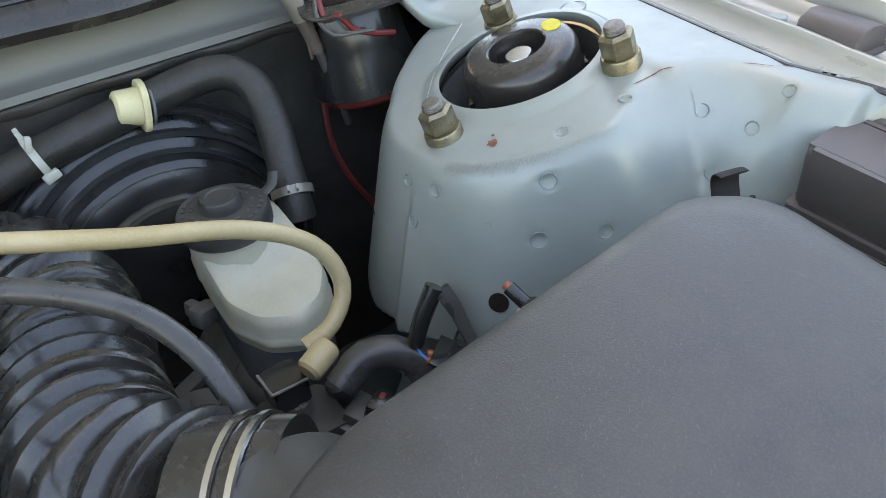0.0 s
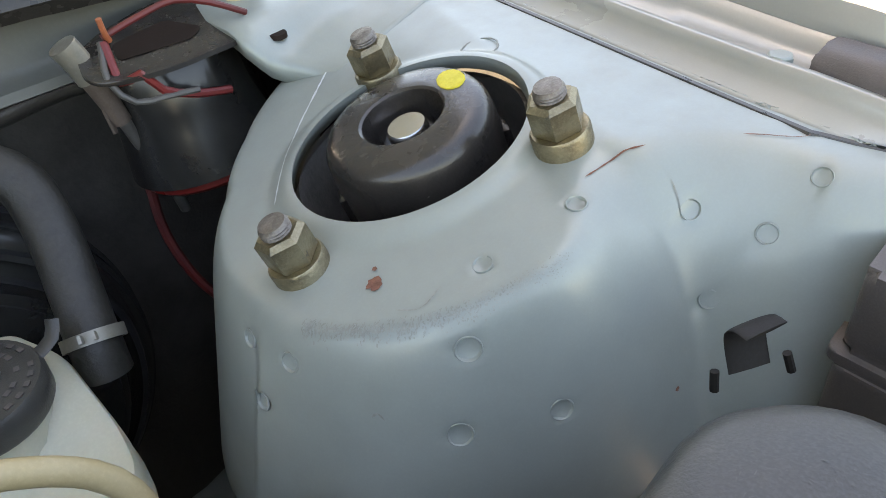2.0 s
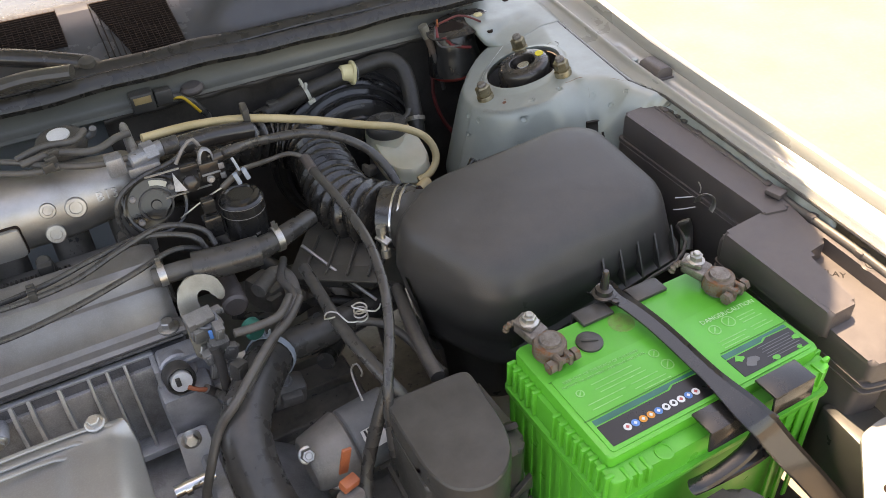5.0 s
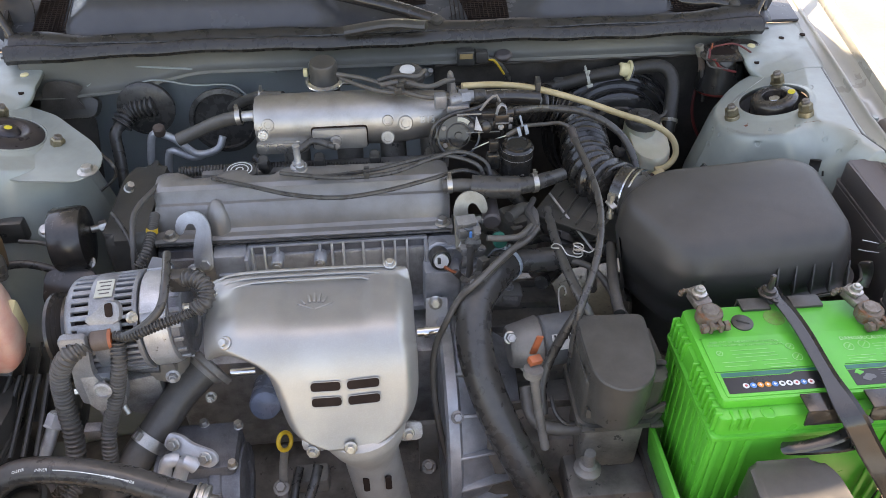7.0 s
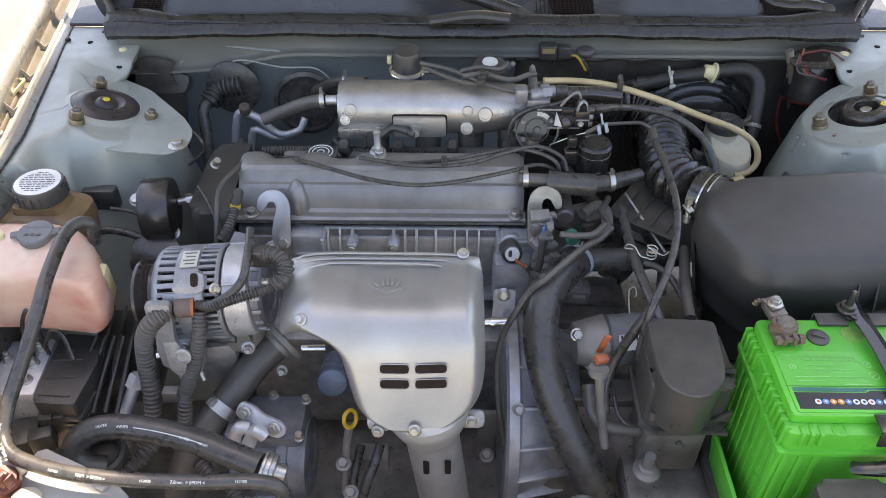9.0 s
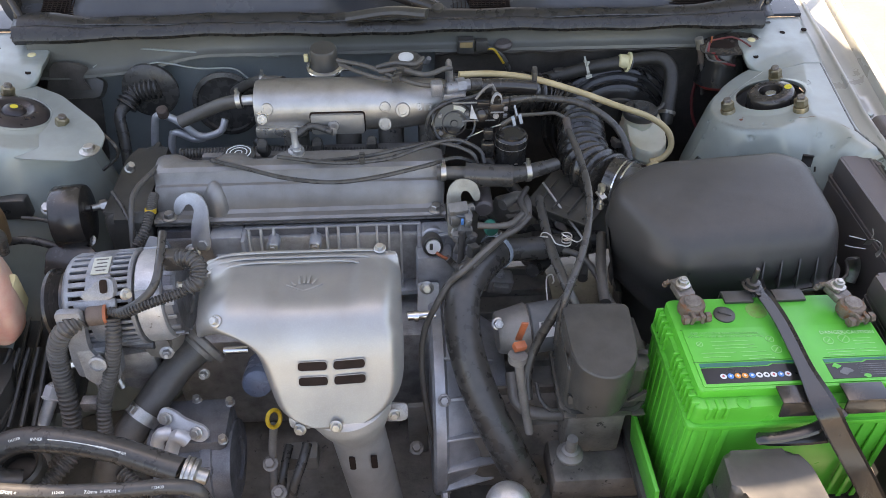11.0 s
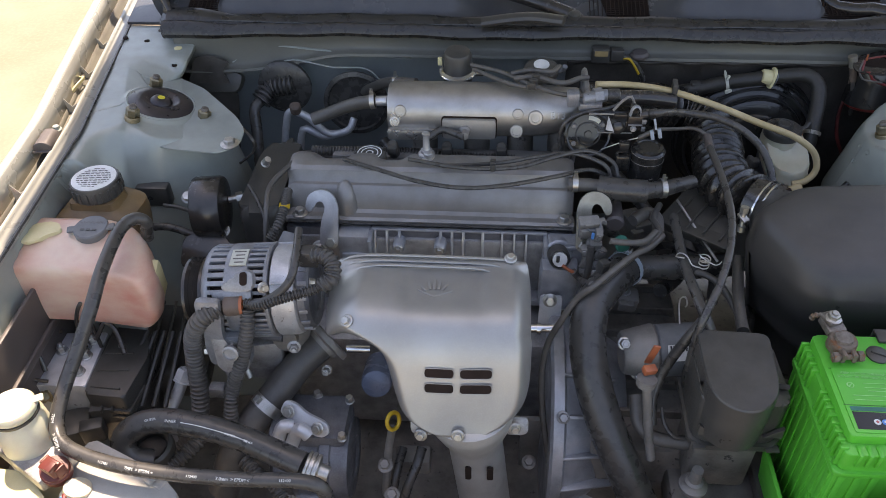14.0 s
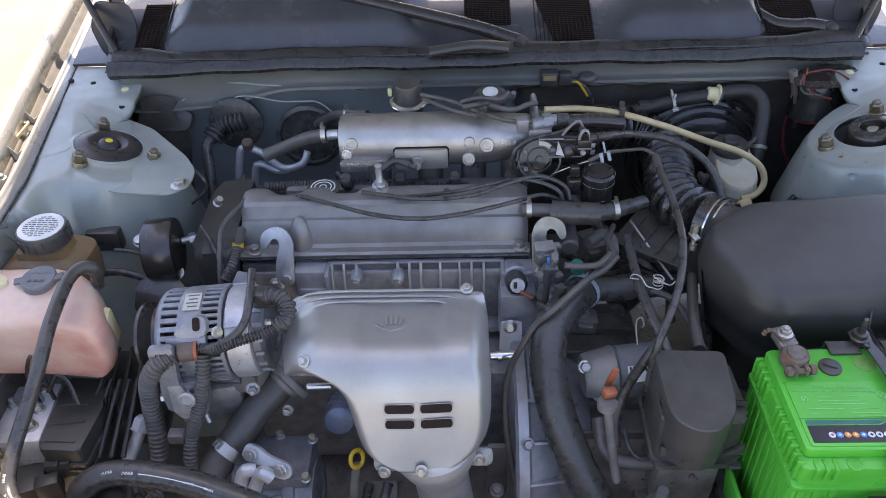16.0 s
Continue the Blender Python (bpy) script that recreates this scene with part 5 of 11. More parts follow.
def airbox():
    """Air cleaner: domed lid with rounded shoulders, ribs under its flange, lower half."""
    ob = thing("air_cleaner", "large dusty black grained plastic air cleaner housing", "air cleaner", (0.38, 0.17, 0.62))
    out = rounded([(0.296, 0.243), (0.506, 0.262), (0.534, 0.238), (0.538, 0.112), (0.516, 0.090), (0.316, 0.076), (0.282, 0.094), (0.236, 0.172), (0.238, 0.200)], 0.026, 6)
    cx, cy = 0.380, 0.170
    levels = [(-0.012, 0.812), (-0.012, 0.818), (-0.005, 0.820), (-0.003, 0.826), (0.0, 0.845), (0.002, 0.864), (0.005, 0.878), (0.010, 0.890), (0.016, 0.8975), (0.024, 0.9025), (0.034, 0.9055), (0.045, 0.9075), (0.058, 0.909), (0.070, 0.9098), (0.080, 0.9103), (0.086, 0.9105), (0.090, 0.9106)]
    loops = []
    for d, z in levels:
        side, front, back = (1 - min(d, 0.04) * k / w for k, w in ((0.55, 0.155), (1.0, 0.092), (0.35, 0.092)))
        if d > 0.04:
            k = 1 - (d - 0.04) / 0.0501
            side, front, back = side * k, front * k, back * k
        loop = []
        for x, y in out:
            px, py = cx + (x - cx) * side, cy + (y - cy) * (front if y < cy else back)
            py -= 0.010 * smoothstep(0.87, 0.80, z) if y < cy else 0
            sink = 0.085 * smoothstep(0.50, 0.30, x) * smoothstep(0.845, 0.812, z)
            px += 0.35 * sink * smoothstep(0.36, 0.25, x)
            loop.append(Vector((px, py + 0.55 * sink * (y < cy), z - sink - 0.020 * smoothstep(0.24, 0.08, py) * smoothstep(0.83, 0.89, z))))
        loops.append(loop)
    bm = bmesh.new()
    rings(bm, loops, True, (False, True))
    lid = part("lid", bm, BOXBLACK, ob, "dusty grained black lid with rounded shoulders", sharp=50)
    bm = bmesh.new()
    low = [[Vector((cx + (x - cx) * f + 0.03 * smoothstep(0.36, 0.25, x), cy + (y - cy) * f + (0.012 + 0.045 * smoothstep(0.50, 0.30, x) if y < cy else 0), z - 0.085 * smoothstep(0.50, 0.30, x) * (z > 0.7))) for x, y in out] for f, z in ((1.0, 0.812), (1.0, 0.803), (0.93, 0.800), (0.86, 0.62))]
    rings(bm, low)
    part("lower_half", bm, BLACK, ob)
    for k in range(4, 9):
        x = 0.322 + k * 0.0245
        bm = bmesh.new()
        prism(bm, [(0.004, 0), (-0.016, 0.0), (-0.014, 0.006), (0.006, 0.034)], (x, 0.066 + (x - 0.272) * 0.066, 0.818), (0.25, 1, 0), (0, 0, 1), 0.0018, 0)
        part("rib", bm, BOXBLACK, lid)
    bm = bmesh.new()
    tube(bm, [(0.440, 0.060, 0.8050), (0.48, 0.063, 0.8150), (0.515, 0.066, 0.8185), (0.545, 0.085, 0.819), (0.556, 0.112, 0.820)], 0.0022, 6, 0.02)
    part("rim_bead", bm, BOXBLACK, lid)
    # outlet neck towards the duct
    bm = bmesh.new()
    a, b = Vector((0.300, 0.190, 0.832)), Vector((0.298, 0.276, 0.831))
    lathe(bm, a, b - a, [(0.038, 0), (0.038, (b - a).length), (0.035, (b - a).length + 0.004)], 32)
    part("outlet_neck", bm, BLACK, lid)
    for p, q in (((0.566, 0.10, 0.79), (0.562, 0.108, 0.828)),):
        bm = bmesh.new()
        p, q = Vector(p), Vector(q)
        tube(bm, [p, (p + q) / 2 + Vector((0.006, 0.004, 0)), q, q + Vector((-0.006, -0.004, 0.002))], 0.0075, 8, 0.004, flat=0.25)
        part("spring_clip", bm, STEEL, ob, "bent spring steel clip")
    tu = Vector((0.78, -0.45, 0.0)).normalized()
    base = Vector((0.5470, 0.2640, 0.870))
    bm = bmesh.new()
    tube(bm, [base, base + Vector((0.002, 0.004, 0.008)), base + Vector((0.002, 0.005, 0.014)), base + Vector((0.0, 0.002, 0.0185)), base + Vector((-0.002, -0.003, 0.0195))], 0.0075, 20, 0.002, flat=0.08)
    part("spring_clip", bm, CLIPBLACK, ob, "bent black spring steel clip")
    for s2 in (-1, 1):
        bm = bmesh.new()
        tube(bm, [base + tu * 0.0125 * s2 + Vector((0, 0, 0.003)), base + tu * 0.0135 * s2 + Vector((0, -0.002, -0.004))], 0.0015, 8)
        part("clip_pin", bm, CLIPBLACK, ob)
    for dz, dx in ((0.0, 0.0), (-0.016, 0.006)):
        bm = bmesh.new()
        tube(bm, [(0.541, 0.108, 0.868 + dz), (0.550, 0.103, 0.8685 + dz), (0.558 + dx, 0.098, 0.869 + dz)], 0.0007, 6)
        part("clip_wire", bm, ALU_DIRTY, ob, "bright clip wire")
    bm = bmesh.new()
    tube(bm, [(0.558, 0.092, 0.866), (0.558, 0.089, 0.875), (0.562, 0.084, 0.8795), (0.567, 0.079, 0.876), (0.568, 0.077, 0.868), (0.565, 0.077, 0.860)], 0.0045, 8, 0.002, flat=0.2)
    tube(bm, [(0.561, 0.093, 0.876), (0.560, 0.092, 0.884), (0.557, 0.094, 0.891)], 0.0007, 6, 0.003)
    part("clip_loop", bm, STEEL, ob, "bright looped spring clip")
    return ob


airbox()

# corrugated intake duct with its clamp
duct = thing("intake_duct", "glossy black corrugated rubber intake duct", "intake duct", (0.263, 0.472, 0.800))
neck = Vector((0.298, 0.276, 0.831))
path = [neck + Vector((0.006, -0.004, 0)), (0.273, 0.299, 0.829), (0.250, 0.345, 0.822), (0.252, 0.411, 0.814), (0.263, 0.482, 0.810), (0.254, 0.534, 0.814), (0.209, 0.557, 0.826), (0.150, 0.534, 0.848)]
bm = bmesh.new()
tube(bm, [path[0], tuple((Vector(path[0]) + Vector(path[1])) / 2), path[1]], 0.038, 28, 0.006)
part("collar", bm, DUCT, duct)
bm = bmesh.new()
tube(bm, path[1:], 0.0380, 32, rib=0.0040, pitch=0.0185, r_end=0.034)
part("bellows", bm, DUCT, duct)
bm = bmesh.new()
d = (Vector(path[1]) - neck).normalized()
for k in (0.004, 0.013):
    lathe(bm, neck + d * k, d, [(0.0385, 0), (0.0402, 0.0005), (0.0402, 0.003), (0.0385, 0.0035)], 36, (False, False))
part("wire_clamp", bm, CHROME, duct, "bright double wire hose clamp")
q = Vector((0.232, 0.207, 0.872))
bm = bmesh.new()
box(bm, q, (0.010, 0.016, 0.004), 0.001, (20, 0, 30))
cyl(bm, q + Vector((0.0, 0.004, 0.012)), q + Vector((0, -0.004, -0.018)), 0.0032)
cyl(bm, q + Vector((0.0, 0.003, 0.006)), q + Vector((0, 0.0045, 0.014)), 0.0058, seg=6)
cyl(bm, q + Vector((0.0, -0.003, -0.012)), q + Vector((0, -0.0045, -0.02)), 0.0050)
part("clamp_screw", bm, STEEL, duct, "zinc clamp screw with a nut")
bm = bmesh.new()
rb = thing("resonator_box", "black plastic resonator box under the intake duct", "resonator", (0.226, 0.336, 0.765))
box(bm, (0.218, 0.312, 0.785), (0.10, 0.09, 0.04), 0.012, (0, 0, -35))
part("body", bm, BLACK, rb)
bm = bmesh.new()
box(bm, (0.212, 0.294, 0.800), (0.106, 0.096, 0.004), 0.0015, (0, 0, -35))
part("seam", bm, BLACK, rb)
for k in range(4):
    bm = bmesh.new()
    box(bm, Vector((0.209, 0.283, 0.809)) + Vector((-0.03 + 0.02 * k, 0.02 - 0.014 * k, 0)), (0.003, 0.07, 0.004), 0.001, (0, 0, -35))
    part("rib", bm, BLACK, rb)


def battery():
    """Car battery: ribbed case, lid with ledges, printed labels, vent plug."""
    ob = thing("car_battery", "bright green car battery with printed labels and corroded posts", "battery", (0.395, -0.053, 0.63))
    x0, x1, y0, y1 = 0.266, 0.524, -0.134, 0.028
    bm = bmesh.new()
    box(bm, ((x0 + x1) / 2, (y0 + y1) / 2, 0.715), (x1 - x0 - 0.008, y1 - y0 - 0.008, 0.17), 0.006, taper=0.965)
    case = part("case", bm, GREEN, ob)
    for k in range(10):
        y = y0 + 0.014 + k * 0.0150
        bm = bmesh.new()
        prism(bm, [(-0.0045, 0), (0.0045, 0), (0.0040, -0.150), (-0.0040, -0.150)], (x0 + 0.0048, y, 0.795), (0, -1, 0), (-0.03, 0, 1), 0.0022, 0.0009)
        part("rib", bm, GREEN, case)
    for k in range(3):
        bm = bmesh.new()
        x = x0 + 0.013 + k * 0.017
        prism(bm, [(-0.004, 0), (0.004, 0), (0.003, -0.15), (-0.003, -0.15)], (x, y0 + 0.005, 0.795), (1, 0, 0), (0, 0.03, 1), 0.003, 0.001)
        part("rib", bm, GREEN, case)
        bm = bmesh.new()
        x = x1 - 0.013 - k * 0.017
        prism(bm, [(-0.004, 0), (0.004, 0), (0.003, -0.15), (-0.003, -0.15)], (x, y0 + 0.005, 0.795), (1, 0, 0), (0, 0.03, 1), 0.003, 0.001)
        part("rib", bm, GREEN, case)
    bm = bmesh.new()
    slab(bm, rounded([(x0, y0), (x1, y0), (x1, y1), (x0, y1)], 0.008), 0.797, 0.804, 0.002)
    part("lid_lip", bm, GREEN, ob)
    bm = bmesh.new()
    slab(bm, rounded([(x0 + 0.005, y0 + 0.004), (x1 - 0.005, y0 + 0.004), (x1 - 0.005, y1 - 0.004), (x0 + 0.005, y1 - 0.004)], 0.008), 0.804, 0.832, 0.002)
    part("lid_base", bm, GREEN, ob)
    bm = bmesh.new()
    slab(bm, rounded([(x0 + 0.010, y0 + 0.018), (x1 - 0.010, y0 + 0.018), (x1 - 0.010, y1 - 0.004), (x0 + 0.010, y1 - 0.004)], 0.006), 0.832, 0.8455, 0.002)
    lid = part("lid", bm, GREEN, ob)
    bm = bmesh.new()
    slab(bm, rounded([(x0 + 0.016, y0 + 0.022), (x1 - 0.016, y0 + 0.022), (x1 - 0.016, -0.026), (x0 + 0.016, -0.026)], 0.003), 0.8455, 0.8468, 0.0005)
    part("label_panel", bm, GREEN, ob)
    for k in range(15):
        for xs in (x0 + 0.0058, x1 - 0.0058):
            if 7 < k < 10:
                continue
            bm = bmesh.new()
            box(bm, (xs, y0 + 0.012 + k * 0.0102, 0.820), (0.009, 0.0040, 0.030), 0.001)
            part("rib", bm, GREEN, lid)
    for xs in (x0 + 0.02, x0 + 0.03, x0 + 0.04, x1 - 0.04, x1 - 0.03, x1 - 0.02):
        bm = bmesh.new()
        box(bm, (xs, y0 + 0.008, 0.824), (0.004, 0.014, 0.020), 0.001)
        part("rib", bm, GREEN, lid)
    bm = bmesh.new()
    lathe(bm, (x0 + 0.060, y0 + 0.009, 0.832), (0, 0, 1), [(0.008, 0), (0.008, 0.0012), (0.0065, 0.0014), (0.0065, 0.0006), (0.001, 0.0006)], 20)
    part("moulded_ring", bm, GREEN, lid)
    # vent plug and an old stain of a second one
    bm = bmesh.new()
    lathe(bm, (0.341, -0.004, 0.8455), (0, 0, 1), [(0.0128, 0), (0.0128, 0.002), (0.0115, 0.0028), (0.001, 0.0028)], 32)
    box(bm, (0.341, -0.004, 0.849), (0.016, 0.003, 0.0022), 0.0006, (0, 0, -25))
    part("vent_plug", bm, BLACK, ob, "black slotted vent plug")
    bm = bmesh.new()
    lathe(bm, (0.383, 0.002, 0.8455), (0, 0, 1), [(0.013, 0), (0.0125, 0.0004), (0.001, 0.0004)], 24)
    part("stain", bm, STAIN, lid, "faint brown stain")
    # printed labels
    z = 0.8472
    for xa, xb in ((0.286, 0.398), (0.430, 0.508)):
        bm = bmesh.new()
        slab(bm, [(xa, -0.108), (xb, -0.108), (xb, -0.084), (xb - 0.028, -0.083), (xb - 0.034, -0.086), (xa, -0.086)], z - 0.0006, z + 0.0001, 0)
        part("label", bm, STICKER, ob, "black printed label")
        bm = bmesh.new()
        slab(bm, [(xa, -0.0845), (xb - 0.035, -0.0845), (xb - 0.029, -0.0815), (xb, -0.0825), (xb, -0.0790), (xa, -0.0790)], z - 0.0006, z, 0)
        part("label_line", bm, TEAL, ob, "dark green printed line")
    dots = (DOTRED, DOTBLUE, DOTORANGE, DOTORANGE, DOTBLUE, PRINT, PRINT, DOTRED, DOTBLUE, DOTRED)
    for k, m in enumerate(dots):
        x = 0.308 + k * 0.0082
        bm = bmesh.new()
        lathe(bm, (x, -0.0985, z + 0.0001), (0, 0, 1), [(0.0036, 0), (0.0036, 0.0003), (0.0001, 0.0003)], 18)
        dot = part("warning_symbol", bm, PRINT if m in (DOTRED,) else m, ob, "small round printed warning symbol")
        bm = bmesh.new()
        box(bm, (x, -0.0985, z + 0.0006), (0.0026, 0.0026, 0.0003), 0, (0, 0, 45))
        part("symbol", bm, m if m is DOTRED else PRINT if m is not PRINT else STICKER, dot)
    for k in range(6):
        bm = bmesh.new()
        box(bm, (0.484, -0.0890 - k * 0.003, z + 0.0002), (0.040 - 0.005 * (k % 2), 0.0006, 0.0003), 0)
        part("print_bar", bm, GREYCAP, ob, "line of small grey print")
    # torn patches in the label, and lid grooves with their shade painted dark green
    for cx, cy, r in ((0.449, -0.098, 0.007), (0.441, -0.090, 0.005), (0.470, -0.105, 0.004), (0.505, -0.096, 0.004), (0.4985, -0.1065, 0.003)):
        bm = slab(bmesh.new(), [(cx + r * (0.6 + 0.7 * random.random()) * math.cos(a), cy + r * 0.7 * (0.5 + 0.8 * random.random()) * math.sin(a)) for a in (2 * math.pi * i / 11 for i in range(11))], z - 0.0002, z + 0.0005, 0)
        part("torn_patch", bm, GREEN if r < 0.0055 else GREYCAP, ob, "torn worn patch of the label")
    for xa, xb in ((0.280, 0.402), (0.432, 0.514)):
        for y, zz in ((-0.0262, 0.8459), (-0.0770, 0.8472)):
            bm = bmesh.new()
            box(bm, ((xa + xb) / 2, y, zz), (xb - xa, 0.0010, 0.0004), 0)
            part("seam", bm, SEAMGREEN, ob, "lid groove, its shade painted as a dark green line")
    lettering("warning_text", "DANGER/CAUTION", 0.0074, (0.4435, -0.0415, z), (1, -0.03, 0), (0, 1, 0), PRINTMID, ob)
    lettering("warning_text", "KEEP OUT OF THE REACH OF CHILDREN", 0.0044, (0.290, -0.0345, z), (1, -0.03, 0), (0, 1, 0), PRINTDIM, ob)
    lettering("warning_text", "DO NOT TIP. KEEP VENT CAPS TIGHT AND LEVEL", 0.0040, (0.286, -0.0395, z), (1, -0.03, 0), (0, 1, 0), PRINTDIM, ob)
    for x, y, w in ((0.310, -0.047, 0.045), (0.310, -0.053, 0.05), (0.294, -0.064, 0.04), (0.294, -0.070, 0.032), (0.340, -0.064, 0.030), (0.340, -0.070, 0.034), (0.440, -0.066, 0.034), (0.440, -0.070, 0.028), (0.440, -0.074, 0.03), (0.478, -0.050, 0.022), (0.478, -0.054, 0.02), (0.478, -0.058, 0.024), (0.480, -0.066, 0.02), (0.480, -0.070, 0.024), (0.312, -0.0575, 0.05), (0.346, -0.0745, 0.03)):
        bm = bmesh.new()
        box(bm, (x + w / 2, y, z), (w, 0.0009, 0.0003), 0)
        part("print_bar", bm, PRINTDIM, ob, "line of small pale print")
    for x, y, r in ((0.468, -0.050, 0.0068), (0.449, -0.052, 0.006), (0.381, -0.046, 0.005), (0.383, -0.062, 0.006), (0.296, -0.050, 0.004)):
        bm = bmesh.new()
        lathe(bm, (x, y, z - 0.0002), (0, 0, 1), [(r, 0), (r, 0.0004), (r - 0.0011, 0.0004), (r - 0.0011, 0)], 22, (False, False))
        box(bm, (x, y, z), (r * 1.4, 0.0012, 0.0004), 0, (0, 0, 45))
        part("pictogram", bm, PRINTDIM, ob, "pale printed warning pictogram")
    return ob


# Dark green that puts the shade of the lid's grooves into colour.
SEAMGREEN = mat("groove_shade_green", (0.03, 0.20, 0.025), (0.025, 0.26, 0.022), 0.5, 0, 120, 900, 0.05, 0.2)
STAIN = mat("brown_stain_on_green", (0.09, 0.36, 0.05), (0.16, 0.22, 0.06), 0.5, 0, 120, 900, 0.05, 0.2)
battery()


def terminal(x, y, angle, label):
    """A lead clamp on a battery post with its bolt and lug."""
    ob = thing("battery_terminal", label, "battery terminal", (x, y, 0.8455), "battery terminals")
    m = Matrix.Translation((x, y, 0)) @ Euler((0, 0, radians(angle))).to_matrix().to_4x4()

    def placed(bm):
        bmesh.ops.transform(bm, verts=bm.verts, matrix=m)
        return bm
    bm = bmesh.new()
    lathe(bm, (0, 0, 0.8455), (0, 0, 1), [(0.0125, 0), (0.0118, 0.003), (0.0105, 0.019), (0.0095, 0.0215), (0.001, 0.0222)], 24)
    part("post", placed(bm), LEAD, ob)
    bm = bmesh.new()
    lathe(bm, (0, 0, 0.849), (0, 0, 1), [(0.0105, 0), (0.0155, 0.0005), (0.0160, 0.003), (0.0155, 0.013), (0.0145, 0.015), (0.0105, 0.0152)], 22, (False, False))
    box(bm, (-0.006, -0.017, 0.856), (0.005, 0.014, 0.013), 0.0015, (0, 8, 0))
    box(bm, (0.006, -0.017, 0.856), (0.005, 0.014, 0.013), 0.0015, (0, -6, 0))
    part("clamp", placed(bm), RUSTY, ob, "corroded clamp ring")
    bm = bmesh.new()
    cyl(bm, (-0.018, -0.019, 0.855), (0.017, -0.019, 0.856), 0.0035)
    cyl(bm, (0.010, -0.019, 0.856), (0.016, -0.019, 0.856), 0.0065, seg=6)
    cyl(bm, (-0.017, -0.019, 0.855), (-0.011, -0.019, 0.855), 0.0062, seg=6)
    part("clamp_bolt", placed(bm), RUSTY, ob, "rusty clamp bolt")
    bm = bmesh.new()
    box(bm, (-0.003, 0.024, 0.861), (0.022, 0.024, 0.010), 0.002, (6, 0, 8))
    box(bm, (-0.005, 0.028, 0.868), (0.018, 0.020, 0.005), 0.0015, (0, 5, 20))
    part("lug", placed(bm), LEAD, ob, "grey lead cable lug")
    bm = bmesh.new()
    hexbolt(bm, (-0.004, 0.026, 0.8695), (0, 0, 1), 0.0068, 0.006, 1.35, 0.005)
    part("lug_nut", placed(bm), STEEL, ob, "bright zinc nut on its stud")
    bm = bmesh.new()
    tube(bm, [(-0.008, 0.030, 0.862), (-0.013, 0.037, 0.864), (-0.018, 0.040, 0.860), (-0.019, 0.041, 0.854)], 0.0030, 8, rib=0.0005, pitch=0.004)
    part("cable_end", placed(bm), RUSTY, ob, "crimped cable end")


terminal(0.300, 0.002, 4, "corroded lead battery terminal with a zinc nut")
terminal(0.492, -0.010, 12, "weathered lead battery terminal under dust")

# hold-down strap over the battery with its J bolt
strap = thing("battery_hold_down", "black steel battery hold-down strap with end pads", "hold-down strap", (0.42, -0.05, 0.84))
pts = [(0.391, 0.047, 0.850), (0.393, 0.027, 0.852), (0.397, 0.007, 0.853), (0.400, -0.030, 0.853), (0.399, -0.082, 0.853), (0.398, -0.126, 0.853), (0.399, -0.143, 0.851), (0.405, -0.154, 0.843), (0.423, -0.164, 0.815), (0.457, -0.183, 0.765), (0.492, -0.209, 0.710)]
bm = bmesh.new()
loops = []
dense = spline(pts, 0.006)
for i, p in enumerate(dense):
    w = 0.0095 + 0.0055 * smoothstep(-0.09, -0.15, p.y) + 0.006 * smoothstep(0.02, 0.05, p.y)
    t = (dense[min(i + 1, len(dense) - 1)] - dense[max(i - 1, 0)]).normalized()
    side = Vector((1, 0.06, 0)).normalized()
    up = side.cross(-t).normalized() if side.cross(-t).z > 0 or t.z < -0.5 else side.cross(t).normalized()
    loops.append([p - side * w + up * 0.003, p - side * (w - 0.002), p + side * (w - 0.002), p + side * w + up * 0.003, p + side * w + up * 0.0045, p + side * (w - 0.003) + up * 0.0015, p - side * (w - 0.003) + up * 0.0015, p - side * w + up * 0.0045])
rings(bm, loops)
part("strap", bm, GLOSSBLACK, strap, sharp=22)
for c, s, rz in (((0.366, 0.023, 0.8475), (0.036, 0.018, 0.004), 0), ((0.431, 0.023, 0.8475), (0.038, 0.018, 0.004), 0)):
    bm = bmesh.new()
    box(bm, c, s, 0.001)
    box(bm, (c[0], c[1] + 0.010, c[2] - 0.012), (s[0], 0.003, 0.026), 0.001)
    part("pad", bm, BLACK, strap)
for x in (0.378, 0.460):
    bm = bmesh.new()
    box(bm, (x + (0.006 if x < 0.43 else -0.004), -0.1280, 0.8485), (0.048, 0.024, 0.0025), 0.0008)
    box(bm, (x + (0.006 if x < 0.43 else -0.004), -0.1395, 0.838), (0.048, 0.0025, 0.022), 0.0008, (-6, 0, 0))
    part("pad", bm, GLOSSBLACK, strap)
bm = bmesh.new()
tube(bm, [(0.432, -0.140, 0.832), (0.40, -0.150, 0.815), (0.365, -0.150, 0.802), (0.345, -0.146, 0.795), (0.370, -0.147, 0.792), (0.41, -0.150, 0.797), (0.44, -0.150, 0.806)], 0.007, 8, 0.006, flat=0.5)
part("folded_flap", bm, GLOSSBLACK, strap)
bm = bmesh.new()
lathe(bm, (0.387, 0.035, 0.854), (0, 0, 1), [(0.012, 0), (0.012, 0.002), (0.009, 0.003), (0.0085, 0.008), (0.0045, 0.009), (0.0035, 0.028), (0.0025, 0.030)], 18)
part("j_bolt", bm, BLACKSTEEL, strap, "threaded black J bolt and nut")
bm = bmesh.new()
lathe(bm, (0.390, 0.021, 0.855), (0, 0, 1), [(0.004, 0), (0.004, 0.0012), (0.003, 0.0014), (0.003, 0.0006), (0.0005, 0.0006)], 14)
part("rivet", bm, BLACKSTEEL, strap)

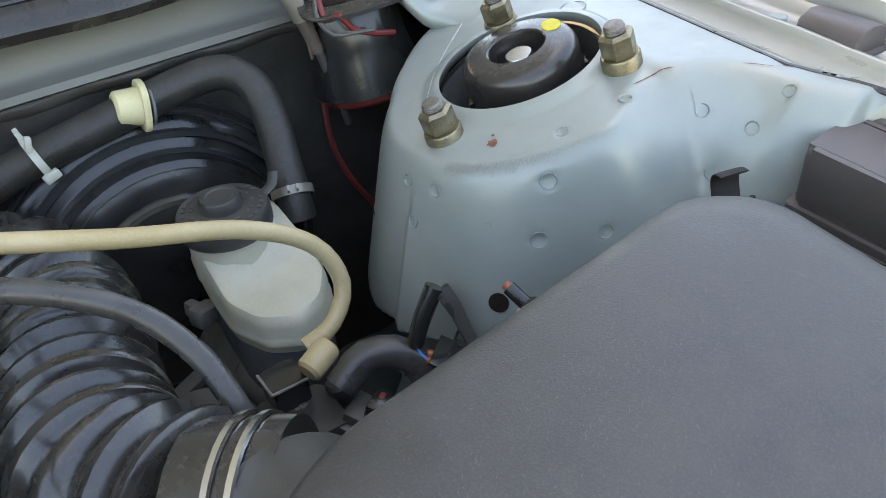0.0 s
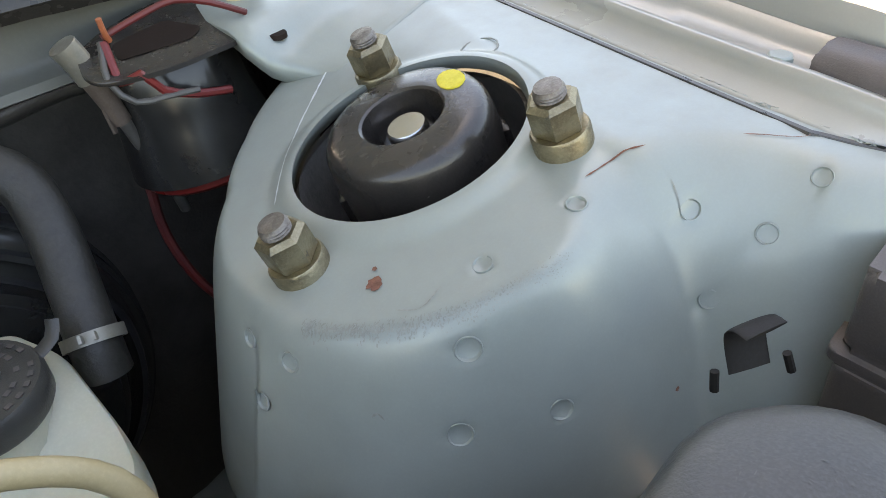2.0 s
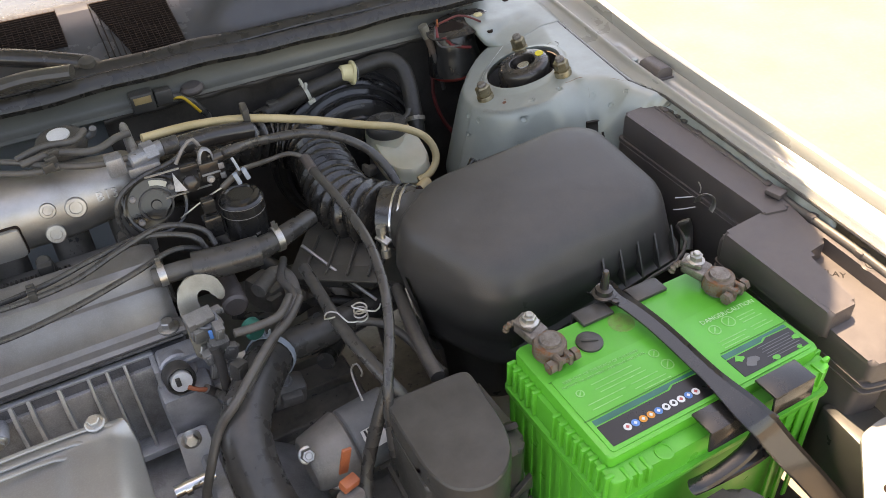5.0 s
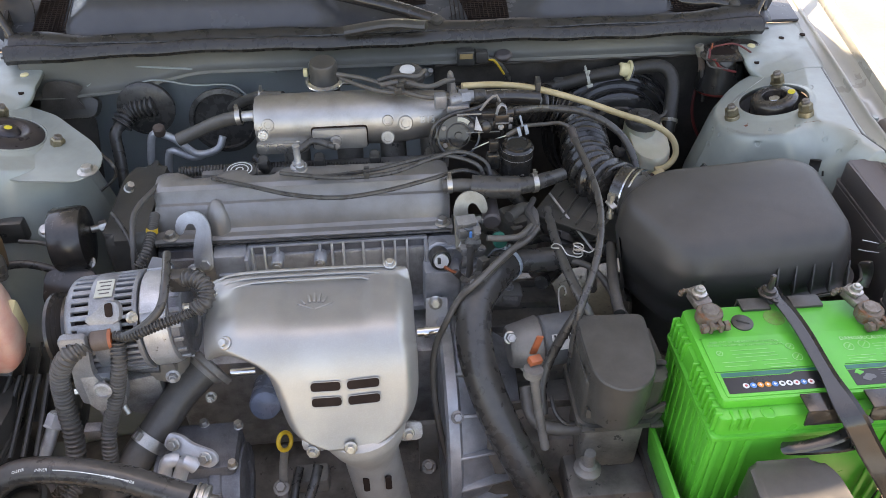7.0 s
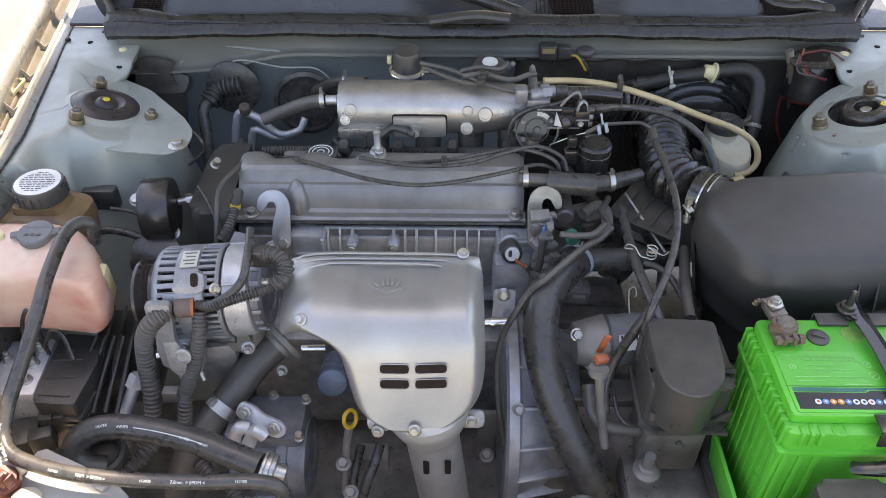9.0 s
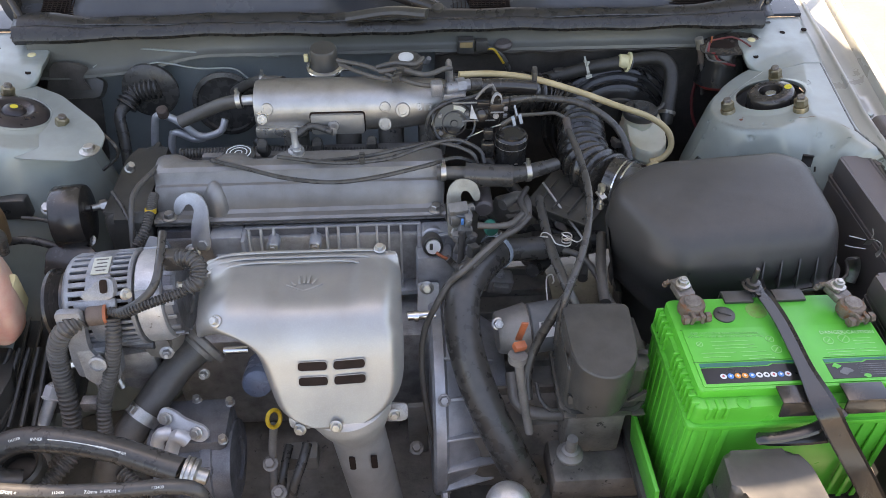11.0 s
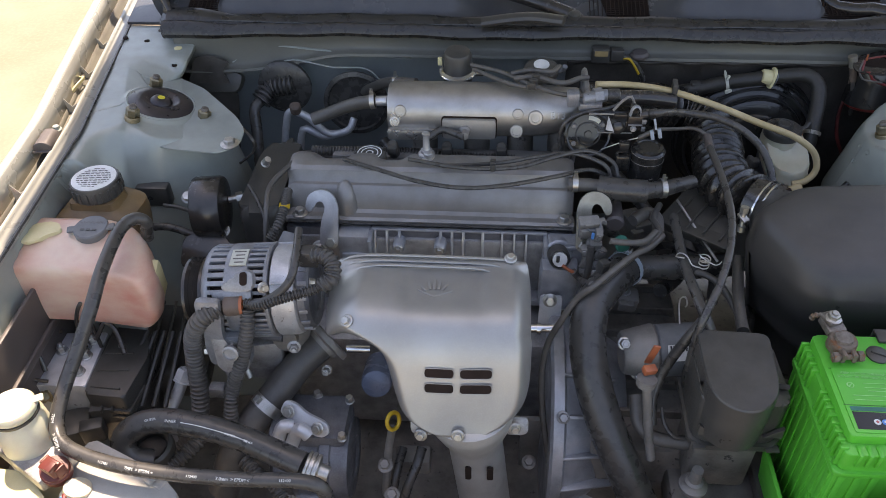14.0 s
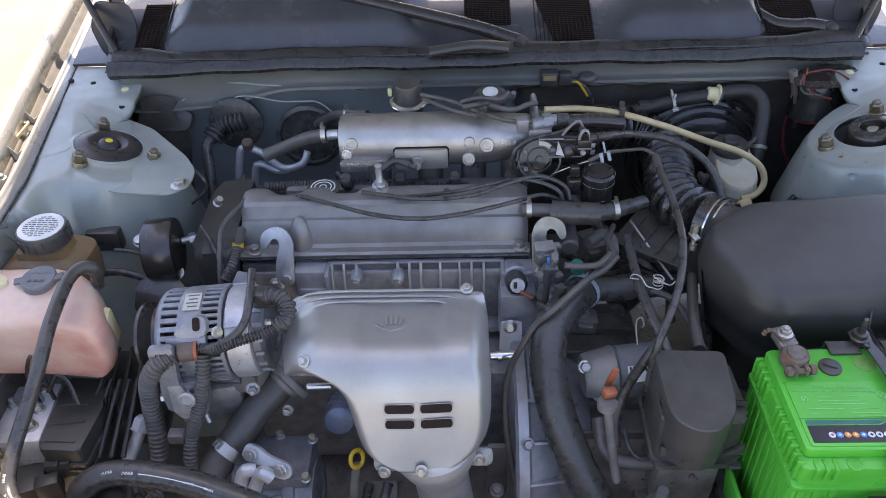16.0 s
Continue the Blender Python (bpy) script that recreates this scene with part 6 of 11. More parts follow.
# tray under the battery
bm = bmesh.new()
box(bm, (0.395, -0.055, 0.618), (0.29, 0.20, 0.02), 0.006)
single("battery_tray", bm, BLACK, "black plastic battery tray", "battery tray")
bm = bmesh.new()
box(bm, (0.256, -0.085, 0.655), (0.006, 0.12, 0.075), 0.002, (0, -8, 0))
box(bm, (0.330, -0.158, 0.655), (0.13, 0.006, 0.06), 0.002)
single("battery_tray_edge", bm, GREEN, "bright green plastic edge of the battery sleeve", "battery sleeve")


def fuse_box():
    """Long fuse box against the fender: two lids at different heights."""
    ob = thing("fuse_box", "brownish black plastic fuse and relay box", "fuse box", (0.58, 0.06, 0.70))
    def shaped(name, pts, h0, h1, r, label="", under=ob, bevel=0.005):
        """A moulded box that falls with the wing towards the front."""
        if sum(a[0] * b[1] - b[0] * a[1] for a, b in zip(pts, pts[1:] + pts[:1])) < 0:
            pts = pts[::-1]
        bm = slab(bmesh.new(), rounded(pts, r), h0, h1, bevel, 3)
        for v in bm.verts:
            v.co.z -= 0.09 * (0.25 - v.co.y)
        return part(name, bm, BROWNBLACK, under, label)
    long_pts = [(0.582, 0.250)] + plan((0.592, 0.035, 0.873), (0.591, 0.030, 0.873), (0.622, 0.023, 0.872), (0.630, 0.045, 0.874)) + plan((0.628, 0.252, 0.897))
    lid = shaped("long_lid", long_pts, 0.862, 0.895, 0.004)
    shaped("lid_rim", [(x + (0.003 if x > 0.6 else -0.003), y + (0.003 if y > 0.2 else 0)) for x, y in long_pts], 0.858, 0.8625, 0.004, "", lid, 0.001)
    shaped("body", [(x + (0.004 if x > 0.6 else -0.004), y) for x, y in long_pts], 0.70, 0.858, 0.005, bevel=0.002)
    relay = plan((0.535, 0.031, 0.872), (0.592, 0.035, 0.873), (0.631, 0.042, 0.874), (0.618, -0.029, 0.866), (0.586, -0.033, 0.866), (0.576, -0.102, 0.856), (0.540, -0.102, 0.856))
    shaped("relay_lid", relay, 0.860, 0.8925, 0.005)
    rim = plan((0.547, 0.045, 0.855), (0.605, 0.044, 0.860), (0.647, 0.053, 0.860), (0.639, -0.022, 0.850), (0.624, -0.104, 0.835), (0.579, -0.158, 0.830), (0.546, -0.150, 0.830))
    front = shaped("front_lid", rim, 0.846, 0.872, 0.006)
    shaped("body", [(x * 0.985 + 0.0088, y * 0.97) for x, y in rim], 0.70, 0.848, 0.006, bevel=0.002)
    for h in (0.842, 0.834):
        shaped("rim", [(0.573 + (x - 0.573) * 1.02, y * 1.01) for x, y in rim], h - 0.003, h, 0.006, "", front, 0.001)
    lettering("moulded_text", "RELAY", 0.0105, (0.5935, -0.0415, 0.8459), (0.68, -0.73, -0.066), (0.73, 0.68, 0.061), CLIPBLACK, front, 0.0005)
    bm = bmesh.new()
    for k in range(3):
        box(bm, Vector((0.638, 0.224, 0.894)) + Vector((-0.001 * k, -0.012 * k, -0.001 * k)), (0.010, 0.007, 0.003), 0.001, (0, 0, -8))
    part("latch", bm, BLACK, lid)
    channel = [(0.627, 0.272), (0.641, 0.272), (0.640, 0.250), (0.6395, 0.10), (0.6390, -0.02), (0.636, -0.125), (0.622, -0.120), (0.624, 0.04)]
    loom = shaped("wiring_channel", channel, 0.862, 0.8890, 0.002, bevel=0.001)
    bm = bmesh.new()
    tube(bm, [(0.6335, y, 0.8915 - 0.093 * (0.25 - y) + 0.0012 * math.sin(y * 90)) for y in (0.244, 0.20, 0.15, 0.10, 0.05, 0.0, -0.05, -0.10)], 0.0050, 10, 0.01)
    part("taped_loom", bm, RUBBER_DULL, loom, "dusty taped wiring loom")
    for y in (0.232, 0.176, 0.128, 0.066, 0.004, -0.058):
        bm = bmesh.new()
        box(bm, (0.634, y, 0.8925 - 0.093 * (0.25 - y)), (0.0125, 0.010, 0.009), 0.002, (0, 0, -4))
        part("channel_clip", bm, BROWNBLACK, loom)
    bm = bmesh.new()
    lathe(bm, (0.631, -0.072, 0.8565), (0, -0.1, 1), [(0.0095, 0), (0.0095, 0.003), (0.008, 0.004), (0.0075, 0.003), (0.0055, 0.003), (0.005, 0.0045), (0.001, 0.0045)], 22)
    part("clip_washer", bm, RUBBER_DULL, loom, "round grey clip")
    bm = bmesh.new()
    box(bm, (0.6235, 0.046, 0.8815), (0.016, 0.018, 0.006), 0.0015, (0, 0, 12))
    part("latch", bm, BROWNBLACK, lid)
    return ob


fuse_box()

# black cover of the relay bracket beside the battery
ob = thing("relay_cover", "black plastic rounded relay cover beside the battery", "relay cover", (0.20, 0.01, 0.66))
bm = slab(bmesh.new(), rounded([(0.150, -0.036), (0.162, -0.046), (0.242, -0.044), (0.252, -0.034), (0.250, 0.048), (0.152, 0.052)], 0.004), 0.724, 0.796, 0.004, 3)
hood_part = part("cover", bm, BLACK, ob)
top = rounded([(0.153, 0.052), (0.152, 0.008), (0.152, -0.036), (0.160, -0.060), (0.176, -0.072), (0.194, -0.075), (0.212, -0.068), (0.228, -0.050), (0.235, -0.024), (0.237, 0.010), (0.240, 0.048)], 0.012, 4)
tx, ty = sum(p[0] for p in top) / len(top), sum(p[1] for p in top) / len(top)
bm = bmesh.new()
rings(bm, [[Vector((tx + (x - tx) * f, ty + (y - ty) * f, z)) for x, y in top] for f, z in ((0.97, 0.745), (1.0, 0.780), (1.0, 0.814), (0.985, 0.8195), (0.955, 0.8215), (0.5, 0.8222))])
part("tongue", bm, BLACK, ob, "rounded raised tongue of the cover", sharp=24)
for x0, sgn in ((0.152, 1), (0.250, -1)):
    for z0, y0 in ((0.797, -0.010), (0.745, -0.046)):
        bm = bmesh.new()
        pts3 = [(0, 0), (0.022 * sgn, 0), (0, 0.016)]
        prism(bm, pts3 if sgn > 0 else pts3[::-1], (x0, y0, z0), (1, 0, 0), (0, -0.5, 0.5) if z0 > 0.77 else (0, 0.1, 0.9), 0.006, 0.001)
        part("gusset", bm, BLACK, hood_part)
bm = slab(bmesh.new(), rounded([(0.146, -0.040), (0.162, -0.052), (0.244, -0.050), (0.258, -0.036), (0.254, 0.050), (0.148, 0.054)], 0.004), 0.716, 0.725, 0.002, 2)
part("rim", bm, BLACK, ob)
bm = bmesh.new()
box(bm, (0.203, 0.008, 0.66), (0.080, 0.075, 0.115), 0.008)
part("base", bm, GRIME, ob)
for x in (0.158, 0.245):
    bm = bmesh.new()
    box(bm, (x, -0.050, 0.722), (0.016, 0.010, 0.004), 0.001)
    part("tab", bm, BLACK, ob)

# sunlit end of the front panel beside the battery
fp = thing("front_panel_end", "pale sage painted front panel end in the sun", "body panel", (0.552, -0.194, 0.740), kind="structure")
bm = slab(bmesh.new(), rounded(plan((0.532, -0.171, 0.775), (0.562, -0.168, 0.780), (0.604, -0.174, 0.785), (0.599, -0.253, 0.780), (0.480, -0.303, 0.765), (0.443, -0.247, 0.765))[::-1], 0.008), 0.766, 0.770, 0.001)
part("panel", bm, PAINT_OUT, fp)
for p in ((0.559, -0.191, 0.770), (0.504, -0.223, 0.770)):
    part("hole", lathe(bmesh.new(), p, (0, 0, 1), [(0.006, -0.001), (0.0058, 0.0006), (0.0005, 0.0006)], 18), SLOT, fp, "small dark round hole")
bm = bmesh.new()
box(bm, (0.554, -0.186, 0.700), (0.05, 0.12, 0.12), 0.006, (0, 0, -8))
part("lamp_bracket", bm, BLACK, fp, "black plastic lamp bracket")

# small fuse cover in front of the battery
ob = thing("fusible_link_cover", "dusty black fusible link cover in front of the battery", "fuse cover", (0.34, -0.19, 0.70))
bm = bmesh.new()
slab(bm, rounded([(0.300, -0.158), (0.378, -0.158), (0.392, -0.18), (0.395, -0.235), (0.33, -0.235), (0.318, -0.21), (0.296, -0.21)], 0.010), 0.735, 0.792, 0.007, 3)
part("cover", bm, BLACK, ob)
bm = bmesh.new()
slab(bm, rounded([(0.292, -0.164), (0.398, -0.164), (0.400, -0.24), (0.292, -0.215)], 0.008), 0.64, 0.737, 0.003)
part("base", bm, BLACK, ob)

# brake booster, master cylinder reservoir
boost = thing("brake_booster", "large black brake booster drum on the firewall", "brake booster", (0.34, 0.60, 0.65))
c, ax = Vector((0.345, 0.612, 0.744)), Vector((0.02, -1, 0.06)).normalized()
bm = bmesh.new()
lathe(bm, c + ax * -0.02, ax, [(0.118, 0), (0.122, 0.01), (0.122, 0.028), (0.119, 0.032), (0.118, 0.046), (0.112, 0.052), (0.098, 0.054), (0.094, 0.058), (0.092, 0.068), (0.086, 0.072), (0.070, 0.074), (0.066, 0.082), (0.045, 0.088), (0.001, 0.09)], 56)
part("drum", bm, GLOSSBLACK, boost)
for r, h in ((0.1225, 0.006), (0.119, 0.021), (0.108, 0.0345), (0.0945, 0.037), (0.0865, 0.0505), (0.0675, 0.0580)):
    bm = bmesh.new()
    lathe(bm, c + ax * (h - 0.002), ax, [(r - 0.003, -0.0025), (r, -0.002), (r + 0.0022, 0.0005), (r + 0.0004, 0.0032), (r - 0.003, 0.0034)], 56, (False, False))
    part("pressed_ring", bm, RINGBLACK, boost)
mc = thing("brake_master_cylinder", "brake master cylinder with a milky fluid reservoir and black cap", "master cylinder", (0.37, 0.50, 0.70))
bm = bmesh.new()
cyl(bm, (0.350, 0.53, 0.712), (0.365, 0.36, 0.715), 0.018, 0.015, bev=0.003)
part("cylinder", bm, GRIME, mc)
out = rounded(plan((0.3481, 0.5338, 0.8), (0.3425, 0.490, 0.8), (0.3400, 0.4460, 0.8), (0.3500, 0.4200, 0.8), (0.3700, 0.4060, 0.8), (0.3900, 0.4150, 0.8), (0.4050, 0.4380, 0.8), (0.4085, 0.4600, 0.8), (0.4080, 0.5100, 0.8), (0.3960, 0.5450, 0.8), (0.3700, 0.5560, 0.8)), 0.007, 4)
cx, cy = sum(p[0] for p in out) / len(out), sum(p[1] for p in out) / len(out)
bm = bmesh.new()
rings(bm, [[Vector((cx + (x - cx) * f, cy + (y - cy) * f, z + 0.016 * smoothstep(-0.05, 0.05, y - cy) * smoothstep(0.785, 0.80, z))) for x, y in out] for f, z in ((0.93, 0.772), (0.955, 0.773), (0.97, 0.779), (1.0, 0.7795), (1.015, 0.7805), (1.015, 0.7835), (1.0, 0.785), (0.99, 0.787), (0.985, 0.793), (0.965, 0.7975), (0.93, 0.8005), (0.86, 0.802), (0.5, 0.8025), (0.2, 0.8025))])
tank = part("reservoir", bm, MILKY, mc, "milky translucent reservoir", sharp=35)
bm = bmesh.new()
lathe(bm, (0.368, 0.495, 0.79), (0, 0, 1), [(0.027, 0), (0.026, 0.020), (0.0255, 0.031)], 36)
part("filler_neck", bm, MILKY, tank)
bm = bmesh.new()
capc = Vector((0.368, 0.495, 0.820))
lathe(bm, capc, (0, 0, 1), [(0.0285, 0), (0.0295, 0.002), (0.0295, 0.012), (0.028, 0.0145), (0.015, 0.015), (0.0135, 0.0155), (0.013, 0.022), (0.012, 0.0235), (0.009, 0.0235), (0.008, 0.0225), (0.001, 0.0225)], 40)
cap_ob = part("cap", bm, BLACK, tank, "black cap with raised lettering")
bits = bmesh.new()
for k in range(26):
    a = 2 * math.pi * k / 26
    for rr, skip in ((0.019, 3), (0.0245, 13)):
        if k % skip:
            box(bits, capc + Vector((math.cos(a) * rr, math.sin(a) * rr, 0.0148)), (0.0030, 0.0022, 0.0009), 0, (0, 0, math.degrees(a) + 90))
part("raised_lettering", bits, BROWNBLACK, tank, "ring of worn raised lettering")
bm = bmesh.new()
tube(bm, [capc + Vector((0.026, 0, 0.012)), capc + Vector((0.036, 0.004, 0.014)), capc + Vector((0.040, 0.008, 0.020))], 0.004, 8, flat=0.4)
part("cap_tab", bm, BLACK, tank)
bm = bmesh.new()
rings(bm, [[Vector((cx + (x - cx) * f, cy + (y - cy) * f, z)) for x, y in out] for f, z in ((0.84, 0.725), (0.92, 0.735), (0.94, 0.774))])
part("lower_reservoir", bm, GREYCAP, mc, "grey lower half of the reservoir")
bm = bmesh.new()
box(bm, (0.337, 0.493, 0.765), (0.018, 0.014, 0.014), 0.003, (0, 10, 20))
box(bm, (0.333, 0.503, 0.765), (0.008, 0.011, 0.011), 0.002, (0, 10, 20))
part("level_switch_plug", bm, LABELGREY, mc, "grey level switch plug")

# vacuum hose of the booster
bh = thing("booster_hose", "thick dull black brake vacuum hose with a yellow grommet", "hose", (0.35, 0.59, 0.80))
part("rubber", tube(bmesh.new(), [(0.2040, 0.590, 0.8380), (0.2492, 0.5900, 0.8507), (0.2870, 0.5900, 0.8610), (0.3210, 0.5880, 0.8679), (0.3602, 0.5860, 0.8751), (0.3924, 0.5830, 0.8812), (0.4166, 0.5760, 0.8830), (0.4301, 0.5620, 0.8731), (0.4300, 0.5430, 0.8531), (0.4244, 0.5220, 0.8310), (0.4197, 0.5060, 0.8133), (0.418, 0.500, 0.800)], 0.0120, 24), HOSEDARK, bh)
q = Vector((0.3600, 0.5840, 0.8750))
gx = Vector((0.98, -0.05, -0.16)).normalized()
bm = bmesh.new()
lathe(bm, q - gx * 0.018, gx, [(0.0100, 0), (0.0118, 0.0015), (0.0128, 0.017), (0.0120, 0.0175)], 28)
prism(bm, rounded([(-0.0165, -0.0135), (0.0165, -0.0135), (0.0165, 0.0135), (-0.0165, 0.0135)], 0.010, 5), q - gx * 0.0020, axes(gx)[1], axes(gx)[0] * -1, 0.0045, 0.001)
part("grommet", bm, CREAM2, bh, "cream yellow plastic grommet")
bm = bmesh.new()
lathe(bm, q + gx * 0.006 + Vector((-0.002, 0, 0)), gx, [(0.0130, 0), (0.0137, 0.0004), (0.0137, 0.0015), (0.0130, 0.002)], 24, (False, False))
part("print_band", bm, GREYCAP, bh, "faint moulded band")


def spring_clamp(p, axis, r, material, label="spring steel hose clamp", width=0.0075):
    single("hose_clamp", clamp_ring(bmesh.new(), p, axis, r, width), material, label, "hose clamp", "hose clamps")


spring_clamp((0.4205, 0.5085, 0.8155), (0.2, 0.62, 0.75), 0.0134, ZINCPALE, "pale zinc spring clamp on the booster hose", 0.006)
spring_clamp((0.2890, 0.590, 0.8615), (0.95, 0.0, 0.25), 0.0134, LABEL, "white plastic clip on a black hose", 0.005)
bm = bmesh.new()
box(bm, (0.2865, 0.577, 0.8770), (0.004, 0.005, 0.010), 0.0012, (0, 15, 0))
box(bm, (0.2920, 0.577, 0.8520), (0.011, 0.005, 0.006), 0.0012, (0, -15, 10))
single("hose_clip_tab", bm, LABEL, "small white plastic tabs of the hose clip", "clip")
# line along the firewall
hose("firewall_pipe", [(0.054, 0.596, 0.858), (0.163, 0.594, 0.851), (0.241, 0.592, 0.850), (0.274, 0.590, 0.855)], 0.0025, BLACKSTEEL, "thin dark pipe along the firewall", "pipe", seg=8)
bm = bmesh.new()
box(bm, (0.240, 0.590, 0.853), (0.020, 0.014, 0.018), 0.003)
single("pipe_bracket", bm, BLACK, "small black pipe bracket", "bracket")

# cream hose from the engine to the valve
ch = thing("cream_hose", "yellowed cream rubber hose with brown stains", "hose", (0.2, 0.40, 0.86))
part("rubber", tube(bmesh.new(), [(0.048, 0.428, 0.943), (0.106, 0.440, 0.936), (0.167, 0.440, 0.926), (0.235, 0.422, 0.912), (0.296, 0.411, 0.892), (0.352, 0.411, 0.870), (0.385, 0.404, 0.848), (0.394, 0.395, 0.822), (0.380, 0.386, 0.806), (0.361, 0.385, 0.800)], 0.0050, 16), CREAM, ch)
bm = bmesh.new()
box(bm, (0.168, 0.443, 0.926), (0.008, 0.024, 0.030), 0.002, (0, 0, -6))
part("clip", bm, BLACK, ch, "black plastic clip")
valve = thing("vacuum_valve", "black vacuum switching valve with a cream elbow", "valve", (0.36, 0.36, 0.76))
bm = bmesh.new()
lathe(bm, (0.372, 0.378, 0.800), (-1, -0.35, -0.25), [(0.0065, 0), (0.0078, 0.002), (0.0078, 0.018), (0.006, 0.020)], 16)
part("elbow", bm, CREAM, valve, "cream elbow piece")
bm = bmesh.new()
slab(bm, rounded(plan((0.334, 0.394, 0.790), (0.334, 0.375, 0.790), (0.355, 0.375, 0.790), (0.354, 0.394, 0.790)), 0.002), 0.772, 0.790, 0.0012)
part("plug", bm, GLOSSBLACK, valve)
bm = bmesh.new()
cyl(bm, (0.333, 0.393, 0.790), (0.333, 0.374, 0.790), 0.0009, seg=8)
cyl(bm, (0.333, 0.374, 0.790), (0.354, 0.373, 0.790), 0.0009, seg=8)
part("plug_rim", bm, LABELGREY, valve, "worn pale rim")
bm = bmesh.new()
slab(bm, rounded(plan((0.327, 0.392, 0.772), (0.326, 0.364, 0.772), (0.337, 0.365, 0.772), (0.337, 0.349, 0.772), (0.364, 0.348, 0.772), (0.364, 0.383, 0.772)), 0.003), 0.735, 0.772, 0.0018)
part("body", bm, BOXBLACK, valve)
rng = random.Random(5)
for k in range(6):
    bm = bmesh.new()
    box(bm, Vector((0.347, 0.375, 0.772)) + Vector((rng.uniform(-0.003, 0.003), rng.uniform(-0.003, 0.003), 0)), (rng.uniform(0.002, 0.004), 0.0015, 0.0008), 0, (0, 0, rng.uniform(0, 180)))
    part("worn_mark", bm, LABELGREY, valve, "worn pale moulded mark")
bm = bmesh.new()
cyl(bm, (0.374, 0.369, 0.758), (0.370, 0.373, 0.778), 0.0085, bev=0.002)
part("port", bm, BOXBLACK, valve)
for p, size, m in (((0.371, 0.350, 0.768), (0.020, 0.016, 0.014), BLACK), ((0.379, 0.342, 0.775), (0.016, 0.013, 0.012), GLOSSBLACK), ((0.382, 0.344, 0.780), (0.006, 0.004, 0.003), REDWIRE), ((0.363, 0.352, 0.764), (0.018, 0.012, 0.012), BLACK)):
    bm = bmesh.new()
    box(bm, p, size, 0.0015, (15, 5, 32))
    part("plug_piece", bm, m, valve)
bm = bmesh.new()
lathe(bm, (0.303, 0.444, 0.715), (0, 0, 1), [(0.030, -0.03), (0.030, 0.012), (0.028, 0.014), (0.001, 0.0142)], 40)
box(bm, Vector((0.309, 0.490, 0.715)), (0.05, 0.012, 0.006), 0.001, (0, 0, 25))
single("round_canister", bm, GRIME, "dull dark grey round canister beside the intake duct", "canister")
hose("valve_hose", [(0.366, 0.36, 0.785), (0.385, 0.362, 0.795), (0.405, 0.352, 0.79), (0.412, 0.335, 0.765), (0.410, 0.320, 0.74)], 0.0095, RUBBER, "short black hose from the valve", seg=14)
hose("canister_hose", [(0.418, 0.352, 0.745), (0.422, 0.345, 0.775), (0.432, 0.325, 0.785), (0.445, 0.305, 0.778), (0.455, 0.288, 0.765)], 0.0095, RUBBER_DULL, "black hose running behind the air cleaner", seg=14)
cn = thing("wiring_connector", "black wiring connector with a short taped loom", "connector", (0.440, 0.308, 0.79), "wiring connectors")
turn_cn = (20, 10, 40)
bm = bmesh.new()
box(bm, (0.425, 0.331, 0.786), (0.024, 0.0170, 0.0155), 0.0012, turn_cn)
for e in (-1, 1):
    box(bm, Vector((0.421, 0.3345, 0.787)) + Vector((0.0057, 0.0066, 0.0015)) * e, (0.028, 0.0016, 0.0150), 0.0005, turn_cn)
box(bm, (0.4195, 0.3335, 0.7955), (0.027, 0.0150, 0.0016), 0.0005, turn_cn)
house = part("housing", bm, GLOSSBLACK, cn)
bm = bmesh.new()
box(bm, (0.431, 0.3235, 0.7900), (0.016, 0.0125, 0.0135), 0.0014, turn_cn)
box(bm, (0.4335, 0.3200, 0.7975), (0.012, 0.0050, 0.0040), 0.0008, turn_cn)
for k in range(3):
    box(bm, Vector((0.4290, 0.3300, 0.7965)) + Vector((0.0030, -0.0034, 0.0003)) * k, (0.0012, 0.0100, 0.0022), 0.0003, turn_cn)
part("latch", bm, GLOSSBLACK, house)
for k in range(2):
    part("seal", lathe(bmesh.new(), Vector((0.4125, 0.3410, 0.7895)) + Vector((0.0030, 0.0035, 0.0006)) * k, (-0.72, 0.62, 0.2), [(0.0026, -0.004), (0.0026, 0.0016), (0.0019, 0.0020), (0.0019, 0.0010), (0.0003, 0.0010)], 14), ORANGE, cn, "orange rubber wire seal")
bm = bmesh.new()
tube(bm, [(0.4095, 0.3495, 0.7975), (0.4150, 0.3505, 0.8090), (0.4215, 0.3515, 0.8190), (0.4275, 0.3520, 0.8275)], 0.0047, 14, 0.002, r_end=0.0056)
part("loom", bm, GLOSSBLACK, cn)
bm = bmesh.new()
tube(bm, [(0.4300, 0.3500, 0.8250), (0.4330, 0.3440, 0.8160), (0.4350, 0.3380, 0.8040), (0.4360, 0.3320, 0.7960)], 0.0060, 10, 0.003, r_end=0.0046, flat=0.55)
part("tape_fold", bm, RUBBER, cn, "folded black tape")
bm = bmesh.new()
tube(bm, [(0.4100, 0.3490, 0.7990), (0.4090, 0.3460, 0.7945), (0.4110, 0.3425, 0.7905)], 0.0015, 8, 0.001)
single("blue_wire", bm, DOTBLUE, "short blue wire at the connector", "wire")
cn = thing("wiring_connector", "black wiring plug clipped to the tower", "connector", (0.4545, 0.2937, 0.8286), "wiring connectors")
turn_cn = (25, 10, 30)
bm = bmesh.new()
box(bm, (0.4530, 0.2912, 0.8326), (0.019, 0.0120, 0.0105), 0.0022, turn_cn)
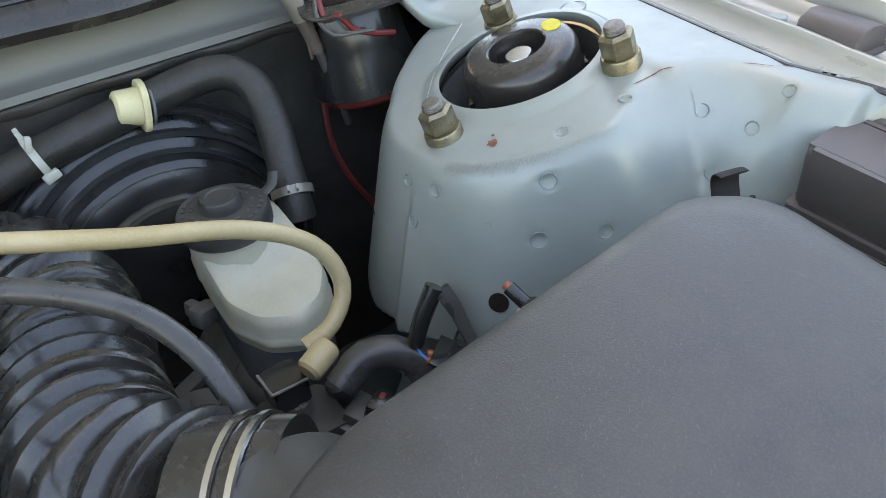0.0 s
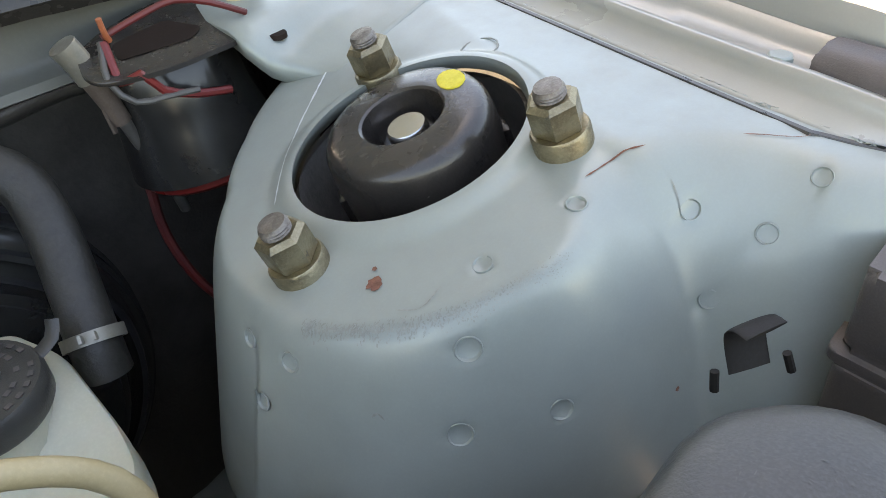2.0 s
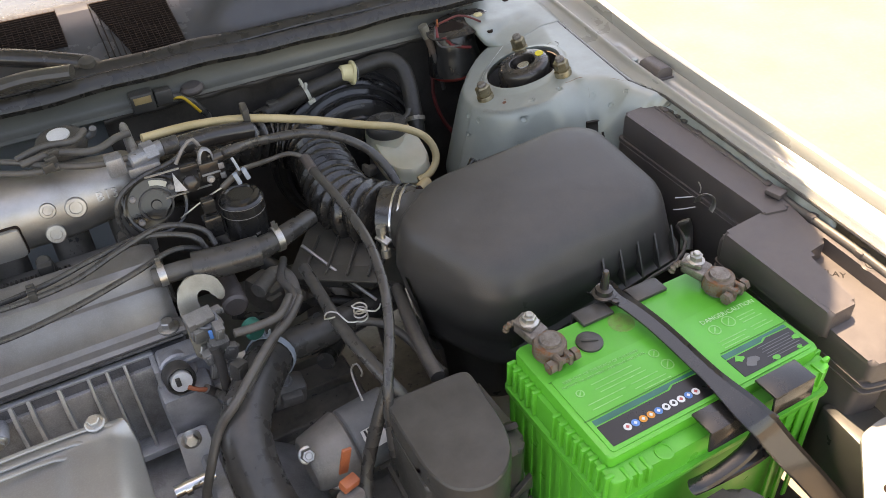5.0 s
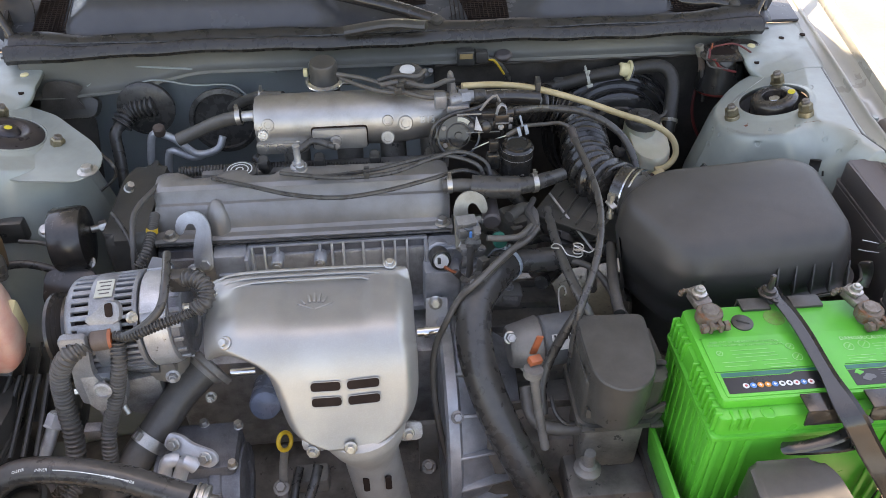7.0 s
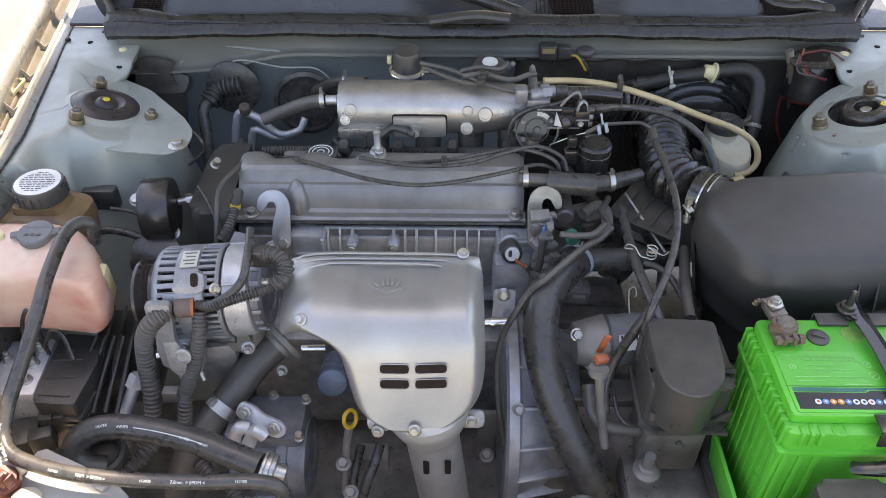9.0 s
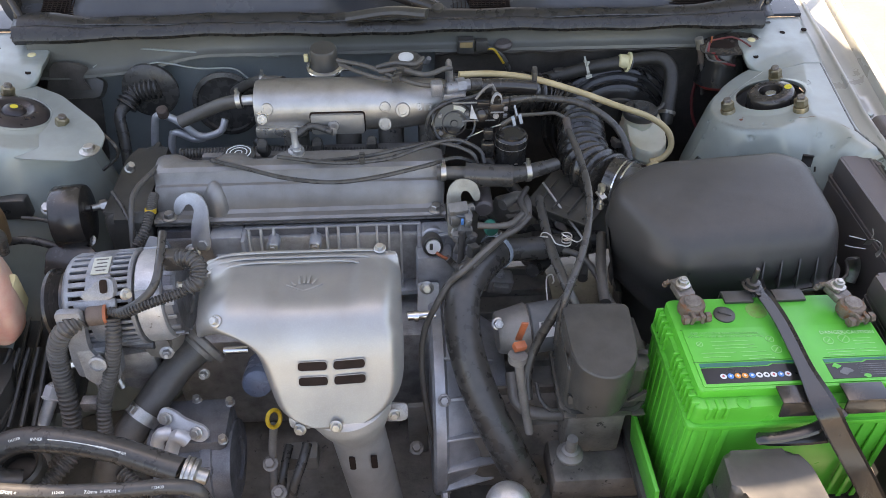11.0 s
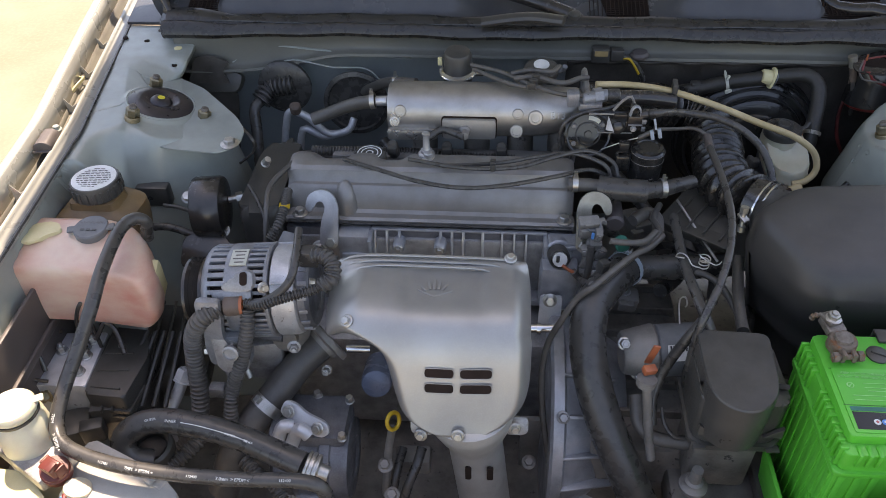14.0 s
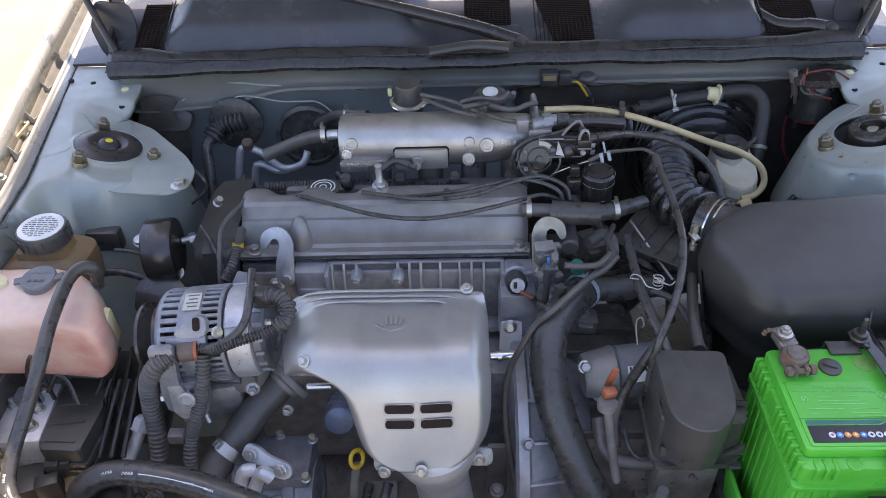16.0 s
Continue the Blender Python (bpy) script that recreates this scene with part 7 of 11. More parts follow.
lathe(bm, (0.4475, 0.3012, 0.8371), (0.45, -0.85, -0.25), [(0.0040, 0), (0.0056, 0.003), (0.0060, 0.010), (0.0060, 0.014)], 18)
box(bm, (0.4565, 0.2937, 0.8388), (0.0050, 0.0040, 0.0022), 0.0004, turn_cn)
house = part("housing", bm, GLOSSBLACK, cn)
bm = bmesh.new()
box(bm, (0.4435, 0.2877, 0.8276), (0.016, 0.0090, 0.0100), 0.0014, turn_cn)
box(bm, (0.4585, 0.2857, 0.8311), (0.008, 0.0100, 0.0090), 0.0014, turn_cn)
part("cap", bm, GLOSSBLACK, cn)
part("tag", box(bmesh.new(), (0.4397, 0.2962, 0.8354), (0.0110, 0.0070, 0.0012), 0.0003, (40, 10, 35)), LABEL, cn, "small pale printed tag")
for k in range(3):
    part("print_bar", box(bmesh.new(), Vector((0.4375, 0.2949, 0.8358)) + Vector((0.0024, 0.0016, 0.0001)) * k, (0.0008, 0.0034, 0.0012), 0, (40, 10, 35)), GREYCAP, cn)
bm = bmesh.new()
cyl(bm, (0.4475, 0.3012, 0.8376), (0.4445, 0.3107, 0.8436), 0.0038)
part("sleeve", bm, GLOSSBLACK, cn)
bm = bmesh.new()
cyl(bm, (0.4447, 0.3097, 0.8431), (0.4439, 0.3127, 0.8448), 0.0024)
part("orange_seal", bm, ORANGE, cn, "orange rubber wire seal")

# black motor behind the tower, with red wires
motor = thing("alarm_siren", "black plastic alarm siren with red wires behind the tower", "siren", (0.52, 0.575, 0.78))
a = Vector((0.524, 0.588, 0.905))
sx = Vector((0.10, -0.14, -1)).normalized()
bm = bmesh.new()
lathe(bm, a, sx, [(0.020, -0.004), (0.034, -0.002), (0.038, 0.004), (0.0385, 0.030), (0.040, 0.040), (0.0435, 0.060), (0.0445, 0.066), (0.042, 0.0665), (0.036, 0.050), (0.01, 0.046)], 44)
part("horn", bm, GLOSSBLACK, motor)
bm = bmesh.new()
lathe(bm, a + sx * 0.047, sx, [(0.0355, 0.0), (0.0400, 0.014), (0.0405, 0.024), (0.037, 0.027), (0.026, 0.012), (0.01, 0.006)], 40)
part("red_throat", bm, REDTHROAT, motor, "glossy red throat of the horn")
bm = bmesh.new()
out_b = rounded([(-0.062, -0.020), (-0.030, -0.034), (0.020, -0.038), (0.050, -0.026), (0.058, 0.0), (0.045, 0.022), (0.0, 0.030), (-0.050, 0.016)], 0.016, 5)
prism(bm, out_b, a + Vector((0.006, -0.016, 0.008)), (1, 0.10, 0.03), (0, 1, 0.12), 0.0025, 0.0008)
part("bracket", bm, BLACKSTEEL, motor, "black steel bracket disc, rusty at one edge")
bm = bmesh.new()
prism(bm, rounded([(-0.040, -0.012), (-0.004, -0.020), (0.006, -0.014), (-0.004, 0.006), (-0.036, 0.004)], 0.004), a + Vector((0.006, -0.016, 0.0110)), (1, 0.10, 0.03), (0, 1, 0.12), 0.0003, 0)
part("bracket_slot", bm, SLOT, motor, "dark slot in the bracket")
bm = bmesh.new()
lathe(bm, a + Vector((0.033, -0.036, 0.0105)), (-0.03, -0.12, 1), [(0.0042, 0), (0.0042, 0.0005), (0.0003, 0.0005)], 16)
part("bracket_hole", bm, SLOT, motor, "dark hole in the bracket")
bm = bmesh.new()
prism(bm, rounded([(0.030, -0.026), (0.044, -0.024), (0.052, -0.004), (0.044, 0.010), (0.034, -0.006)], 0.006), a + Vector((0.006, -0.016, 0.0106)), (1, 0.10, 0.03), (0, 1, 0.12), 0.0004, 0)
part("rust_patch", bm, TAPE, motor, "brown rust on the bracket edge")
hose("red_wire", [(0.486, 0.556, 0.924), (0.484, 0.545, 0.908), (0.492, 0.540, 0.911), (0.500, 0.5395, 0.900), (0.514, 0.538, 0.893), (0.532, 0.536, 0.889)], 0.0021, REDWIRE, "thin red wire round the siren", "wire", seg=8)
hose("red_wire", [(0.486, 0.556, 0.926), (0.505, 0.556, 0.930), (0.524, 0.556, 0.932), (0.540, 0.552, 0.927), (0.556, 0.548, 0.918)], 0.0016, DARKRED, "thin red wire over the siren bracket", "wire", seg=8)
hose("black_wire", [(0.485, 0.557, 0.924), (0.479, 0.546, 0.910), (0.486, 0.540, 0.899), (0.500, 0.538, 0.897), (0.516, 0.537, 0.895)], 0.0016, RUBBER_DULL, "thin black wire beside the red one", "wire", seg=8)
hose("orange_tie", [(0.486, 0.552, 0.936), (0.487, 0.553, 0.928), (0.489, 0.556, 0.924)], 0.0014, ORANGE, "orange wire end at the siren", "wire", seg=8)
hose("red_cable", [(0.498, 0.600, 0.825), (0.494, 0.590, 0.795), (0.498, 0.575, 0.765), (0.512, 0.560, 0.735), (0.524, 0.545, 0.70)], 0.0030, DARKRED, "dull red cable hanging behind the tower", "cable", seg=8)
ce = thing("taped_cable_end", "brown taped cable end by the siren", "cable end", (0.480, 0.575, 0.86))
part("crimp", tube(bmesh.new(), [(0.4735, 0.575, 0.922), (0.4775, 0.574, 0.912), (0.4800, 0.573, 0.903)], 0.0072, 12, r_end=0.0066), ZINCPALE, ce, "dull metal crimp")
part("tape", tube(bmesh.new(), [(0.4800, 0.573, 0.904), (0.4840, 0.572, 0.890), (0.4870, 0.571, 0.878)], 0.0058, 12, r_end=0.0048), TAPE, ce, "brown tape")
part("tape_tail", tube(bmesh.new(), [(0.4805, 0.572, 0.890), (0.4815, 0.571, 0.874)], 0.0022, 8, flat=0.5), TAPE, ce)
part("lead", tube(bmesh.new(), [(0.4870, 0.571, 0.880), (0.492, 0.572, 0.862), (0.500, 0.576, 0.84), (0.507, 0.58, 0.81)], 0.0034, 10), RUBBER_DULL, ce)
# ---- the other side of the bay ----
# plate that carries the mount on the far tower
out = plan((-0.662, 0.538, 0.889), (-0.585, 0.489, 0.889), (-0.506, 0.403, 0.889), (-0.483, 0.366, 0.889), (-0.480, 0.328, 0.889), (-0.503, 0.302, 0.889), (-0.582, 0.310, 0.889), (-0.642, 0.330, 0.889), (-0.697, 0.474, 0.889))
bm = slab(bmesh.new(), rounded(out[::-1], 0.012), 0.8865, 0.889, 0.0008)
bracket = single("tower_bracket", bm, PAINT, "sage painted bracket plate reaching out from the tower", "bracket", kind="structure")
bm = hexbolt(bmesh.new(), (-0.494, 0.325, 0.890), (0, 0, 1), 0.0085, 0.007, 1.7)
single("bracket_bolt", bm, STEEL, "zinc flange bolt in the tower bracket", "bolt")
hose("bracket_edge", [(-0.489, 0.374, 0.887), (-0.472, 0.361, 0.875), (-0.473, 0.360, 0.855), (-0.495, 0.346, 0.840)], 0.003, BLACKSTEEL, "curved black steel edge below the bracket", "bracket", flat=0.5)

# amber reservoir with its white cap
psr = thing("fluid_reservoir", "amber stained plastic fluid reservoir with a white topped cap", "reservoir", (-0.692, 0.249, 0.820))
c = Vector((-0.650, 0.211, 0.905))
bm = bmesh.new()
rings(bm, [[Vector((c.x + x * f, c.y + y * f - 0.006, z)) for x, y in rounded([(-0.056, -0.042), (0.054, -0.042), (0.060, 0.03), (0.02, 0.046), (-0.05, 0.04)], 0.018, 5)] for f, z in ((0.80, 0.805), (0.92, 0.81), (0.97, 0.83), (1.0, 0.848), (0.98, 0.862), (0.86, 0.868), (0.62, 0.872), (0.58, 0.882))])
part("tank", bm, AMBER, psr)
bm = bmesh.new()
prof = [(0.031, -0.024), (0.0335, -0.022), (0.0335, -0.004), (0.032, 0.0), (0.001, 0.0)]
lathe(bm, c, (0, 0, 1), prof, 40)
cap = part("cap", bm, BLACK, psr, "black screw cap")
for k in range(20):
    a = 2 * math.pi * k / 20
    bm = bmesh.new()
    box(bm, c + Vector((math.cos(a) * 0.0335, math.sin(a) * 0.0335, -0.013)), (0.003, 0.005, 0.017), 0.0008, (0, 0, math.degrees(a)))
    part("grip", bm, BLACK, cap)
bm = bmesh.new()
lathe(bm, c, (0, 0, 1), [(0.0300, 0.0), (0.0300, 0.0008), (0.001, 0.0009)], 40)
part("label", bm, WHITE, cap, "white printed disc")
for k, w in enumerate((0.016, 0.030, 0.038, 0.042, 0.046, 0.048, 0.047, 0.044, 0.038, 0.030, 0.018)):
    bm = bmesh.new()
    rb_ = random.Random(k)
    x0_ = -w / 2
    while x0_ < w / 2 - 0.002:
        ln_ = min(rb_.uniform(0.003, 0.010), w / 2 - x0_)
        box(bm, c + Vector((x0_ + ln_ / 2, 0.0205 - k * 0.0041, 0.0012)), (ln_ * 0.85, 0.0013, 0.0004), 0)
        x0_ += ln_ + 0.0008
    part("print_bar", bm, RUBBER_DULL, cap, "line of small dark print")

# pink stained coolant bottle
bot = thing("coolant_reservoir", "translucent coolant bottle stained pink with a grey cap", "coolant bottle", (-0.649, 0.083, 0.780))
top = plan((-0.751, 0.137, 0.865), (-0.697, 0.162, 0.872), (-0.594, 0.162, 0.872), (-0.559, 0.144, 0.868), (-0.522, 0.079, 0.862), (-0.525, 0.050, 0.850), (-0.616, 0.060, 0.850), (-0.738, 0.063, 0.850), (-0.783, 0.055, 0.850), (-0.809, 0.098, 0.855), (-0.775, 0.129, 0.865))
mx = sum(p[0] for p in top) / len(top)
top = [(mx + (x - mx) * (1.85 if x < mx else 0.94), y) for x, y in top]
top = rounded(top[::-1], 0.016, 5)[::-1]
cx, cy = sum(p[0] for p in top) / len(top), sum(p[1] for p in top) / len(top)
bm = bmesh.new()
rings(bm, [[Vector((cx + (x - cx) * f, cy + (y - cy) * f - dy, z + 0.008 * smoothstep(-0.02, 0.04, y - cy) * (z > 0.85))) for x, y in top] for f, z, dy in ((0.84, 0.778, 0.004), (0.95, 0.782, 0.004), (1.0, 0.792, 0.003), (1.03, 0.81, 0.002), (1.02, 0.838, 0.0), (1.0, 0.852, 0), (0.97, 0.862, 0), (0.90, 0.869, 0), (0.78, 0.872, 0), (0.5, 0.873, 0))])
tank = part("tank", bm, PINKISH, bot)
c = Vector((-0.625, 0.128, 0.888))
bm = bmesh.new()
lathe(bm, c, (0, -0.05, 1), [(0.019, -0.018), (0.022, -0.014), (0.0225, -0.002), (0.021, 0.0), (0.001, 0.0)], 32)
for s in (-1, 1):
    box(bm, c + Vector((0.019 * s, 0.002 * s, -0.003)), (0.024, 0.012, 0.004), 0.002, (0, 0, 20))
cap = part("cap", bm, GREYCAP, bot, "grey eared push cap")
lettering("cap_text", "COOLANT", 0.0075, c + Vector((-0.0175, 0.006, 0.0001)), (1, 0, 0), (0, 1, 0), BLACK, cap, 0.0008)
bm = bmesh.new()
for k in range(3):
    box(bm, c + Vector((-0.008 + k * 0.008, -0.007, 0.0004)), (0.005, 0.0035, 0.0006), 0)
part("print_bar", bm, BLACK, cap, "dark moulded marks")
bm = bmesh.new()
lathe(bm, (-0.678, 0.135, 0.874), (0, -0.3, 1), [(0.0038, -0.002), (0.0038, 0.001), (0.002, 0.0012), (0.002, -0.001), (0.0005, -0.001)], 14)
part("rivet", bm, YELLOW, bot, "small brass rivet")
bm = bmesh.new()
box(bm, Vector((-0.543, 0.100, 0.822)), (0.016, 0.034, 0.05), 0.007, (0, 0, 12))
part("side_flange", bm, CREAM2, tank, "pale cream side of the bottle")
bm = bmesh.new()
res = plan((-0.721, 0.115, 0.868), (-0.711, 0.134, 0.870), (-0.678, 0.143, 0.872), (-0.662, 0.123, 0.870), (-0.679, 0.115, 0.868), (-0.690, 0.100, 0.866), (-0.708, 0.097, 0.866))
lift = slab(bm, rounded(res[::-1], 0.008), 0.8775, 0.8835, 0.0025)
part("dried_residue", bm, CREAM2, tank, "yellow dried coolant residue")
bm = bmesh.new()
lathe(bm, (-0.721, 0.059, 0.850), (-0.3, -1, 0.1), [(0.010, -0.01), (0.010, 0.006), (0.006, 0.008), (0.006, 0.014)], 16)
part("mount_screw", bm, BLACK, bot)

# the bay wall behind the bottle: dark splash shield with fins
splash = thing("splash_shield", "black ribbed plastic splash shield below the bottle", "splash shield", (-0.53, 0.05, 0.62))
bm = bmesh.new()
box(bm, (-0.555, 0.115, 0.665), (0.10, 0.14, 0.05), 0.008, (0, 10, 8))
part("panel", bm, BLACK, splash)
for k in range(5):
    bm = bmesh.new()
    box(bm, (-0.580 + k * 0.018, 0.105, 0.70), (0.004, 0.12, 0.035), 0.001, (0, 24, 10))
    part("rib", bm, BLACK, splash)

# brake pressure unit: alloy block, pipes, black solenoid box
absu = thing("abs_unit", "alloy brake pressure unit with a black solenoid box", "hydraulic unit", (-0.680, 0.062, 0.660))
a, b = Vector((-0.691, -0.007, 0.735)), Vector((-0.648, 0.072, 0.735))
u = (Vector((-0.622, 0.068, 0.735)) - Vector((-0.629, 0.002, 0.735))).normalized()
blk = plan((-0.695, -0.016, 0.735), (-0.622, -0.014, 0.735), (-0.630, 0.081, 0.735), (-0.696, 0.075, 0.735))
bm = slab(bmesh.new(), rounded(blk, 0.003), 0.66, 0.735, 0.002)
part("block", bm, BRIGHTALU, absu)
blk = plan((-0.620, -0.024, 0.732), (-0.566, -0.027, 0.732), (-0.560, 0.040, 0.732), (-0.572, 0.090, 0.732), (-0.626, 0.094, 0.732), (-0.624, 0.001, 0.732))
bm = slab(bmesh.new(), rounded(blk, 0.005), 0.62, 0.732, 0.004)
sol_box = part("solenoid_box", bm, BLACK, absu)
rim2 = [(x * 1.0 + (0.003 if x > -0.60 else -0.001), y + (0.003 if y > 0.03 else -0.003)) for x, y in blk]
part("rim", slab(bmesh.new(), rounded(rim2, 0.005), 0.700, 0.706, 0.001), BLACK, sol_box)
part("rim", slab(bmesh.new(), rounded(rim2, 0.005), 0.690, 0.694, 0.001), BLACK, sol_box)
for k in range(3):
    bm = bmesh.new()
    hexbolt(bm, Vector((-0.644, 0.064, 0.735)) * (1 - k / 2) + Vector((-0.640, 0.009, 0.735)) * (k / 2), (0, 0, 1), 0.0065, 0.008, 1.3, 0.006)
    part("pipe_nut", bm, STEEL, absu)
for dx in (0, 0.016):
    bm = bmesh.new()
    p = Vector((-0.641, 0.042, 0.740)) + Vector((dx, dx * 0.5, 0))
    tube(bm, [p, p + Vector((0, 0.004, 0.05)), p + Vector((0.012, 0.02, 0.078)), p + Vector((0.035, 0.05, 0.06)), p + Vector((0.05, 0.08, 0.0))], 0.0027, 8)
    part("brake_pipe", bm, BLACKSTEEL, absu, "black bent brake pipe")
for p, q in (((-0.682, 0.004, 0.740), (-0.704, -0.015, 0.750)),):
    bm = bmesh.new()
    p, q = Vector(p), Vector(q)
    tube(bm, [p, (p + q) / 2 + Vector((0, 0.02, 0.02)), q, q + Vector((0, -0.03, -0.03))], 0.003, 8)
    part("brake_pipe", bm, BLACKSTEEL, absu, "black bent brake pipe")
bm = bmesh.new()
box(bm, (-0.650, -0.039, 0.665), (0.055, 0.045, 0.05), 0.004, (0, 0, 20))
box(bm, (-0.616, -0.043, 0.680), (0.03, 0.02, 0.03), 0.003, (0, 0, 20))
part("connector", bm, BLACK, absu)
bm = bmesh.new()
hexbolt(bm, (-0.680, -0.015, 0.715), (-0.4, -1, 0.2), 0.008, 0.008, 1.4, 0.004)
part("mount_bolt", bm, YZINC, absu)

# long printed hoses
def printed_hose(name, pts, r, marks, label):
    """A hose with small white print along it."""
    ob = thing(name, label, "hose", Vector(pts[0]) - Vector((0, 0, r)))
    part("rubber", tube(bmesh.new(), pts, r, 18, 0.005), RUBBER, ob)
    path = spline(pts, 0.002)
    for s0, words, size in marks:
        i = int(s0 * (len(path) - 20))
        p = path[i]
        w = (path[i + 8] - path[i - 8 if i > 8 else 0]).normalized()
        up = (Vector((0, -0.55, 0.84)) - w * w.dot(Vector((0, -0.55, 0.84)))).normalized()
        side = w.cross(up)
        if words:
            lettering("hose_print", words, size * 0.8, p + up * (r + 0.0003) - up.cross(w) * size * 0.3, w, up.cross(w), PRINT, ob, 0.0004)
        else:
            bm = bmesh.new()
            tube(bm, [path[min(len(path) - 1, i + k * 4)] + up * (r - 0.0002) for k in range(8)], 0.0006, 6)
            part("print_bar", bm, PRINT, ob, "thin white printed line")
    return ob


printed_hose("return_hose", [(-0.561, 0.142, 0.860), (-0.552, 0.135, 0.892), (-0.562, 0.129, 0.902), (-0.572, 0.105, 0.902), (-0.569, 0.039, 0.896), (-0.568, -0.011, 0.878), (-0.578, -0.047, 0.848), (-0.587, -0.088, 0.820), (-0.590, -0.115, 0.797), (-0.575, -0.137, 0.790), (-0.538, -0.151, 0.787), (-0.490, -0.160, 0.785), (-0.425, -0.164, 0.782), (-0.362, -0.164, 0.780), (-0.306, -0.161, 0.778), (-0.280, -0.161, 0.770), (-0.272, -0.164, 0.750), (-0.273, -0.171, 0.720)], 0.0083,
             ((0.475, "7MM", 0.0062), (0.515, "> EPDM <", 0.0068), (0.615, "112400", 0.0052), (0.66, "7MM  > EPDM <", 0.0062), (0.765, "112400", 0.0052), (0.815, "7.0mm  > EPDM <", 0.0062), (0.915, "112400", 0.0055)), "glossy black rubber hose with white print")
printed_hose("pressure_hose", [(-0.515, -0.091, 0.690), (-0.536, -0.095, 0.700), (-0.547, -0.087, 0.715), (-0.540, -0.076, 0.730), (-0.511, -0.066, 0.740), (-0.460, -0.068, 0.740), (-0.402, -0.077, 0.732), (-0.351, -0.091, 0.722), (-0.318, -0.101, 0.715)], 0.0158,
             ((0.37, "OUTER", 0.0055), (0.47, "INNER", 0.0062), (0.545, "", 0), (0.60, "", 0), (0.65, "", 0), (0.76, "OUTER", 0.0052), (0.86, "INNER", 0.0052)), "thick black power steering hose with white print")
q = Vector((-0.311, -0.103, 0.715))
bm = bmesh.new()
d = (Vector((-0.300, -0.105, 0.712)) - q).normalized()
lathe(bm, q - d * 0.004, d, [(0.0160, 0), (0.0192, 0.001), (0.0192, 0.004), (0.0178, 0.005), (0.0192, 0.007), (0.0192, 0.010), (0.0178, 0.011), (0.0190, 0.013), (0.0185, 0.016), (0.010, 0.018), (0.009, 0.03)], 24)
single("hose_ferrule", bm, STEEL, "crimped bright steel hose ferrule", "ferrule")
bm = bmesh.new()
lathe(bm, (-0.530, -0.067, 0.690), (0.1, -0.2, 1), [(0.030, -0.02), (0.030, 0.0), (0.026, 0.004), (0.022, 0.0), (0.020, -0.02)], 32)
single("pump_port", bm, BLACK, "black ribbed round pump port", "pump")


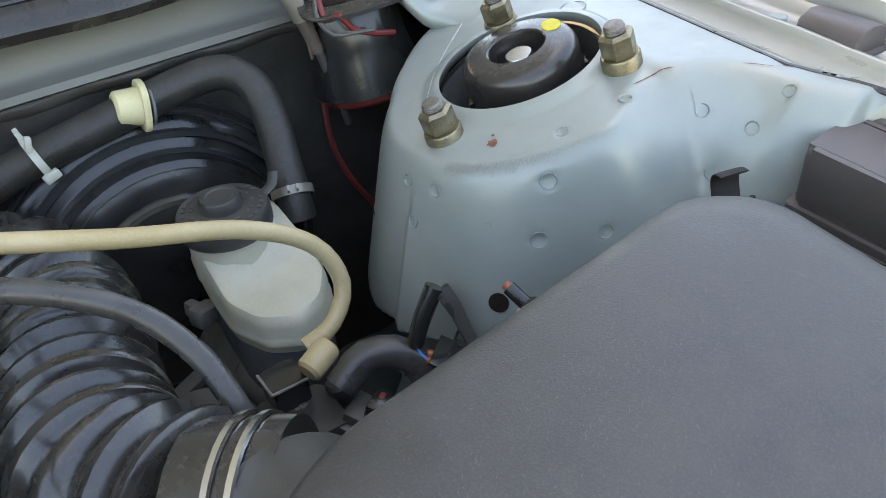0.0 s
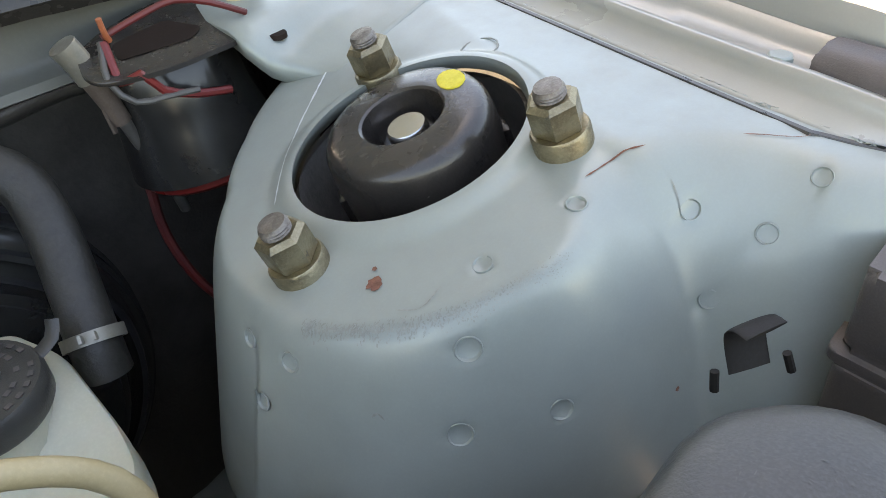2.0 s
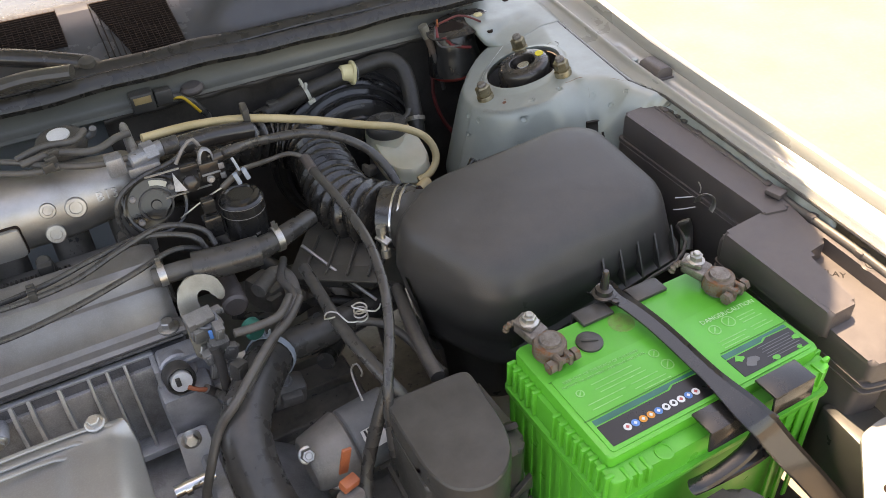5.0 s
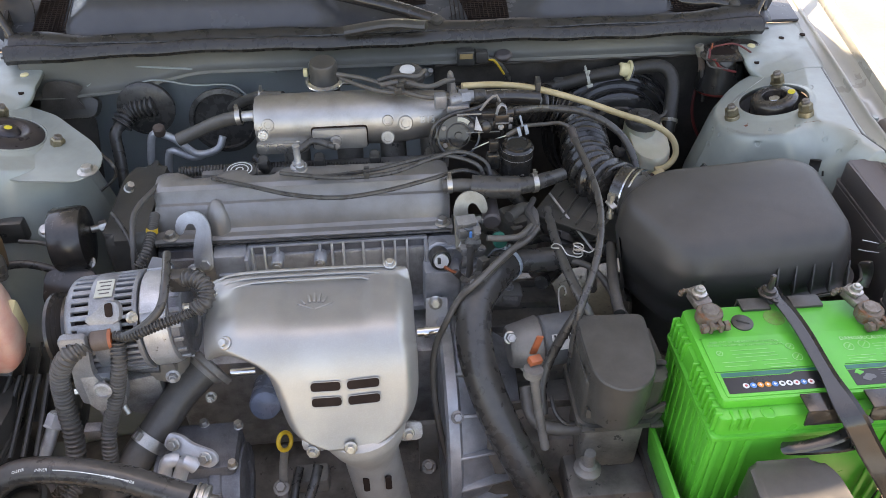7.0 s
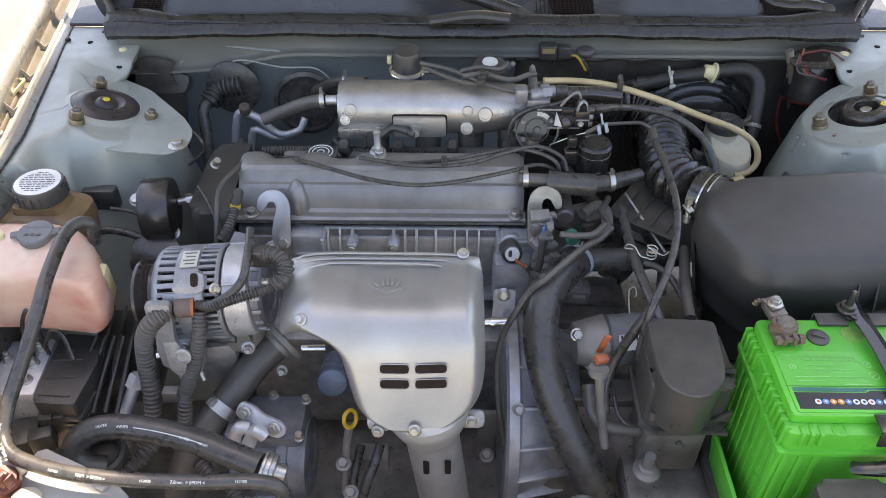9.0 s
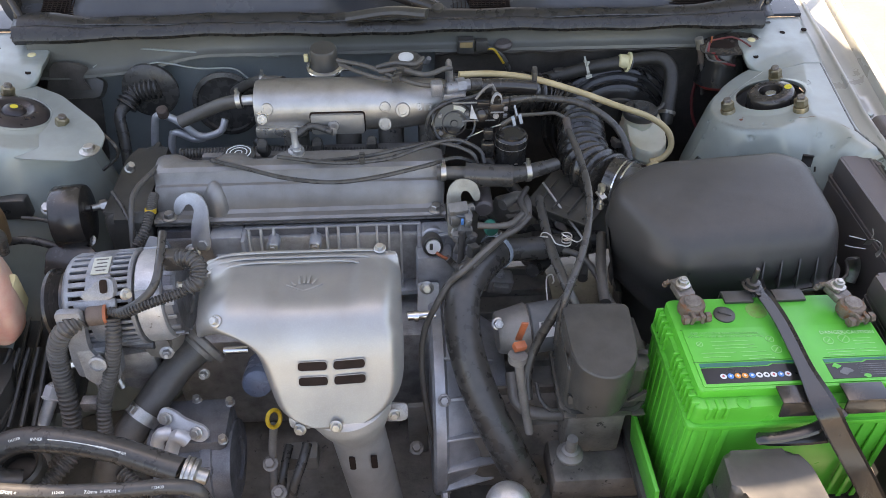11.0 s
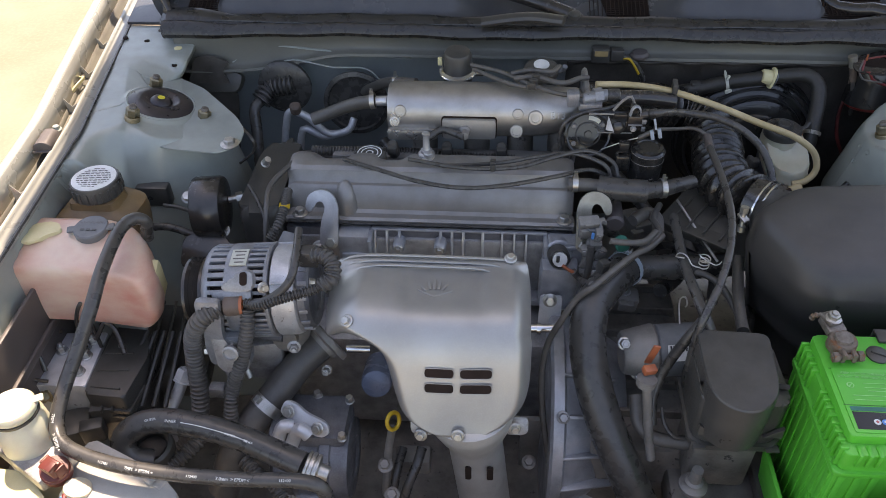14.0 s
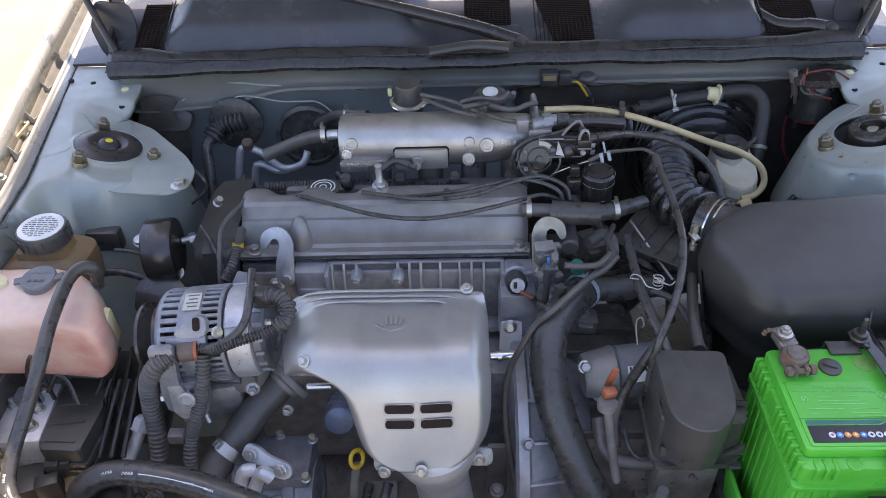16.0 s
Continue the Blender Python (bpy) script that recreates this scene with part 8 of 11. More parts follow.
# alternator
def alternator():
    """Alternator lying across the car: slotted front half, smooth rear half, pulley and brackets."""
    ob = thing("alternator", "cast aluminium alternator with vent slots and a pulley", "alternator", (-0.41, 0.09, 0.73))
    c = Vector((-0.412, 0.096, 0.814))
    ax = Vector((1, 0.04, 0.05)).normalized()
    up0 = Vector((0, -0.5, 0.87)).normalized()
    R = 0.0615

    def spoke(bm, a, h, r, size, bevel=0.0012):
        d = up0 * math.cos(a) + ax.cross(up0) * math.sin(a)
        one = box(bmesh.new(), (0, 0, 0), size, bevel)
        m = Matrix((ax, ax.cross(d) * -1, d)).transposed().to_4x4()
        m.translation = c + ax * h + d * r
        bmesh.ops.transform(one, verts=one.verts, matrix=m)
        me = bpy.data.meshes.new("spoke")
        one.to_mesh(me)
        one.free()
        bm.from_mesh(me)
        bpy.data.meshes.remove(me)
        return bm
    # Solid near-black core paints the shade between the vent ribs.
    part("core", lathe(bmesh.new(), c, ax, [(0.030, -0.044), (0.050, -0.043), (0.0535, -0.038), (0.0535, 0.066), (0.03, 0.070)], 44), SLOT, ob, "near-black core behind the vent slots")
    bm = bmesh.new()
    lathe(bm, c, ax, [(0.040, -0.052), (0.056, -0.050), (R - 0.002, -0.047), (R, -0.043), (R, -0.040), (0.053, -0.039)], 52, (False, False))
    lathe(bm, c, ax, [(0.053, -0.021), (R - 0.0005, -0.020), (R + 0.001, -0.017), (R + 0.001, 0.007), (R - 0.0005, 0.010), (0.053, 0.011)], 52, (False, False))
    lathe(bm, c, ax, [(0.053, 0.030), (R + 0.0005, 0.031), (R + 0.0015, 0.033), (R + 0.0005, 0.036), (0.053, 0.0365)], 52, (False, False))
    front = part("front_half", bm, ALTALU, ob)
    for k in range(28):
        part("vent_rib", spoke(bmesh.new(), math.radians(-160 + k * 10.5), -0.031, R - 0.0030, (0.024, 0.0066, 0.0068)), ALTALU, front)
    for k in range(34):
        part("vent_rib", spoke(bmesh.new(), math.radians(-160 + k * 8.6), 0.0205, R - 0.0024, (0.025, 0.0046, 0.0070)), ALTALU, front)
    part("top_ledge", spoke(bmesh.new(), math.radians(22), -0.008, R + 0.003, (0.050, 0.012, 0.008)), ALTALU, front)
    # smooth rear half with a parting ridge, then the slotted end cover
    bm = bmesh.new()
    lathe(bm, c, ax, [(0.052, 0.0375), (R - 0.003, 0.038), (R - 0.001, 0.040), (R - 0.0015, 0.062), (R - 0.004, 0.068), (0.050, 0.070)], 26, (False, False))
    rear = part("rear_half", bm, ALTBRIGHT, ob, "bright smooth rear casting", sharp=20)
    for a in (-62, 10):
        part("parting_ridge", spoke(bmesh.new(), math.radians(a), 0.053, R - 0.0005, (0.031, 0.0030, 0.0030)), ALTBRIGHT, rear)
    for a in (-100, -20, 40):
        part("stain", spoke(bmesh.new(), math.radians(a), 0.057, R - 0.0036, (0.012, 0.010, 0.0012)), ALU_DIRTY, rear, "grey stain")
    bm = bmesh.new()
    lathe(bm, c, ax, [(0.050, 0.069), (0.053, 0.071), (0.053, 0.080), (0.048, 0.085), (0.030, 0.087), (0.028, 0.084), (0.001, 0.084)], 40)
    cover = part("end_cover", bm, COMPALU, ob, "dirty slotted end cover")
    for k in range(18):
        part("cover_rib", spoke(bmesh.new(), math.radians(-170 + k * 20), 0.077, 0.0535, (0.012, 0.006, 0.0035)), ALTALU, cover)
    for a in (-75, -40, 5):
        d = up0 * math.cos(math.radians(a)) + ax.cross(up0) * math.sin(math.radians(a))
        part("stud", hexbolt(bmesh.new(), c + ax * 0.084 + d * 0.040, ax, 0.0042, 0.006, 1.3), STEEL, cover)
    bm = bmesh.new()
    lathe(bm, c, -ax, [(0.030, 0.050), (0.046, 0.054), (0.047, 0.058), (0.042, 0.061), (0.046, 0.064), (0.042, 0.067), (0.046, 0.070), (0.042, 0.073), (0.046, 0.076), (0.046, 0.080), (0.014, 0.082), (0.012, 0.088), (0.004, 0.089)], 40)
    part("pulley", bm, BLACKSTEEL, ob, "dark ribbed pulley")
    # rating label on the solid band
    d = Vector((0, -0.10, 0.995)).normalized()
    m = Matrix((ax, d.cross(ax), d)).transposed().to_4x4()
    m.translation = c + ax * -0.005 + d * (R + 0.0018)
    bm = box(bmesh.new(), (0, 0, 0), (0.021, 0.027, 0.0016), 0)
    bmesh.ops.transform(bm, verts=bm.verts, matrix=m)
    lab = part("rating_label", bm, LABEL, ob, "aged pale yellow rating label")
    for k in range(4):
        bm = box(bmesh.new(), (0.001 * (k % 2), 0.0095 - k * 0.006, 0.0010), (0.015 - 0.003 * (k % 2), 0.0016, 0.0004), 0)
        bmesh.ops.transform(bm, verts=bm.verts, matrix=m)
        part("print_bar", bm, BROWNBLACK, lab, "line of faded print")
    # adjusting lug with its slot
    bm = bmesh.new()
    lug_v = Vector((0, 0.55, 0.83))
    prism(bm, rounded([(-0.020, -0.009), (0.012, -0.010), (0.017, -0.004), (0.017, 0.012), (0.010, 0.016), (-0.002, 0.015), (-0.010, 0.003), (-0.022, 0.000)], 0.004), (-0.394, 0.028, 0.893), (1, 0, 0.05), lug_v, 0.011, 0.002)
    lug = part("bracket", bm, ALTALU, ob, "cast adjusting lug with a slot")
    nn = Vector((1, 0, 0.05)).normalized().cross(lug_v.normalized())
    part("slot", prism(bmesh.new(), rounded([(-0.0042, -0.008), (0.0042, -0.008), (0.0042, 0.008), (-0.0042, 0.008)], 0.0041, 4), Vector((-0.388, 0.031, 0.899)) + nn * 0.0108, (1, 0, 0.05), lug_v, 0.0012, 0), SLOT, lug, "dark adjusting slot")
    part("bolt", hexbolt(bmesh.new(), (-0.371, 0.030, 0.884), (0.8, -0.6, 0.3), 0.0048, 0.006, 1.5), STEEL, lug)
    # flat steel strap that carries the wide conduit
    bm = bmesh.new()
    prism(bm, rounded([(-0.018, 0.046), (0.012, 0.046), (0.012, 0.022), (0.009, 0.000), (0.009, -0.040), (0.004, -0.056), (-0.014, -0.058), (-0.017, -0.030), (-0.014, 0.000), (-0.018, 0.022)], 0.004), (-0.441, 0.028, 0.815), (1, 0, 0), (0, 0.10, 1), 0.010, 0.002)
    strap2 = part("conduit_strap", bm, ALTALU, ob, "pale cast conduit bracket")
    part("slot", box(bmesh.new(), (-0.444, 0.0225, 0.852), (0.014, 0.002, 0.004), 0.0005, (-6, 0, 0)), SLOT, strap2)
    part("bolt", hexbolt(bmesh.new(), (-0.459, 0.026, 0.771), (-1, -0.3, 0.1), 0.006, 0.006, 1.4), STEEL, strap2)
    # lower foot with its pivot bolt and a stud
    bm = bmesh.new()
    prism(bm, rounded([(-0.020, 0.016), (0.016, 0.018), (0.021, 0.002), (0.019, -0.028), (0.006, -0.046), (-0.004, -0.062), (-0.014, -0.058), (-0.020, -0.026)], 0.006), (-0.424, 0.036, 0.781), (1, 0, 0), (0, 0.18, 1), 0.016, 0.004)
    foot = part("pivot_foot", bm, ALTALU, ob, "pale cast pivot foot")
    part("bolt", hexbolt(bmesh.new(), (-0.427, 0.021, 0.784), (0, -1, 0.25), 0.0085, 0.007, 1.45), STEEL, foot)
    part("stud", cyl(bmesh.new(), (-0.424, 0.034, 0.742), (-0.414, 0.022, 0.722), 0.0045, bev=0.001), STEEL, foot)
    return ob


alternator()
# water pump castings below the alternator
pump = thing("water_pump", "dark oily cast water pump below the alternator", "water pump", (-0.378, 0.085, 0.66))
bm = lathe(bmesh.new(), (-0.376, 0.110, 0.745), (0.1, -1, 0.25), [(0.032, 0), (0.031, 0.030), (0.026, 0.040), (0.018, 0.044), (0.016, 0.052), (0.010, 0.054), (0.001, 0.054)], 32)
box(bm, (-0.380, 0.105, 0.70), (0.050, 0.040, 0.080), 0.010)
casting = part("casting", bm, DARK, pump)
for p, r in (((-0.402, 0.066, 0.752), 0.0075), ((-0.396, 0.062, 0.722), 0.006), ((-0.366, 0.060, 0.715), 0.0065), ((-0.352, 0.064, 0.768), 0.006), ((-0.384, 0.064, 0.778), 0.0055)):
    bm = lathe(bmesh.new(), Vector(p) + Vector((0, 0.035, -0.006)), (0, -1, 0.2), [(r * 1.5, 0), (r * 1.4, 0.022), (r * 1.1, 0.026), (0.0005, 0.026)], 18)
    boss = part("boss", bm, COMPALU, casting)
    part("bolt", hexbolt(bmesh.new(), Vector(p) + Vector((0, 0.008, 0)), (0, -1, 0.2), r * 0.75, 0.006, 1.35), ALU_DIRTY, boss)
hose("coolant_pipe", [(-0.425, 0.075, 0.768), (-0.400, 0.060, 0.766), (-0.372, 0.058, 0.765)], 0.0062, COMPALU, "short oily steel coolant pipe", "pipe", seg=12)
single("flange_bolt", hexbolt(bmesh.new(), (-0.352, 0.040, 0.768), (0.2, -1, 0.4), 0.0062, 0.007, 1.45, 0.006), ALU_DIRTY, "stained bolt on the hose flange", "bolt")
# connectors and looms at the alternator
bm = bmesh.new()
p = Vector((-0.376, 0.171, 0.835))
box(bm, p, (0.024, 0.020, 0.024), 0.003, (25, 0, -20))
box(bm, p + Vector((0.008, -0.010, -0.014)), (0.020, 0.012, 0.018), 0.003, (25, 0, -20))
single("alternator_connector", bm, GREYCAP, "grey plastic alternator connector", "connector", "wiring connectors")
hose("alternator_cable", [(-0.344, 0.120, 0.900), (-0.338, 0.080, 0.900), (-0.338, 0.052, 0.890), (-0.347, 0.041, 0.876), (-0.366, 0.034, 0.862), (-0.386, 0.032, 0.853), (-0.402, 0.038, 0.845)], 0.0052, RUBBER, "black rubber covered alternator cable", "cable", seg=12)
hose("wiring_conduit", [(-0.400, 0.038, 0.848), (-0.380, 0.030, 0.853), (-0.358, 0.031, 0.862), (-0.333, 0.036, 0.868), (-0.312, 0.042, 0.872), (-0.298, 0.050, 0.878)], 0.0056, RUBBER, "thin black corrugated wiring conduit", "conduit", seg=14, rib=0.0010, pitch=0.004)
bm = bmesh.new()
tube(bm, [(-0.304, 0.046, 0.874), (-0.292, 0.053, 0.882), (-0.292, 0.066, 0.892), (-0.304, 0.076, 0.896), (-0.318, 0.080, 0.893)], 0.0100, 14, rib=0.001, pitch=0.006)
box(bm, (-0.325, 0.084, 0.888), (0.026, 0.020, 0.024), 0.004)
single("cable_boot", bm, RUBBER, "black rubber cable boot", "cable boot")
bm = bmesh.new()
cyl(bm, (-0.428, 0.036, 0.843), (-0.405, 0.038, 0.844), 0.0125, bev=0.002)
single("cable_sleeve", bm, TAPE, "brown plastic cable sleeve", "sleeve")
bm = bmesh.new()
cyl(bm, (-0.4075, 0.0376, 0.844), (-0.4040, 0.038, 0.844), 0.0130)
single("red_ring", bm, ORANGE, "orange red ring on the cable sleeve", "ring")
hose("wiring_conduit", [(-0.432, 0.030, 0.846), (-0.452, 0.018, 0.838), (-0.471, 0.020, 0.806), (-0.480, 0.019, 0.760), (-0.479, 0.005, 0.720), (-0.483, -0.011, 0.680), (-0.504, -0.030, 0.640), (-0.530, -0.052, 0.630)], 0.0108, RUBBER_DULL, "wide dull black corrugated conduit", "conduit", seg=18, rib=0.0014, pitch=0.0065)
hose("wiring_conduit", [(-0.398, 0.034, 0.842), (-0.400, 0.018, 0.815), (-0.413, 0.010, 0.772), (-0.430, 0.003, 0.730), (-0.435, -0.014, 0.700), (-0.438, -0.021, 0.660)], 0.0085, RUBBER_DULL, "narrow dull black corrugated conduit", "conduit", seg=16, rib=0.0012, pitch=0.005)

# air-conditioning compressor and its pipes
comp = thing("ac_compressor", "grimy aluminium air-conditioning compressor", "compressor", (-0.347, 0.037, 0.560))
bm = bmesh.new()
c = Vector((-0.331, -0.003, 0.625))
box(bm, c + Vector((-0.004, 0.004, 0.022)), (0.105, 0.075, 0.060), 0.010)
part("head", bm, COMPALU, comp)
bm = bmesh.new()
lathe(bm, c + Vector((-0.055, -0.012, -0.018)), (1, 0, 0), [(0.030, 0), (0.048, 0.002), (0.054, 0.008), (0.055, 0.030), (0.0575, 0.032), (0.0575, 0.040), (0.055, 0.042), (0.055, 0.066), (0.0595, 0.068), (0.0605, 0.072), (0.0605, 0.082), (0.058, 0.084), (0.057, 0.100), (0.054, 0.106), (0.030, 0.108), (0.026, 0.104), (0.001, 0.104)], 48)
part("body", bm, COMPALU, comp)
for k in range(6):
    ang = k * math.pi / 3 + 0.3
    bm = bmesh.new()
    cyl(bm, c + Vector((-0.020, -0.012 + 0.057 * math.cos(ang), -0.018 + 0.057 * math.sin(ang))), c + Vector((0.030, -0.012 + 0.057 * math.cos(ang), -0.018 + 0.057 * math.sin(ang))), 0.006, bev=0.001)
    part("through_bolt", bm, COMPALU, comp)
for dx, dy in ((-0.045, 0.03), (0.0, 0.036), (0.045, 0.03), (0.045, -0.03)):
    bm = bmesh.new()
    hexbolt(bm, c + Vector((dx, dy, 0.05)), (0, 0, 1), 0.0055, 0.008, 1.2)
    part("bolt", bm, STEEL, comp)
p1, p2 = Vector((-0.354, -0.009, 0.700)), Vector((-0.314, -0.026, 0.690))
bm = bmesh.new()
u = (p2 - p1).normalized()
v = Vector((0, 0.6, 0.8))
v = (v - u * v.dot(u)).normalized()
prism(bm, rounded([(-0.013, -0.010), (0.03, -0.014), (0.054, -0.012), (0.061, 0.0), (0.052, 0.010), (0.020, 0.008), (0.006, 0.012), (-0.012, 0.010)], 0.006), p1, u, v, 0.006, 0.0012)
part("pipe_flange", bm, BRIGHTALU, comp, "bright alloy pipe flange")
for p in (p1, p2):
    bm = bmesh.new()
    hexbolt(bm, p + u.cross(v) * 0.010, u.cross(v), 0.0062, 0.006, 1.4)
    part("bolt", bm, STEEL, comp)
for k, (a, b2, e) in enumerate((((-0.352, -0.029, 0.690), (-0.371, -0.033, 0.670), (-0.380, -0.044, 0.620)), ((-0.327, -0.041, 0.690), (-0.347, -0.035, 0.680), (-0.362, -0.041, 0.630)))):
    bm = bmesh.new()
    tube(bm, [a, tuple((Vector(a) + Vector(b2)) / 2 + Vector((0, 0, 0.012))), b2, e, tuple(Vector(e) + Vector((0, 0, -0.1)))], 0.0092, 16)
    part("pipe", bm, BRIGHTALU, comp, "bent bright alloy pipe")

# lower coolant hose with its clamp and housing
hose("coolant_hose", [(-0.329, 0.085, 0.725), (-0.357, 0.060, 0.710), (-0.384, 0.025, 0.690), (-0.410, -0.008, 0.670), (-0.435, -0.034, 0.640), (-0.456, -0.059, 0.580)], 0.0215, RUBBER_DULL, "thick dull black lower coolant hose", seg=22)
q0, q1 = Vector((-0.386, 0.014, 0.690)), Vector((-0.400, -0.002, 0.680))
spring_clamp((q0 + q1) / 2, q1 - q0, 0.0222, STEEL, "zinc spring clamp on the coolant hose", 0.0150)
bm = bmesh.new()
d = (Vector((-0.357, 0.060, 0.710)) - Vector((-0.329, 0.085, 0.725))).normalized()
lathe(bm, Vector((-0.327, 0.087, 0.725)) - d * 0.012, d, [(0.034, 0), (0.036, 0.002), (0.036, 0.009), (0.026, 0.012), (0.025, 0.018)], 28)
single("thermostat_housing", bm, DARK, "dark stained thermostat housing", "housing")
for px in ((-0.362, 0.069, 0.735), (-0.318, 0.051, 0.710)):
    single("housing_bolt", hexbolt(bmesh.new(), px, (0, -0.8, 0.4), 0.0055, 0.008, 1.4, 0.004), STEEL, "small steel bolt on the housing", "bolt", "housing bolts")
bm = bmesh.new()
box(bm, (-0.404, 0.071, 0.730), (0.05, 0.04, 0.05), 0.008, (0, 0, 10))
cyl(bm, (-0.413, 0.072, 0.745), (-0.371, 0.075, 0.745), 0.010)
cyl(bm, (-0.405, 0.056, 0.700), (-0.418, 0.108, 0.700), 0.024, bev=0.004)
single("water_pump", bm, ALU_DIRTY, "grimy cast water pump below the alternator", "water pump")
bm = bmesh.new()
prism(bm, rounded([(-0.011, -0.018), (0.011, -0.022), (0.015, 0.006), (0.005, 0.020), (-0.010, 0.046), (-0.018, 0.042)], 0.006), (-0.432, 0.020, 0.773), (1, 0, 0), (0, 0.3, 0.95), 0.012, 0.003)
lathe(bm, Vector((-0.422, 0.006, 0.791)), (0, -0.95, 0.3), [(0.011, 0), (0.011, 0.004), (0.008, 0.005), (0.008, 0.002), (0.001, 0.002)], 22)
single("alternator_bracket", bm, ALU_DIRTY, "cast aluminium lower alternator bracket", "bracket")

# pipe union in front of the brake unit
bm = bmesh.new()
a, b = Vector((-0.515, 0.029, 0.700)), Vector((-0.534, -0.001, 0.660))
hexbolt(bm, a, a - b, 0.012, 0.016, 1.15, 0.004)
tube(bm, [a, (a + b) / 2, b, b + Vector((-0.005, -0.01, -0.06))], 0.0085, 14)
single("pipe_union", bm, BRIGHTALU, "dull steel pipe union with a hex nut", "pipe union")
bm = bmesh.new()
box(bm, (-0.466, 0.025, 0.690), (0.022, 0.016, 0.018), 0.003)
single("loom_clip", bm, ALU_DIRTY, "small grey loom clip", "clip")

# timing end of the engine: dark cover, belts and bracket
bm = bmesh.new()
slab(bm, rounded([(-0.475, 0.24), (-0.416, 0.24), (-0.416, 0.44), (-0.455, 0.44), (-0.475, 0.40)], 0.02), 0.60, 0.828, 0.016, 3)
single("timing_cover", bm, BLACK, "black plastic timing belt cover", "timing cover")
hose("cover_edge", [(-0.422, 0.191, 0.800), (-0.422, 0.225, 0.845), (-0.425, 0.273, 0.855), (-0.405, 0.333, 0.855)], 0.004, RUBBER_DULL, "curved grey rubber edge of the timing cover", "edge trim")
hose("wiring_conduit", [(-0.413, 0.193, 0.820), (-0.402, 0.207, 0.835), (-0.398, 0.233, 0.845), (-0.399, 0.268, 0.850)], 0.0062, RUBBER_DULL, "short corrugated conduit at the cam cover", "conduit", rib=0.001, pitch=0.004)
bm = bmesh.new()
lathe(bm, (-0.398, 0.236, 0.846), (0.1, 0.3, 0.8), [(0.008, -0.003), (0.008, 0.003)], 14)
single("yellow_ring", bm, YELLOW, "dull yellow ring on the conduit", "ring")
mount = thing("engine_mount_bracket", "black steel engine mount bracket by the tower", "bracket", (-0.539, 0.272, 0.760))
bm = bmesh.new()
c = Vector((-0.520, 0.259, 0.820))
lathe(bm, c + Vector((-0.022, 0, 0)), (1, 0.12, 0), [(0.030, 0), (0.044, 0.002), (0.046, 0.006), (0.046, 0.040), (0.044, 0.044), (0.030, 0.046)], 36)
part("drum", bm, BLACKSTEEL, mount)
bm = bmesh.new()
prism(bm, rounded([(-0.035, -0.05), (0.04, -0.05), (0.046, -0.03), (0.03, 0.0), (-0.035, 0.0)], 0.012), c + Vector((0.0, -0.03, -0.03)), (1, 0, 0), (0, 0.8, 0.6), 0.006)
part("foot", bm, BLACKSTEEL, mount)
for px in ((-0.501, 0.242, 0.790), (-0.547, 0.257, 0.840)):
    bm = bmesh.new()
    hexbolt(bm, px, (0, -0.5, 0.8), 0.0075, 0.006, 1.4)
    part("bolt", bm, STEEL, mount)
bm = bmesh.new()
cyl(bm, (-0.498, 0.280, 0.820), (-0.477, 0.288, 0.820), 0.005)
cyl(bm, (-0.487, 0.284, 0.820), (-0.478, 0.288, 0.820), 0.009, seg=6)
part("stud", bm, STEEL, mount)
bm = bmesh.new()
box(bm, (-0.615, 0.289, 0.820), (0.05, 0.02, 0.035), 0.004)
tube(bm, [(-0.592, 0.262, 0.820), (-0.564, 0.257, 0.820), (-0.547, 0.254, 0.815)], 0.003, 8)
single("cable_bracket", bm, BLACK, "black cable bracket on the apron", "bracket")
hose("cable_loom", [(-0.635, 0.224, 0.800), (-0.588, 0.236, 0.800), (-0.546, 0.232, 0.790), (-0.504, 0.221, 0.770)], 0.006, RUBBER, "black cable loom along the apron", "cable")
hose("thin_cable", [(-0.461, 0.278, 0.850), (-0.445, 0.258, 0.840), (-0.426, 0.225, 0.830), (-0.419, 0.211, 0.810)], 0.003, RUBBER, "thin black cable hanging by the timing cover", "cable")
single("bracket_nut", hexbolt(bmesh.new(), (-0.444, 0.319, 0.860), (0.5, -0.3, 0.8), 0.006, 0.012, 1.2), STEEL, "pale steel nut by the timing cover", "nut")

# heater and air-conditioning pipes at the firewall
bm = bmesh.new()
lathe(bm, (-0.480, 0.596, 0.837), (0, -1, 0.1), [(0.048, 0), (0.048, 0.008), (0.040, 0.012), (0.001, 0.012)], 40)
single("firewall_grommet", bm, RUBBER, "round black rubber firewall grommet", "grommet", "firewall grommets")
bm = bmesh.new()
tube(bm, [(-0.521, 0.565, 0.822), (-0.503, 0.585, 0.837), (-0.461, 0.588, 0.845)], 0.0165, 22, rib=0.0026, pitch=0.0085)
single("bellows_boot", bm, RUBBER, "black corrugated rubber boot at the firewall", "rubber boot")
hose("drain_hose", [(-0.517, 0.570, 0.825), (-0.529, 0.550, 0.814), (-0.526, 0.530, 0.780), (-0.522, 0.500, 0.727)], 0.010, RUBBER, "black hose below the rubber boot", seg=14)
bm = bmesh.new()
lathe(bm, (-0.353, 0.592, 0.807), (0, -1, 0.1), [(0.060, 0), (0.060, 0.004), (0.052, 0.006), (0.05, -0.0), (0.001, -0.001)], 40)
single("firewall_grommet", bm, RUBBER, "large dark round firewall opening cover", "grommet", "firewall grommets")
hose("heater_hose", [(-0.401, 0.463, 0.850), (-0.371, 0.465, 0.862), (-0.329, 0.454, 0.885), (-0.294, 0.440, 0.900)], 0.0105, RUBBER_DULL, "black heater hose to the intake chamber", seg=18)
